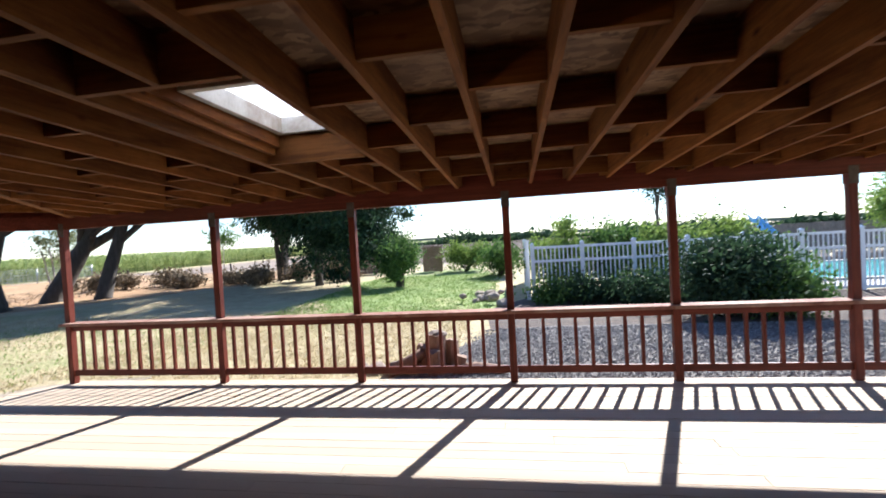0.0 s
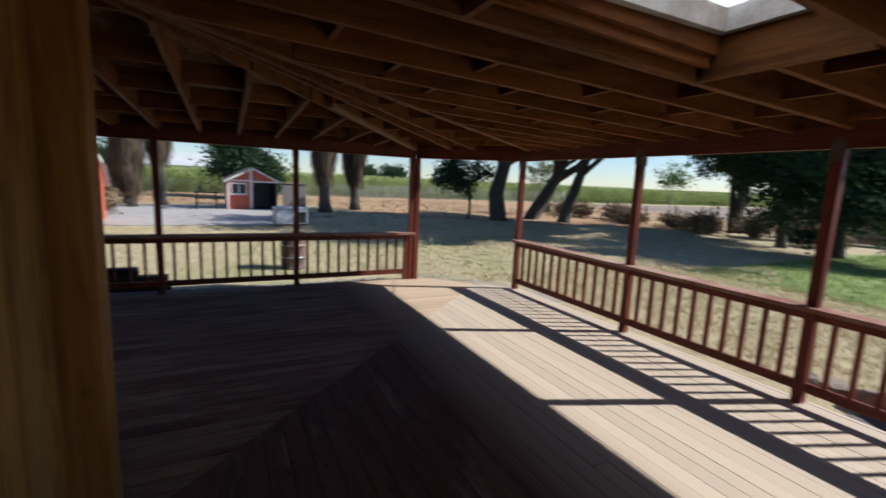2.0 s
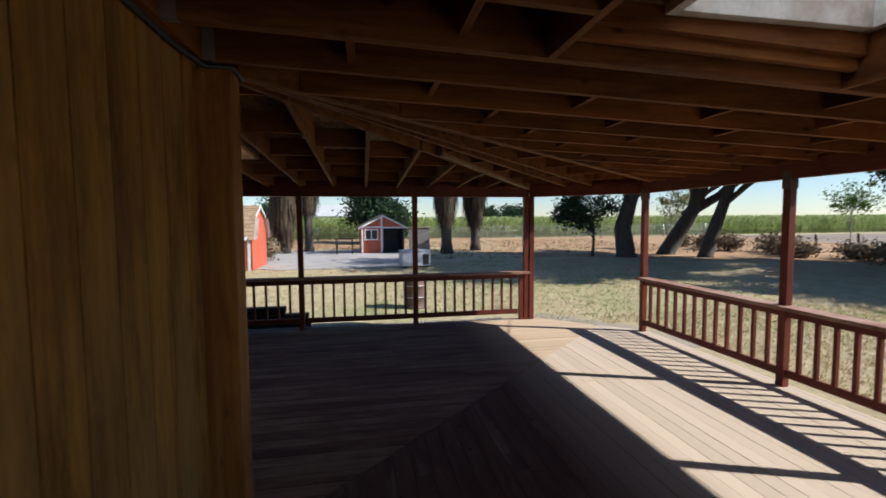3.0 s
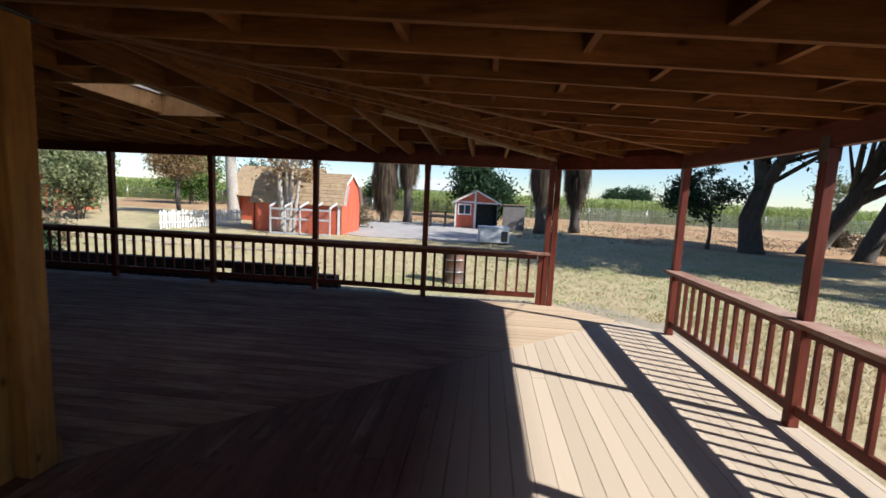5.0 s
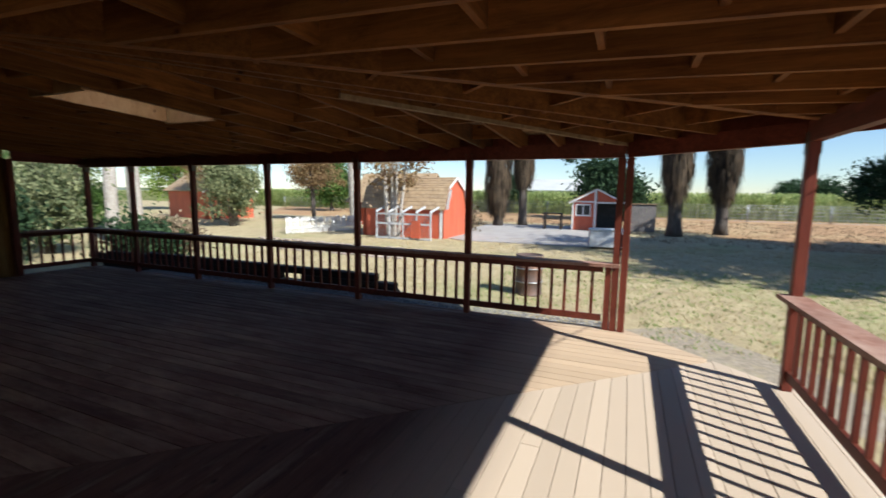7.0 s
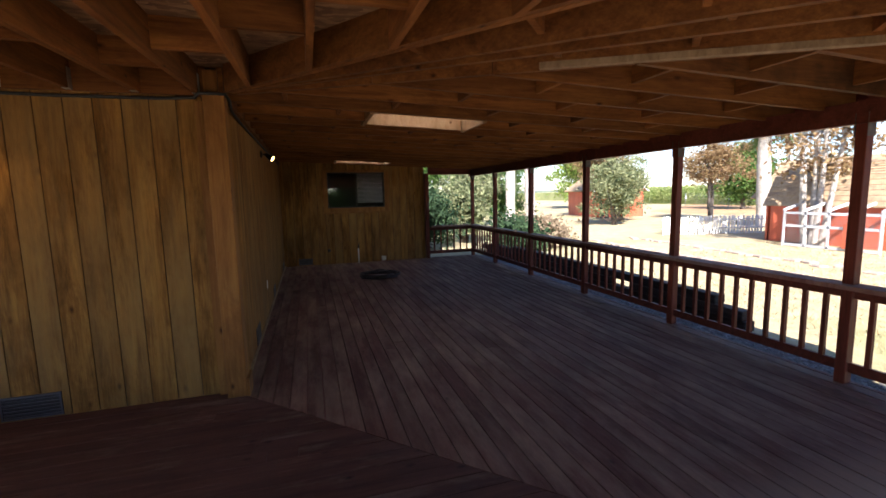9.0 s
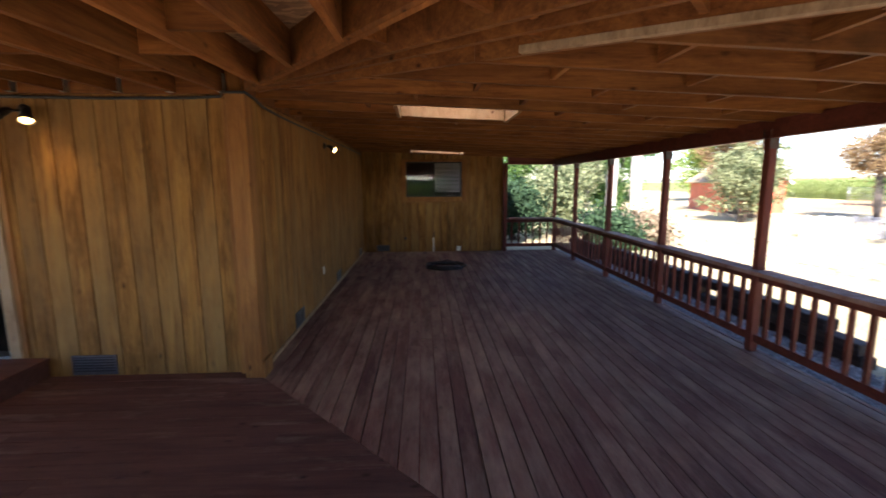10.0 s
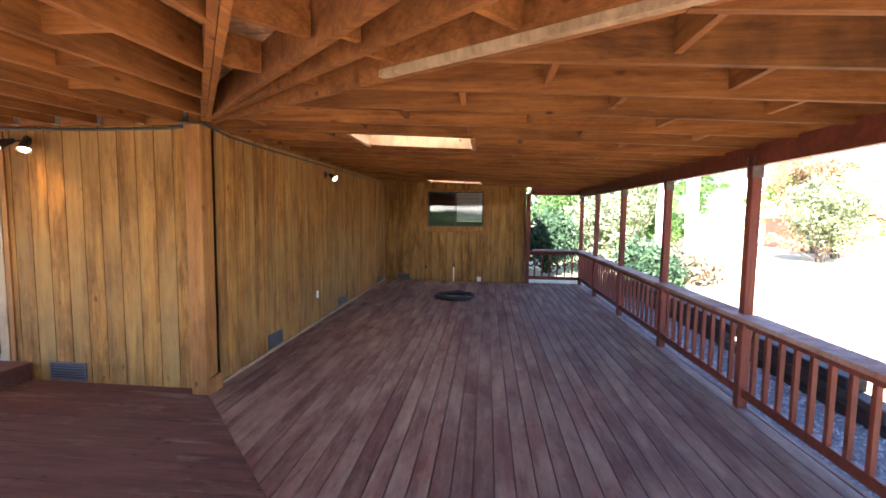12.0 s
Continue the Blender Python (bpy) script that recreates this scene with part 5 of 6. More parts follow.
for k, (px, py, r, h, tilt) in enumerate(((0, 0, 0.17, 0.62, 3), (0.24, 0.05, 0.13, 0.50, 8), (-0.22, 0.03, 0.15, 0.44, -7), (0.05, -0.2, 0.13, 0.40, 5), (-0.05, 0.2, 0.14, 0.55, -4), (0.36, -0.14, 0.10, 0.30, 14), (-0.38, -0.10, 0.11, 0.26, -16))):
    bm = bmesh.new()
    n_side = 9
    low, top = [], []
    for m in range(n_side):
        a = 2 * math.pi * m / n_side
        f = 1 + 0.3 * noise.noise(Vector((math.cos(a) * 1.3, math.sin(a) * 1.3, k * 3.7)))
        low.append(bm.verts.new((r * 1.25 * f * math.cos(a), r * 1.25 * f * math.sin(a), -0.04)))
        top.append(bm.verts.new((r * f * math.cos(a), r * f * math.sin(a), h * (1 + 0.12 * noise.noise(Vector((a, k * 2.0, 1)))))))
    mid = bm.verts.new((0, 0, h * 1.04))
    for m in range(n_side):
        bm.faces.new((low[m], low[(m + 1) % n_side], top[(m + 1) % n_side], top[m]))
        bm.faces.new((top[m], top[(m + 1) % n_side], mid))
    o = part("split_piece", bm, STUMP_WOOD, stump)
    o.location = (px, py, 0)
    o.rotation_euler = (0, radians(tilt), k * 1.3)
part("top_chunk", rock_mesh(rng, 0.16, 0.4), ROCK, stump, "pale flat stone lying on the stump").location = (0.05, 0.02, 0.62)
for p, s in (((-0.62, -0.05), 0.20), ((-2.15 + 1.15, 0.0), 0.17), ((-1.28, 0.1), 0.12), ((0.62, 0.1), 0.12)):
    r = thing("garden_rock", "rough brown field stone in the grass", "rock", at=(-1.15 + p[0], 6.95 + p[1], GROUND_Z))
    part("stone", rock_mesh(rng, s), ROCK, r).location = (0, 0, s * 0.3)
log = thing("split_log", "weathered reddish split log lying by the stump", "log", at=(-0.75, 6.75, GROUND_Z + 0.08))
part("log", tube([(-0.1, 0, 0), (0.3, 0.05, 0.02), (0.75, 0.02, 0.0)], [0.10, 0.09, 0.06], 9), STUMP_WOOD, log)
log2 = thing("leaning_log", "weathered log leaning against the stump", "log", at=(-1.75, 6.75, GROUND_Z))
part("log", tube([(-0.15, 0, 0.06), (0.15, 0.03, 0.18), (0.42, 0.06, 0.36)], [0.12, 0.11, 0.08], 9), STUMP_WOOD, log2)
for k in range(16):
    s = rng.uniform(0.12, 0.30)
    r = thing("pile_rock", "grey-brown stone of the rock pile", "rock", "rocks of the pile by the pool fence", at=(-0.8 + rng.normal() * 0.45, 14.9 + rng.normal() * 0.7, GROUND_Z))
    part("stone", rock_mesh(rng, s), ROCK, r).location = (0, 0, s * 0.35 + (0.2 if k % 3 == 0 else 0))

# crushed rock lying on the beds: single angular stones
rng = np.random.default_rng(77)


def stones_on(name, label, n, inside, sizes, material, rng):
    """Loose angular stones scattered over a bed."""
    base = np.array([(1, 0, 0), (-1, 0, 0), (0, 1, 0), (0, -1, 0), (0, 0, 1), (0, 0, -0.6)], dtype=float)
    tri = np.array([(0, 2, 4), (2, 1, 4), (1, 3, 4), (3, 0, 4), (2, 0, 5), (1, 2, 5), (3, 1, 5), (0, 3, 5)])
    pts = inside(rng, n)
    n = len(pts)
    s = rng.uniform(*sizes, (n, 1, 1))
    v = base[None] * s * rng.uniform(0.55, 1.3, (n, 6, 1))
    a = rng.uniform(0, 2 * math.pi, n)
    ca, sa = np.cos(a), np.sin(a)
    x = v[:, :, 0] * ca[:, None] - v[:, :, 1] * sa[:, None]
    y = v[:, :, 0] * sa[:, None] + v[:, :, 1] * ca[:, None]
    v = np.stack([x + pts[:, 0:1], y + pts[:, 1:2], v[:, :, 2] * 0.75 + pts[:, 2:3]], axis=2).reshape(-1, 3)
    f = (tri[None] + (np.arange(n) * 6)[:, None, None]).reshape(-1, 3)
    me = bpy.data.meshes.new(name)
    me.from_pydata(v.tolist(), [], f.tolist())
    me.materials.append(material)
    return tagged(new(name, me), label, "gravel", kind="stuff")


def bed_north(rng, n):
    p = np.column_stack([rng.uniform(-1.5, 7.5, n), rng.uniform(6.0, 10.1, n), np.full(n, GROUND_Z + 0.03)])
    return p[p[:, 0] > -1.5 + (p[:, 1] - 6) * 0.28 + rng.normal(size=n) * 0.15]


def bed_west(rng, n):
    return np.column_stack([rng.uniform(-9.17, -7.95, n), rng.uniform(-6, 3.9, n), np.full(n, GROUND_Z + 0.03)])


stones_on("crushed_rock", "crushed grey rock beside the deck", 22000, bed_north, (0.010, 0.030), GRAVEL, rng)
stones_on("strip_gravel", "grey gravel between the deck and the sleepers", 9000, bed_west, (0.010, 0.03), GRAVEL, rng)

# grass
rng = np.random.default_rng(14)


def grass(name, label, n, x, y, size, material, keep=None):
    c = np.column_stack([rng.uniform(*x, n), rng.uniform(*y, n), np.full(n, GROUND_Z)])
    tufts = c[rng.integers(0, n // 6, n)] + rng.normal(size=(n, 3)) * (0.07, 0.07, 0)
    c = np.where(rng.random((n, 1)) < 0.6, tufts, c)
    if keep is not None:
        c = c[keep(c[:, 0], c[:, 1])]
    n = len(c)
    h = rng.uniform(*size, n)
    a = rng.uniform(0, 2 * math.pi, n)
    w = 0.006 + h * 0.07
    side = np.column_stack([np.cos(a) * w, np.sin(a) * w, np.zeros(n)])
    leanv = np.column_stack([rng.normal(size=n) * 0.6 * h, rng.normal(size=n) * 0.6 * h, h])
    q = np.stack([c - side, c + side, c + leanv + side * 0.25, c + leanv - side * 0.25], axis=1)
    return tagged(new(name, quads_mesh(name, q, material)), label, "grass", kind="stuff")


def off_beds(x, y):
    return ~((x > -9.9) & (y < 4.3)) & ~((x > -8.2) & (y < 6.6)) & ~((x > -1.6 + (y - 6) * 0.25) & (y < 14))


grass("dry_grass", "short dry straw-coloured grass", 60000, (-23, -1.0), (-8, 14), (0.02, 0.06), DRY_GRASS, off_beds)
grass("dry_grass_north", "short dry straw-coloured grass", 22000, (-9, -1.0), (6, 13), (0.02, 0.06), DRY_GRASS, off_beds)
grass("green_grass", "greener grass tufts behind the deck", 26000, (-8, -0.6), (12.5, 26), (0.03, 0.09), LAWN_GRASS)
grass("mixed_green_grass", "scattered green grass tufts", 9000, (-16, -7), (1, 12), (0.02, 0.06), LAWN_GRASS, off_beds)
grass("bed_weeds", "dry weeds on the bare earth", 11000, (-46, -24), (-6, 26), (0.05, 0.16), DRY_WEED, lambda x, y: ~((x > -33.8) & (y > -5.6) & (y < 4.5)))

# ---- pool fence and pool ----
PICKET = to_mesh("picket", box(-0.02, 0.02, -0.012, 0.012, 0, 1.0), VINYL)


def vinyl_panel(x, y, turn, length, h=1.78):
    """One panel of fence with a post at its start."""
    p = thing("vinyl_fence_panel", "white vinyl fence panel with slim pickets", "fence", "white vinyl fence round the pool", at=(x, y, GROUND_Z), turn=turn)
    part("post", box(-0.06, 0.06, -0.06, 0.06, 0, h + 0.06), VINYL, p, bevel=0.006)
    capm = bmesh.new()
    bmesh.ops.create_cone(capm, cap_ends=True, segments=4, radius1=0.10, radius2=0.01, depth=0.06, matrix=Matrix.Translation((0, 0, h + 0.091)) @ pose(0, 0, 0, 0, 0, 45))
    part("post_cap", capm, VINYL, p)
    for z in (0.10, h - 0.50, h - 0.06):
        part("rail", box(0.061, length - 0.061, -0.025, 0.025, z - 0.04, z + 0.04), VINYL, p)
    n = int((length - 0.2) / 0.125)
    for k in range(n):
        o = part("picket", PICKET, None, p)
        o.location = (0.12 + (length - 0.24) * (k + 0.5) / n, 0, 0.141)
        o.scale = (1, 1, h - 0.50 - 0.04 - 0.142)
        o = part("short_picket", PICKET, None, p)
        o.location = (0.12 + (length - 0.24) * (k + 0.5) / n, 0, h - 0.459)
        o.scale = (1, 1, 0.357)
    return p


for k in range(8):
    vinyl_panel(0.78 + k * 1.56, 14.35, 0, 1.56)
for k in range(3):
    t = thing("solid_fence_panel", "solid white vinyl privacy fence panel", "fence", "solid fence panels beside the pool", at=(0.62, 14.6 + k * 1.9, GROUND_Z), turn=90)
    part("post", box(-0.06, 0.06, -0.06, 0.06, 0, 1.98), VINYL, t, bevel=0.006)
    for j in range(12):
        part("board", box(0.07 + j * 0.148, 0.07 + j * 0.148 + 0.142, -0.02, 0.02, 0.08, 1.86), VINYL, t)
    part("rail", box(0.061, 1.84, -0.03, 0.03, 1.861, 1.93), VINYL, t)
structure("water", box(9.5, 17.5, 17.0, 23.5, GROUND_Z - 0.02, GROUND_Z + 0.045), WATER, "turquoise pool water", "water")
coping = boxes((9.1, 9.498, 16.6, 23.9, GROUND_Z, GROUND_Z + 0.09), (17.502, 17.9, 16.6, 23.9, GROUND_Z, GROUND_Z + 0.09), (9.5, 17.5, 16.6, 16.998, GROUND_Z, GROUND_Z + 0.09), (9.5, 17.5, 23.502, 23.9, GROUND_Z, GROUND_Z + 0.09))
structure("pool_coping", coping, CONCRETE, "pale raised coping round the pool", "pool edge")
rng = np.random.default_rng(55)
for k in range(46):
    s = rng.uniform(0.2, 0.5)
    r = thing("pool_rock", "grey boulder behind the pool", "rock", "boulders behind the pool", at=(10 + k * 0.26 + rng.normal() * 0.3, 25.6 + rng.normal() * 0.6, GROUND_Z))
    part("stone", rock_mesh(rng, s), ROCK, r).location = (0, 0, s * 0.35)
slide = thing("pool_slide", "blue plastic water slide with a white ladder", "slide", at=(12.2, 24.3, GROUND_Z), turn=-60)
bm = bmesh.new()
prev = None
for k in range(13):
    f = k / 12
    x, z = 2.4 * f, 1.95 * (1 - f) ** 1.3 + 0.35
    row = [bm.verts.new((x, w, z + h)) for w, h in ((-0.32, 0.24), (-0.27, 0.04), (-0.12, 0.0), (0.12, 0.0), (0.27, 0.04), (0.32, 0.24), (0.36, 0.24), (0.30, -0.02), (0.13, -0.06), (-0.13, -0.06), (-0.30, -0.02), (-0.36, 0.24))]
    if prev:
        for i in range(12):
            bm.faces.new((prev[i], prev[(i + 1) % 12], row[(i + 1) % 12], row[i])).smooth = True
    prev = row
bmesh.ops.recalc_face_normals(bm, faces=bm.faces)
part("chute", bm, SLIDE_BLUE, slide)
for sy in (-0.28, 0.28):
    part("ladder_rail", tube([(-0.75, sy, 0), (-0.12, sy, 2.3), (-0.1, sy, 2.9), (0.35, sy, 2.75), (0.5, sy, 2.1)], [0.025] * 5, 7), WHITE_PAINT, slide)
for k in range(6):
    part("rung", box(-0.70 + k * 0.098, -0.62 + k * 0.098, -0.27, 0.27, 0.33 + k * 0.34, 0.36 + k * 0.34), WHITE_PAINT, slide)
for sx, z in ((0.6, 1.45), (1.7, 0.75)):
    part("leg", tube([(sx, 0, 0), (sx, 0, z)], [0.03, 0.03], 7), WHITE_PAINT, slide)


def board_fence(name, label, a, b, h, w, material, group):
    """An upright board fence from a to b."""
    a, b = Vector(a), Vector(b)
    d = (b - a).length
    t = thing(name, label, "fence", group, at=(a.x, a.y, GROUND_Z), turn=math.degrees(math.atan2(b.y - a.y, b.x - a.x)))
    n = int(d / w)
    for k in range(n):
        part("board", box(k * w + 0.006, k * w + w - 0.006, -0.012, 0.012, 0.03, h + random.uniform(-0.03, 0.03)), material, t)
    for z in (0.3, h - 0.3):
        part("rail", box(0, n * w, 0.0125, 0.05, z, z + 0.09), material, t)
    return t


board_fence("far_board_fence", "dark grey board fence behind the pool", (15, 33), (30, 31), 1.9, 0.30, GREY_BOARD, "")
board_fence("garden_gate", "weathered brown board gate at the end of the lawn", (-6.0, 29.2), (-4.6, 29.0), 1.75, 0.14, BRICK, "")
board_fence("back_fence", "low dark board fence behind the trees", (-13.5, 29.0), (-8.0, 29.8), 1.6, 0.2, BRICK, "")

# posts and wire at the back of the yard
posts = [(-33 + k * 2.6, 27.5 + k * 0.25 + 0.3 * math.sin(k * 2.1)) for k in range(9)]
for k, (px, py) in enumerate(posts):
    t = thing("fence_post", "old dark wooden field fence post", "fence post", "field fence posts at the back", at=(px, py, GROUND_Z))
    part("post", tube([(0, 0, -0.1), (0.02, 0.01, 0.7), (0.03 * math.sin(k), 0.0, 1.25 + 0.12 * math.sin(k * 3))], [0.075, 0.07, 0.06], 7), SLEEPER, t)
wires = thing("field_wires", "thin rusty wires between the field fence posts", "wire fence")
for z in (0.35, 0.65, 0.95):
    part("wire", tube([(px, py, GROUND_Z + z) for px, py in posts], [0.006] * len(posts), 4), RUST, wires)

link = thing("chain_link_fence", "galvanised wire fence along the corn field", "wire fence", at=(-49, 0, GROUND_Z))
for k in range(15):
    part("post", tube([(0, -40 + k * 6, 0), (0, -40 + k * 6, 1.6)], [0.05, 0.05], 6), STEEL, link)
for z in (0.1, 0.4, 0.7, 1.0, 1.3, 1.55):
    part("wire", tube([(0, -40, z), (0, 44, z)], [0.012, 0.012], 4), STEEL, link)
mesh_wire = bmesh.new()
for k in range(560):
    y0 = -40 + k * 0.15
    for s in (-1, 1):
        a = Vector((0, y0, 0.05 if s > 0 else 1.55))
        b = Vector((0, y0 + 1.5, 1.55 if s > 0 else 0.05))
        w = Vector((0, 0.004, 0.004))
        mesh_wire.faces.new([mesh_wire.verts.new(q) for q in (a - w, a + w, b + w, b - w)])
tagged(part("wire_mesh", mesh_wire, STEEL, link), kind="stuff")

# ---- corn field ----
rng = np.random.default_rng(91)


def corn(name, n, x, y, h):
    """Corn plants: long arching leaves up each stalk."""
    row = np.round(rng.uniform(*x, n) / 0.76) * 0.76 + rng.normal(size=n) * 0.05
    c = np.column_stack([row, rng.uniform(*y, n), np.full(n, GROUND_Z)])
    qs = []
    for k in range(6):
        z = h * (0.25 + 0.13 * k) * rng.uniform(0.9, 1.1, n)
        a = rng.uniform(0, 2 * math.pi, n)
        out = np.column_stack([np.cos(a), np.sin(a), np.zeros(n)]) * rng.uniform(0.25, 0.5, (n, 1))
        up = np.column_stack([np.zeros(n), np.zeros(n), rng.uniform(0.15, 0.45, n)])
        side = np.column_stack([-np.sin(a), np.cos(a), np.zeros(n)]) * 0.05
        base = c + np.column_stack([np.zeros(n), np.zeros(n), z])
        qs.append(np.stack([base - side * 0.5, base + side * 0.5, base + out * 0.6 + up + side, base + out * 0.6 + up - side], axis=1))
        qs.append(np.stack([base + out * 0.6 + up - side, base + out * 0.6 + up + side, base + out * 1.3 + up * 0.5 + side * 0.1, base + out * 1.3 + up * 0.5 - side * 0.1], axis=1))
    top = c + (0, 0, h)
    s2 = np.tile((0.0, 0.03, 0.0), (n, 1))
    qs.append(np.stack([c - s2, c + s2, top + s2 * 0.4, top - s2 * 0.4], axis=1))
    return tagged(new(name, quads_mesh(name, np.concatenate(qs), CORN)), "tall green corn with paler tassels", "corn", kind="stuff")


corn("corn_field", 13500, (-62, -53.5), (-62, 120), 2.45)
corn("corn_field_back", 7000, (-95, -62), (-90, 95), 2.55)
bm = bmesh.new()
nx, ny = 24, 60
g = [[bm.verts.new((-64 - i * 22, -330 + j * 13, GROUND_Z + 2.05 + 0.35 * noise.noise(Vector((i * 3.1, j * 1.7, 0))))) for j in range(ny)] for i in range(nx)]
for i in range(nx - 1):
    for j in range(ny - 1):
        bm.faces.new((g[i][j], g[i + 1][j], g[i + 1][j + 1], g[i][j + 1])[::-1])
edge_line = g[0] + [r[-1] for r in g[1:]] + g[-1][-2::-1] + [r[0] for r in g[-2:0:-1]]
feet = [bm.verts.new((v.co.x, v.co.y, GROUND_Z)) for v in edge_line]
for i in range(len(edge_line)):
    j = (i + 1) % len(edge_line)
    bm.faces.new((edge_line[i], edge_line[j], feet[j], feet[i]))
bmesh.ops.recalc_face_normals(bm, faces=bm.faces)
structure("corn_canopy", bm, CROP, "unbroken green tops of the far corn", "corn", "stuff")

# ---- sheds ----
def wall_quad(bm, pts, t=0.06):
    """A wall slab with the corner points given, t thick behind its face."""
    n = (Vector(pts[1]) - Vector(pts[0])).cross(Vector(pts[2]) - Vector(pts[1])).normalized() * t
    f = [bm.verts.new(p) for p in pts]
    b = [bm.verts.new(Vector(p) - n) for p in pts]
    bm.faces.new(f)
    bm.faces.new(b[::-1])
    for i in range(len(pts)):
        j = (i + 1) % len(pts)
        bm.faces.new((f[j], f[i], b[i], b[j]))
    return bm


def slab_of(pts, t=0.06):
    bm = wall_quad(bmesh.new(), pts, t)
    bmesh.ops.recalc_face_normals(bm, faces=bm.faces)
    return bm


def trim_line(a, b, w=0.12, t=0.03):
    return bar(bmesh.new(), a, b, t, w)


barn = thing("red_barn_shed", "red gambrel-roofed barn shed with white trim and brown shingles", "shed", at=(-22.2, -4.15, GROUND_Z))
W2, L, E1, E2, E3 = 1.46, 4.4, 1.5, 2.45, 2.98
gable = [(-W2, 0, 0), (-W2, 0, E1), (-W2 + 0.45, 0, E2), (0, 0, E3), (W2 - 0.45, 0, E2), (W2, 0, E1), (W2, 0, 0)]
part("wall", slab_of([p for p in gable[::-1]], 0.08), RED_BARN, barn, "red painted gable wall")
part("wall", slab_of([(x, -L, z) for x, _, z in gable], 0.08), RED_BARN, barn, "red painted gable wall")
part("wall", box(W2 - 0.08, W2, -L + 0.09, -0.09, 0, E1), RED_BARN, barn)
part("wall", box(-W2, -W2 + 0.08, -L + 0.09, -0.09, 0, E1), RED_BARN, barn)
for s in (-1, 1):
    for (x0, z0), (x1, z1) in (((W2 + 0.1, E1 - 0.12), (W2 - 0.45, E2)), ((W2 - 0.45, E2), (0, E3))):
        rows_n = 6
        for r in range(rows_n):
            rb = bmesh.new()
            f0, f1 = r / rows_n, (r + 1) / rows_n
            xa, za, xb, zb = x0 + (x1 - x0) * f0, z0 + (z1 - z0) * f0, x0 + (x1 - x0) * f1, z0 + (z1 - z0) * f1
            v = [rb.verts.new(p) for p in ((s * xa, 0.15, za + 0.05), (s * xb, 0.15, zb + 0.02), (s * xb, -L - 0.15, zb + 0.02), (s * xa, -L - 0.15, za + 0.05), (s * xa, 0.15, za), (s * xb, 0.15, zb), (s * xb, -L - 0.15, zb), (s * xa, -L - 0.15, za))]
            for f in ((0, 1, 2, 3), (7, 6, 5, 4), (0, 4, 5, 1), (3, 2, 6, 7), (0, 3, 7, 4), (1, 5, 6, 2)):
                rb.faces.new([v[i] for i in f])
            bmesh.ops.recalc_face_normals(rb, faces=rb.faces)
            part("roof_slope", rb, SHINGLE, barn, "row of tan-brown shingles")
for a, b in zip(gable[1:5], gable[2:6]):
    part("bargeboard", trim_line((a[0], 0.17, a[2] - 0.08), (b[0], 0.17, b[2] - 0.08), 0.12), WHITE_PAINT, barn, "white bargeboard")
for x in (-W2 + 0.06, W2 - 0.06):
    part("corner_board", box(x - 0.06, x + 0.06, 0.001, 0.03, 0, E1 - 0.1), WHITE_PAINT, barn, "white corner board")
part("door", box(-0.75, 0.75, 0.001, 0.035, 0.05, 2.0), RED_BARN, barn, "red double door")
part("side_board", box(W2 + 0.001, W2 + 0.03, -0.13, -0.01, 0, E1 - 0.12), WHITE_PAINT, barn, "white corner board")

run = thing("chicken_run", "white timber frame run with wire sides and a sloping top", "animal run", at=(-20.55, -7.1, GROUND_Z))
RL, RWD, RH1, RH2 = 2.85, 0.95, 1.5, 1.25
for k in range(5):
    y = k * RL / 4
    part("upright", box(RWD - 0.03, RWD + 0.03, y - 0.03, y + 0.03, 0, RH2), CRATE, run)
    part("rafter", trim_line((0.02, y, RH1 - 0.02), (RWD + 0.05, y, RH2 + 0.004), 0.09, 0.05), CRATE, run)
for z in (0.02, 0.7, RH2 - 0.1):
    part("rail", box(RWD - 0.03, RWD + 0.03, 0.05, RL - 0.05, z, z + 0.08), CRATE, run)
part("door_panel", box(RWD + 0.05, RWD + 0.09, 1.9, 2.35, 0.1, 0.9), RED_BARN, run, "small red hatch")
wm = bmesh.new()
for k in range(75):
    y = k * RL / 75
    quad_box(wm, RWD + 0.0, RWD + 0.004, y, y + 0.004, 0.02, RH2)
for k in range(18):
    quad_box(wm, RWD + 0.005, RWD + 0.009, 0, RL, 0.05 + k * 0.07, 0.054 + k * 0.07)
tagged(part("wire_mesh", wm, STEEL, run), kind="stuff")

play = thing("playhouse", "small red playhouse with white trim and a dark open doorway", "playhouse", at=(-30.2, 2.2, GROUND_Z + 0.03), turn=4)
play.scale = (0.84, 0.84, 0.84)
PW, PD, PE, PR = 1.75, 2.6, 2.15, 3.05
part("wall", slab_of([(0, -PW, 0), (0, 0.0, 0), (0, 0.0, 2.05), (0, -0.05, 2.05), (0, -0.05, 2.97), (0, -PW, PE)], 0.08), RED_BARN, play, "red front wall")
part("wall", slab_of([(0, 0.0, 2.052), (0, PW, 2.052), (0, PW, PE), (0, 0.02, 3.0), (0, 0.0, 3.0)], 0.08), RED_BARN, play, "red gable over the doorway")
part("wall", box(-PD, -0.09, -PW, -PW + 0.07, 0, PE), RED_BARN, play)
part("wall", box(-PD, -0.09, PW - 0.07, PW, 0, PE), GREY_BOARD, play, "grey board side wall")
part("wall", box(-PD, -PD + 0.06, -PW + 0.08, PW - 0.08, 0, PE), RED_BARN, play)
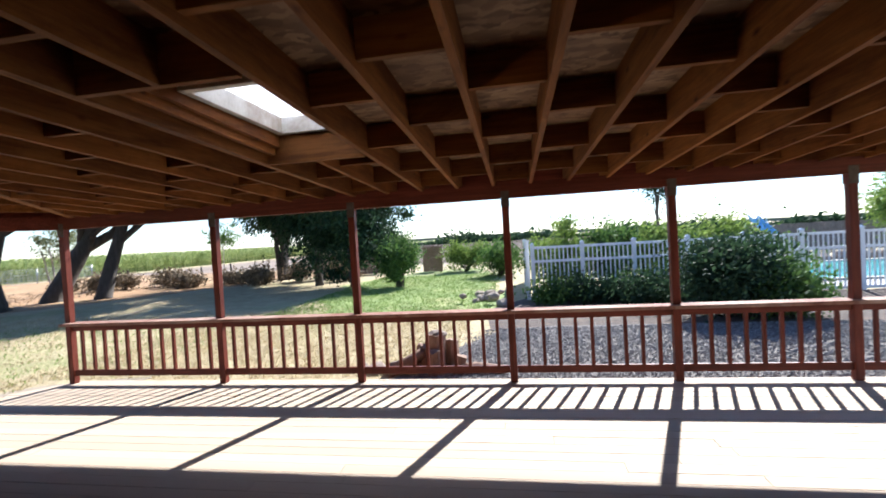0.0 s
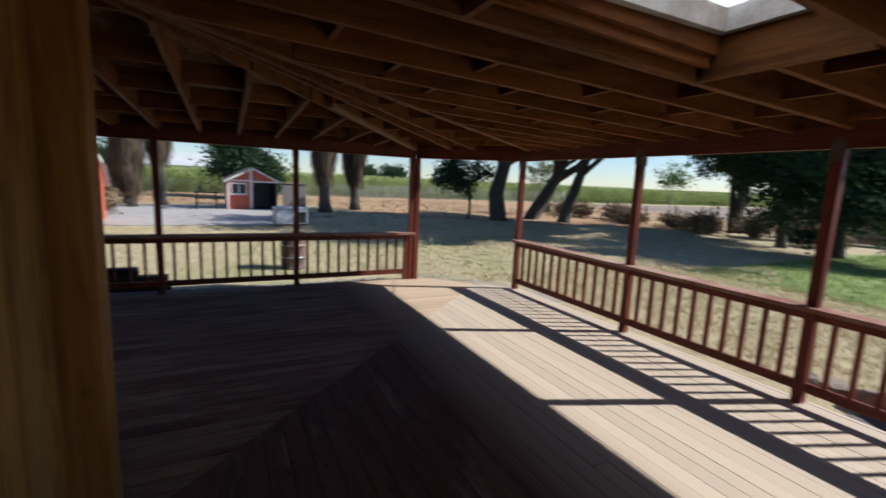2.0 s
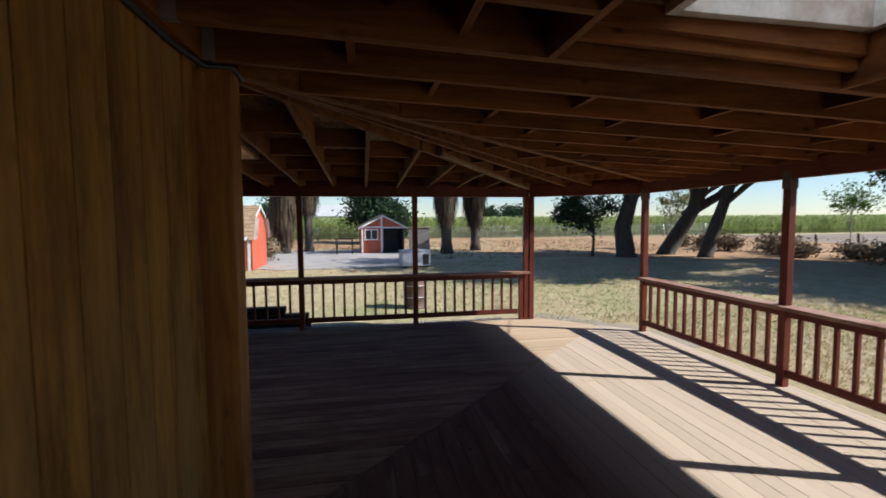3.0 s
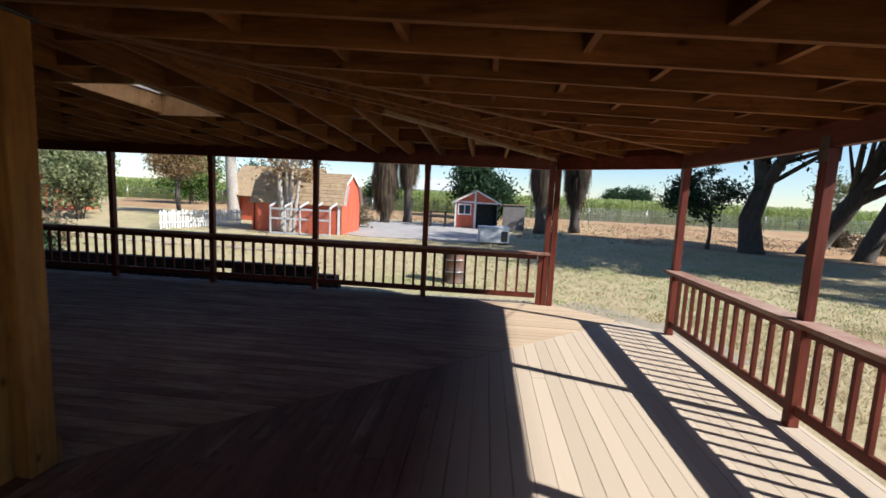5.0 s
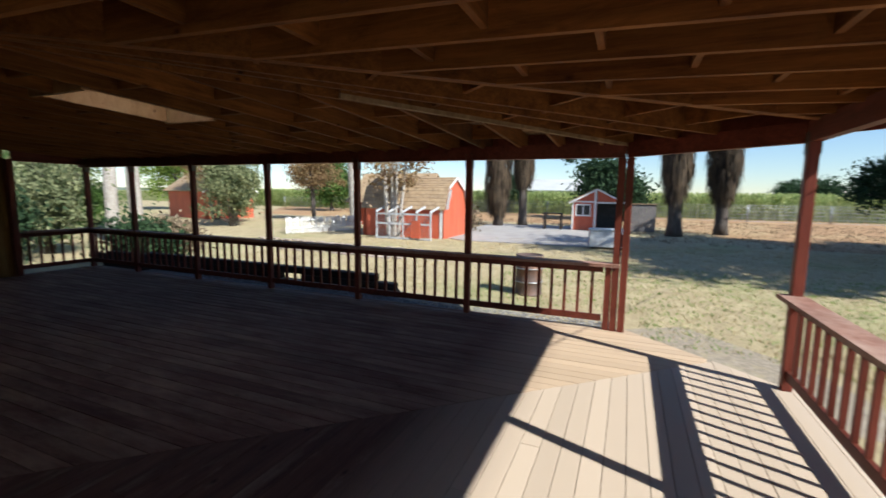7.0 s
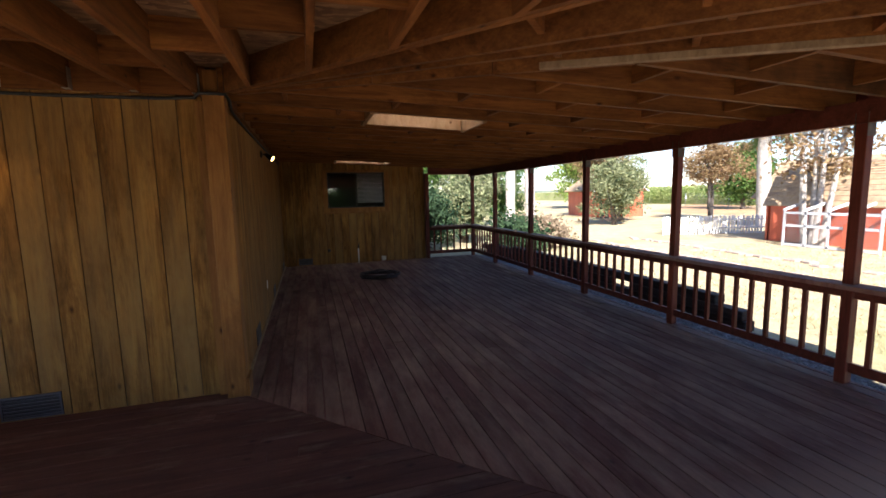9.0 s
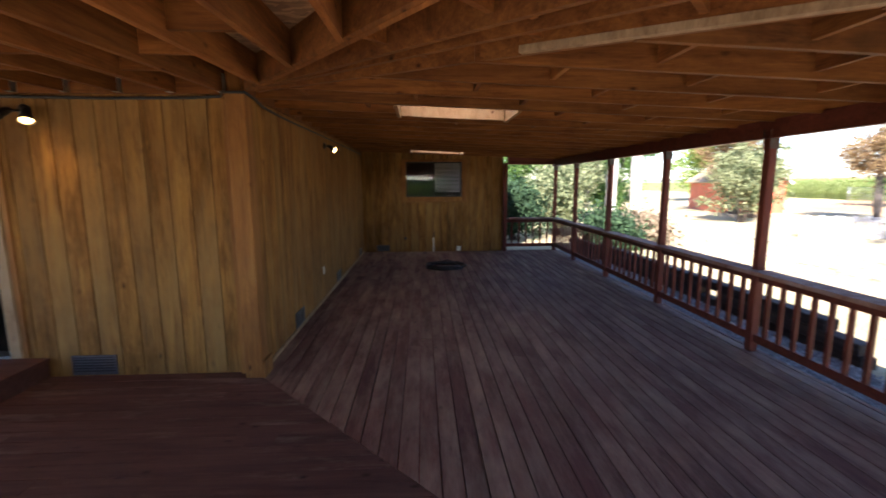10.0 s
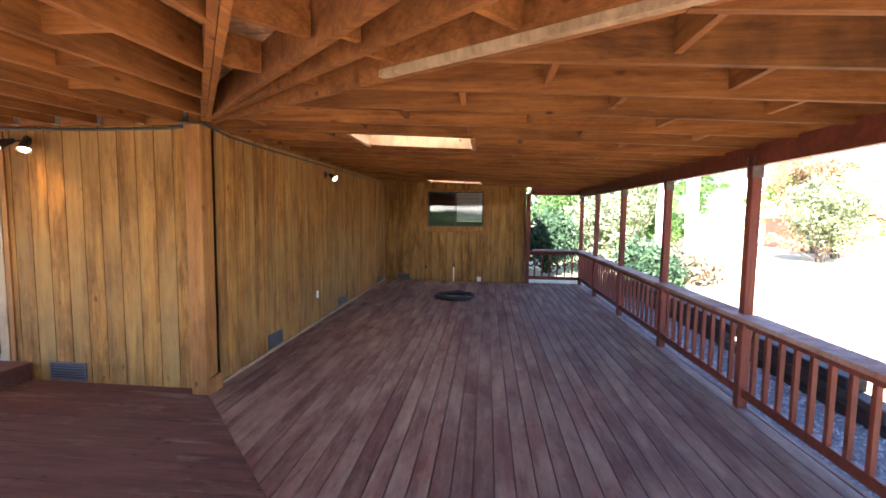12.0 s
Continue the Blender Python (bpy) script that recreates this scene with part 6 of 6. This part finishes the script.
# Black sheets added over back wall, side and floor to paint the shade indoors.
part("lining", boxes((-PD + 0.064, -PD + 0.08, -PW + 0.08, PW - 0.08, 0.03, PE), (-PD + 0.09, -0.1, PW - 0.09, PW - 0.074, 0.03, PE), (-PD + 0.09, -0.1, -PW + 0.074, PW - 0.1, 0.0, 0.028)), FIBRE, play, "added black sheets for the shade inside")
for s in (-1, 1):
    part("roof", slab_of([(0.25, 0, PR + 0.03), (0.25, s * (PW + 0.25), PE - 0.09), (-PD - 0.2, s * (PW + 0.25), PE - 0.09), (-PD - 0.2, 0, PR + 0.03)], 0.06), SHINGLE, play, "brown shingled slope")
    part("bargeboard", trim_line((0.27, s * (PW + 0.25), PE - 0.22), (0.27, s * 0.01, PR - 0.10), 0.13), WHITE_PAINT, play, "white bargeboard")
part("corner_board", box(0.002, 0.04, -PW, -PW + 0.12, 0, PE), WHITE_PAINT, play, "white trim board")
part("door_post", box(0.002, 0.05, -0.20, -0.04, 0, 3.0), WHITE_PAINT, play, "white trim board")
part("head_board", box(0.002, 0.045, -0.03, PW, 2.0, 2.12), WHITE_PAINT, play, "white trim board")
part("band_board", box(0.002, 0.035, -PW + 0.13, -0.21, 2.06, 2.17), WHITE_PAINT, play, "white trim board")
win = part("window", boxes((0.002, 0.05, -1.50, -0.42, 1.05, 1.15), (0.002, 0.05, -1.50, -0.42, 1.85, 1.95), (0.002, 0.05, -1.50, -1.42, 1.1501, 1.8499), (0.002, 0.05, -0.50, -0.42, 1.1501, 1.8499), (0.002, 0.045, -1.0, -0.92, 1.1501, 1.8499)), WHITE_PAINT, play, "white window frame")
part("pane", box(0.001, 0.006, -1.42, -0.50, 1.15, 1.85), DARK_METAL, win, "dark window glass")
back = part("back_window", box(-PD - 0.03, -PD - 0.001, 0.35, 1.1, 1.25, 1.85), WHITE_PAINT, play, "pale boarded back window")

leanto = thing("grey_lean_to", "grey weathered board store beside the playhouse", "shed", at=(-30.9, 4.75, GROUND_Z + 0.03), turn=4)
leanto.scale = (0.84, 0.84, 0.84)
for k in range(9):
    part("board", box(0, 0.03, -0.85 + k * 0.2, -0.85 + k * 0.2 + 0.19, 0, 1.95), GREY_BOARD, leanto)
part("side", box(-1.8, -0.01, 0.92, 0.96, 0, 1.85), GREY_BOARD, leanto)
part("roof", slab_of([(0.1, -0.9, 2.05), (0.1, 1.0, 2.05), (-1.9, 1.0, 1.85), (-1.9, -0.9, 1.85)], 0.05), SHINGLE, leanto)

shed = thing("red_shed", "larger red painted shed with a tan shingled gable roof", "shed", at=(-28.0, -28.5, GROUND_Z), turn=-12)
SW, SL, SE, SR = 2.0, 3.0, 2.25, 3.7
part("wall", box(SW - 0.1, SW, -SL, SL, 0, SE), RED_BARN, shed)
part("wall", box(-SW, -SW + 0.1, -SL, SL, 0, SE), RED_BARN, shed)
for y, o in ((SL, 1), (-SL, -1)):
    pts = [(-SW, y, 0), (-SW, y, SE), (0, y, SR), (SW, y, SE), (SW, y, 0)]
    part("gable_wall", slab_of(pts if o > 0 else pts[::-1], 0.09), RED_BARN, shed)
for s in (-1, 1):
    part("roof", slab_of([(0, -SL - 0.3, SR + 0.06), (0, SL + 0.3, SR + 0.06), (s * (SW + 0.3), SL + 0.3, SE - 0.15), (s * (SW + 0.3), -SL - 0.3, SE - 0.15)], 0.07), SHINGLE, shed, "tan shingled slope")
    part("bargeboard", trim_line((s * (SW + 0.3), SL + 0.32, SE - 0.26), (s * 0.02, SL + 0.32, SR - 0.06), 0.12), WHITE_PAINT, shed, "pale bargeboard")

house = thing("low_red_outbuilding", "low dark red outbuilding with a brown roof behind the palms", "shed", at=(-29.0, -10.8, GROUND_Z))
part("wall", box(-2, 2, -2.6, 2.4, 0, 1.6), RED_BARN, house)
for s in (-1, 1):
    part("roof", slab_of([(0, -3, 3.5), (0, 2.8, 3.5), (s * 2.5, 2.8, 1.5), (s * 2.5, -3, 1.5)], 0.08), SHINGLE, house, "brown thatch-like shingled slope")
part("gable_wall", slab_of([(-2, 2.401, 1.6), (2, 2.401, 1.6), (0, 2.401, 3.4)], 0.05), SHINGLE, house)

greenhouse = thing("far_barn_roof", "long low grey roof of a distant farm building", "barn", at=(-125, -14, GROUND_Z))
part("wall", box(-8, 8, -14, 12, 0, 3.6), FAR_ROOF, greenhouse)
for s in (-1, 1):
    part("roof", slab_of([(0, -15, 6.6), (0, 13, 6.6), (s * 9, 13, 3.5), (s * 9, -15, 3.5)], 0.1), FAR_ROOF, greenhouse)

pick = thing("picket_fence", "white painted garden picket fence, a little crooked", "fence", at=(-19.0, -12.1, GROUND_Z), turn=164)
for k in range(34):
    bm = prism([(-0.04, -0.012), (0.04, -0.012), (0.04, 0.012), (-0.04, 0.012)], 0, 0.85)
    tip = bm.verts.new((0, 0, 0.95))
    o = part("picket", bm, WHITE_PAINT, pick)
    o.location = (k * 0.14, 0, 0.03 * math.sin(k * 1.7))
    o.rotation_euler = (0, 0.03 * math.sin(k * 2.3), 0)
for z in (0.25, 0.65):
    part("rail", box(-0.1, 4.75, -0.05, -0.013, z, z + 0.07), WHITE_PAINT, pick)
table = thing("old_frame", "small weathered timber frame standing beside the concrete yard", "frame", at=(-29.6, -0.9, GROUND_Z + 0.03))
table.scale = (0.85, 0.85, 0.85)
for x, y in ((0, 0), (0.0, 1.2), (-0.7, 0), (-0.7, 1.2)):
    part("leg", box(x - 0.05, x + 0.05, y - 0.05, y + 0.05, 0, 1.25), SLEEPER, table)
for z in (0.75, 1.15):
    part("crossbar", box(-0.04, 0.04, -0.15, 1.35, z, z + 0.09), SLEEPER, table)
cable("power_line", "dark overhead cable running from the eaves to the trees", [(-4.2, POST_Y + 0.27, 2.72), (-12, 9.4, 3.35), (-22.8, 16.2, 4.6)], 0.008)

# ---- palms ----
def palm(label, at, h, r, skirt, seed, frond=2.4, n_fronds=26, bark=PALM_BARK):
    """A palm: ringed trunk, a skirt of dead fronds (bottom, top, radius) and a crown of green ones."""
    rng = np.random.default_rng(seed)
    t = thing("palm_tree", label, "palm tree", at=at)
    zs = [i / 12 * h for i in range(13)]
    path = [(0.06 * math.sin(z * 0.7 + seed), 0.06 * math.cos(z * 0.6), z - 0.05) for z in zs]
    rad = [r * (1.35 if i == 0 else 1.0 + 0.06 * (i % 2)) * (1 - 0.2 * z / h) for i, z in enumerate(zs)]
    part("trunk", tube(path, rad, 14), bark, t)
    if skirt:
        z0, z1, sr = skirt
        n = 3600
        a = rng.uniform(0, 2 * math.pi, n)
        z = rng.uniform(z0 + 0.4, z1, n)
        f = (z - z0) / (z1 - z0)
        rr = r * 0.9 + (sr - r * 0.5) * np.clip(f * 3.0, 0, 1) ** 0.7 * rng.uniform(0.7, 1.0, n)
        rr = rr * (1 + 0.22 * np.sin(a * 3 + z * 1.3) * np.sin(z * 2.1 + seed))
        base = np.column_stack([np.cos(a) * rr, np.sin(a) * rr, z])
        ln = rng.uniform(0.5, 1.3, (n, 1))
        down = np.column_stack([np.cos(a) * rng.uniform(-0.22, 0.22, n), np.sin(a) * rng.uniform(-0.22, 0.22, n), -np.ones(n)]) * ln
        side = np.column_stack([-np.sin(a), np.cos(a), rng.normal(size=n) * 0.2]) * rng.uniform(0.015, 0.05, (n, 1))
        part("dead_skirt", quads_mesh("dead_skirt", np.stack([base - side, base + side, base + down + side * 0.3, base + down - side * 0.3], axis=1), PALM_SKIRT), None, t, "hanging skirt of dead brown fronds")
    qs = []
    for k in range(n_fronds):
        a, el = rng.uniform(0, 2 * math.pi), rng.uniform(-0.5, 1.2)
        d = np.array([math.cos(a) * math.cos(el), math.sin(a) * math.cos(el), math.sin(el)])
        p = np.array([0, 0, h - 0.1])
        sidev = np.array([-math.sin(a), math.cos(a), 0])
        for j in range(12):
            q = p + d * frond / 12
            d = d + np.array([0, 0, -0.10])
            d /= np.linalg.norm(d)
            w = 0.02
            qs.append([p - sidev * w, p + sidev * w, q + sidev * w, q - sidev * w])
            if j > 2:
                for s in (-1, 1):
                    for m in (0.0, 0.5):
                        b = p + (q - p) * m
                        tip = b + sidev * s * 0.45 * (1 - abs(j - 7) / 9) + d * 0.25 + np.array([0, 0, -0.12])
                        qs.append([b - d * 0.015, b + d * 0.03, tip + d * 0.01, tip - d * 0.01])
            p = q
    part("crown", quads_mesh("crown", np.array(qs), PALM_GREEN), None, t, "crown of green feather fronds")
    return t


palm("fat palm with a long skirt of dead fronds at the yard", (-31.5, -4.5, GROUND_Z), 8.0, 0.30, (0.9, 7.5, 0.74), 1, bark=BARK)
palm("slimmer palm with a short dead skirt behind the yard", (-33.0, -3.1, GROUND_Z), 7.5, 0.30, (3.1, 7.0, 0.58), 2, bark=BARK)
palm("dark palm with a shaggy grey skirt by the field", (-28.9, 6.35, GROUND_Z), 8.0, 0.36, (2.3, 7.5, 0.60), 3, bark=BARK)
palm("dark palm with a wide drooping skirt by the field", (-31.4, 9.0, GROUND_Z), 8.0, 0.33, (2.2, 7.5, 0.72), 4, bark=BARK)
palm("pale-trunked palm beside the red sheds", (-26.6, -13.2, GROUND_Z), 5.6, 0.36, None, 5, 1.7, 26)
palm("tall pale-trunked palm at the garden end", (-14.9, -17.4, GROUND_Z), 10.0, 0.28, None, 6)
palm("leaning pale palm trunk at the garden end", (-12.9, -15.7, GROUND_Z), 10.0, 0.24, None, 7)
palm("thin distant palm beyond the sheds", (-58.0, -34.0, GROUND_Z), 8.0, 0.22, None, 8, 2.0, 20)

# ---- trees and shrubs ----
tree("shade_tree", "big dark-barked shade tree with drooping foliage", (-23.4, 16.2, GROUND_Z), 11, 0.50, (4.6, 1.5, 8.2), (8.8, 7.4, 3.0), 60000, 0.25, LEAF_DARK, seed=21, lean=(-0.2, 0.4), clumps=190, clump_size=0.62, droop=0.5, forks=[([(0.0, 0.1, 3.0), (0.9, 0.6, 5.0), (1.4, 1.0, 7.5)], [0.3, 0.24, 0.15])])
tree("leaning_tree", "dark leaning tree forking into two curved limbs", (-24.3, 19.6, GROUND_Z), 10, 0.46, (5.2, 2.6, 8.4), (8.0, 6.8, 2.6), 48000, 0.25, LEAF_DARK, seed=22, lean=(2.2, 1.8), clumps=140, clump_size=0.62, droop=0.5, forks=[([(0.7, 0.6, 2.4), (2.0, 1.9, 3.6), (3.0, 2.8, 5.2), (3.4, 3.2, 7.0)], [0.3, 0.24, 0.20, 0.12])])
tree("leaning_tree", "dark slender tree leaning over the dry lawn", (-22.0, 20.4, GROUND_Z), 10, 0.36, (5.0, 1.8, 8.6), (8.0, 6.8, 2.5), 46000, 0.25, LEAF_DARK, seed=23, lean=(1.0, 1.4), clumps=140, clump_size=0.62, droop=0.5)
tree("small_leafy_tree", "small airy tree with dark green leaves", (-24.2, 14.5, GROUND_Z), 3.9, 0.10, (-0.2, -0.5, 2.9), (2.4, 2.7, 1.5), 6500, 0.12, LEAF_DARK, seed=24, clumps=64, clump_size=0.27, stems=1)
tree("thin_young_tree", "thin pale young tree behind the big trunks", (-28.5, 23.5, GROUND_Z), 5.0, 0.07, (0, 0, 3.3), (1.6, 1.6, 1.6), 2200, 0.11, LEAF_GREY, PALM_BARK, seed=25, clumps=26, clump_size=0.28, stems=3)
tree("thin_young_tree", "small sparse young tree in the open field", (-24.5, 34.0, GROUND_Z), 4.6, 0.05, (0, 0, 3.5), (1.5, 1.5, 1.0), 1500, 0.13, LEAF_MID, PALM_BARK, seed=26, clumps=16, clump_size=0.25)
tree("evergreen_tree", "dense dark evergreen at the edge of the lawn", (-8.0, 21.4, GROUND_Z), 9, 0.22, (0.2, 0, 4.2), (3.4, 2.8, 4.6), 48000, 0.13, LEAF_DARK, seed=27, clumps=150, clump_size=0.42, hollow=0.35)
tree("evergreen_tree", "dense dark evergreen beside the lawn", (-10.6, 22.8, GROUND_Z), 8, 0.2, (0, 0, 4.4), (2.2, 2.2, 3.6), 20000, 0.13, LEAF_DARK, seed=28, clumps=90, clump_size=0.4, hollow=0.35)
tree("broadleaf_tree", "spreading dark broadleaf tree with grey stems", (-15.6, 27.6, GROUND_Z), 8, 0.2, (0, 0, 5.2), (3.4, 3.0, 2.7), 24000, 0.14, LEAF_DARK, seed=29, clumps=90, clump_size=0.45, stems=3)
tree("broadleaf_tree", "dark broadleaf tree behind the lawn", (-12.2, 26.5, GROUND_Z), 8, 0.18, (0, 0, 5.4), (2.6, 2.6, 2.6), 18000, 0.14, LEAF_DARK, seed=30, clumps=70, clump_size=0.45, stems=2)
shrub("bright_bush", "bright green rounded bush by the evergreen", (-5.3, 20.2, GROUND_Z), (1.3, 1.3, 1.5), 9000, 0.10, LEAF_MID, 31)
shrub("gate_bush", "light green bush beside the garden gate", (-3.0, 28.4, GROUND_Z), (1.9, 1.3, 1.1), 7000, 0.11, LEAF_LIGHT, 32)
shrub("gate_bush", "green shrub behind the pool fence corner", (-0.6, 24.0, GROUND_Z), (1.3, 1.6, 1.0), 6000, 0.11, LEAF_MID, 33)
for k, (x, r, h, lf) in enumerate(((1.9, 1.2, 1.42, LEAF_LIGHT), (3.8, 1.3, 1.5, LEAF_MID), (5.5, 1.3, 1.38, LEAF_LIGHT), (7.4, 1.2, 1.3, LEAF_LIGHT), (8.8, 0.8, 0.8, LEAF_MID))):
    shrub("pool_shrub", "leafy yellow-green shrub growing behind the pool fence", (x, 16.2 + 0.3 * (k % 2), GROUND_Z), (r, 1.1, h), 9000, 0.11, lf, 40 + k, 40)
shrub("front_shrub", "big dark green shrub spreading in front of the pool fence", (5.15, 11.0, GROUND_Z), (0.95, 0.9, 0.98), 15000, 0.085, LEAF_DARK, 50, 70)
shrub("front_shrub", "broad green shrub sprawling over the gravel", (6.1, 10.9, GROUND_Z), (0.75, 0.7, 0.70), 9000, 0.085, LEAF_MID, 51, 60)
shrub("front_shrub", "dark green shrub against the pool fence", (3.7, 12.6, GROUND_Z), (0.45, 0.45, 0.45), 3000, 0.085, LEAF_DARK, 52, 50)
for k in range(6):
    shrub("fence_shrub", "low dark green shrub growing against the pool fence", (1.3 + k * 0.78, 13.75 + 0.12 * math.sin(k * 2.3), GROUND_Z), (0.42, 0.28, 0.28 + 0.14 * math.sin(k * 1.7) ** 2), 2000, 0.085, LEAF_DARK if k % 3 else LEAF_MID, 140 + k, 30)
tree("bare_tree", "twisted dark tree with few leaves beyond the fence", (8.5, 27.0, GROUND_Z), 6.8, 0.12, (0.2, 0, 4.8), (0.9, 0.9, 1.6), 1600, 0.13, LEAF_DARK, seed=53, clumps=12, clump_size=0.22)
tree("far_tree", "rounded green tree at the edge of the pool yard", (19.5, 24.5, GROUND_Z), 4.5, 0.12, (0, 0, 2.6), (1.8, 1.8, 1.6), 9000, 0.13, LEAF_LIGHT, seed=54, clumps=40)
shrub("oleander_bush", "tall grey-green oleander bush in the side garden", (-21.4, -18.6, GROUND_Z), (2.2, 2.1, 2.5), 9000, 0.12, LEAF_GREY, 60, 90, clump_size=0.3)
shrub("oleander_bush", "tall grey-green oleander beside the autumn tree", (-24.2, -21.5, GROUND_Z), (2.2, 1.9, 2.5), 7000, 0.12, LEAF_GREY, 61, 80, clump_size=0.28)
tree("autumn_tree", "sparse tree with brown and ochre leaves", (-29.8, -19.1, GROUND_Z), 6, 0.12, (0, 0, 3.8), (2.2, 2.2, 1.9), 9000, 0.12, LEAF_AUTUMN, seed=62, clumps=46, clump_size=0.4, stems=2)
tree("autumn_tree", "sparse brown-leaved tree behind the oleanders", (-25.5, -25.0, GROUND_Z), 7, 0.14, (0, 0, 4.6), (2.6, 2.6, 2.3), 10000, 0.12, LEAF_AUTUMN, seed=63, clumps=50, clump_size=0.4, stems=2)
tree("pale_bare_tree", "pale many-stemmed bare tree in the chicken run", (-20.3, -6.6, GROUND_Z), 9, 0.10, (0, 0, 4.6), (2.2, 2.1, 2.9), 4600, 0.13, LEAF_AUTUMN, PALM_BARK, seed=64, clumps=44, clump_size=0.35, stems=6)
shrub("barn_weeds", "brown dead weeds round the sheds", (-25.8, -5.0, GROUND_Z), (0.9, 0.8, 0.7), 2500, 0.13, DRY_WEED, 65)
for k, (x, y, r, h, lf) in enumerate(((-45, -29, 3.2, 3.4, LEAF_MID), (-50, -24, 2.4, 2.6, LEAF_DARK), (-36, -44, 5, 5.0, LEAF_LIGHT), (-30, -52, 5, 6.5, LEAF_MID), (-22, -44, 4.5, 5.5, LEAF_MID), (-14, -40, 4.5, 6.0, LEAF_GREY), (-5, -36, 4.5, 5.5, LEAF_MID), (-18, -34, 2.6, 2.6, LEAF_MID), (-55, -10, 2.2, 2.2, LEAF_DARK), (-70, 26, 2.5, 2.4, LEAF_DARK), (-46, 1.5, 2.8, 3.3, LEAF_DARK), (-43, 3.6, 1.6, 2.0, LEAF_DARK), (-112, 34, 3.2, 3.3, LEAF_DARK))):
    tree("far_tree", "full-crowned green tree at the far edge of the yard", (x, y, GROUND_Z), h * 1.7, 0.2, (0, 0, h * 1.05), (r, r, h * 0.9), 9000, 0.24, lf, seed=70 + k, clumps=60, clump_size=0.6)
for k, (x, y, r, h, lf) in enumerate(((-7.6, -12.4, 1.25, 1.3, LEAF_DARK), (-9.6, -13.6, 1.4, 1.7, LEAF_GREY), (-11.3, -18.6, 1.7, 2.3, LEAF_GREY), (-16.0, -23.0, 1.6, 1.4, LEAF_MID), (-8.6, -17.5, 2.2, 3.0, LEAF_MID), (-13.5, -21.5, 2.2, 3.2, LEAF_GREY), (-10.2, -9.6, 0.8, 0.6, LEAF_DARK), (-11.8, -10.8, 0.8, 0.5, DRY_WEED))):
    shrub("garden_shrub", "leafy garden shrub beyond the end of the deck", (x, y, GROUND_Z), (r, r, h), 9000, 0.11, lf, 90 + k, 40)
for k in range(13):
    x, y = -31 + k * 1.75, 26.0 + 1.1 * math.sin(k * 1.9)
    shrub("dead_brush", "brown dead brush along the back fence", (x, y, GROUND_Z), (0.9, 0.6, 0.42 + 0.25 * math.sin(k * 2.7) ** 2), 1600, 0.14, DRY_WEED, 110 + k, 16)
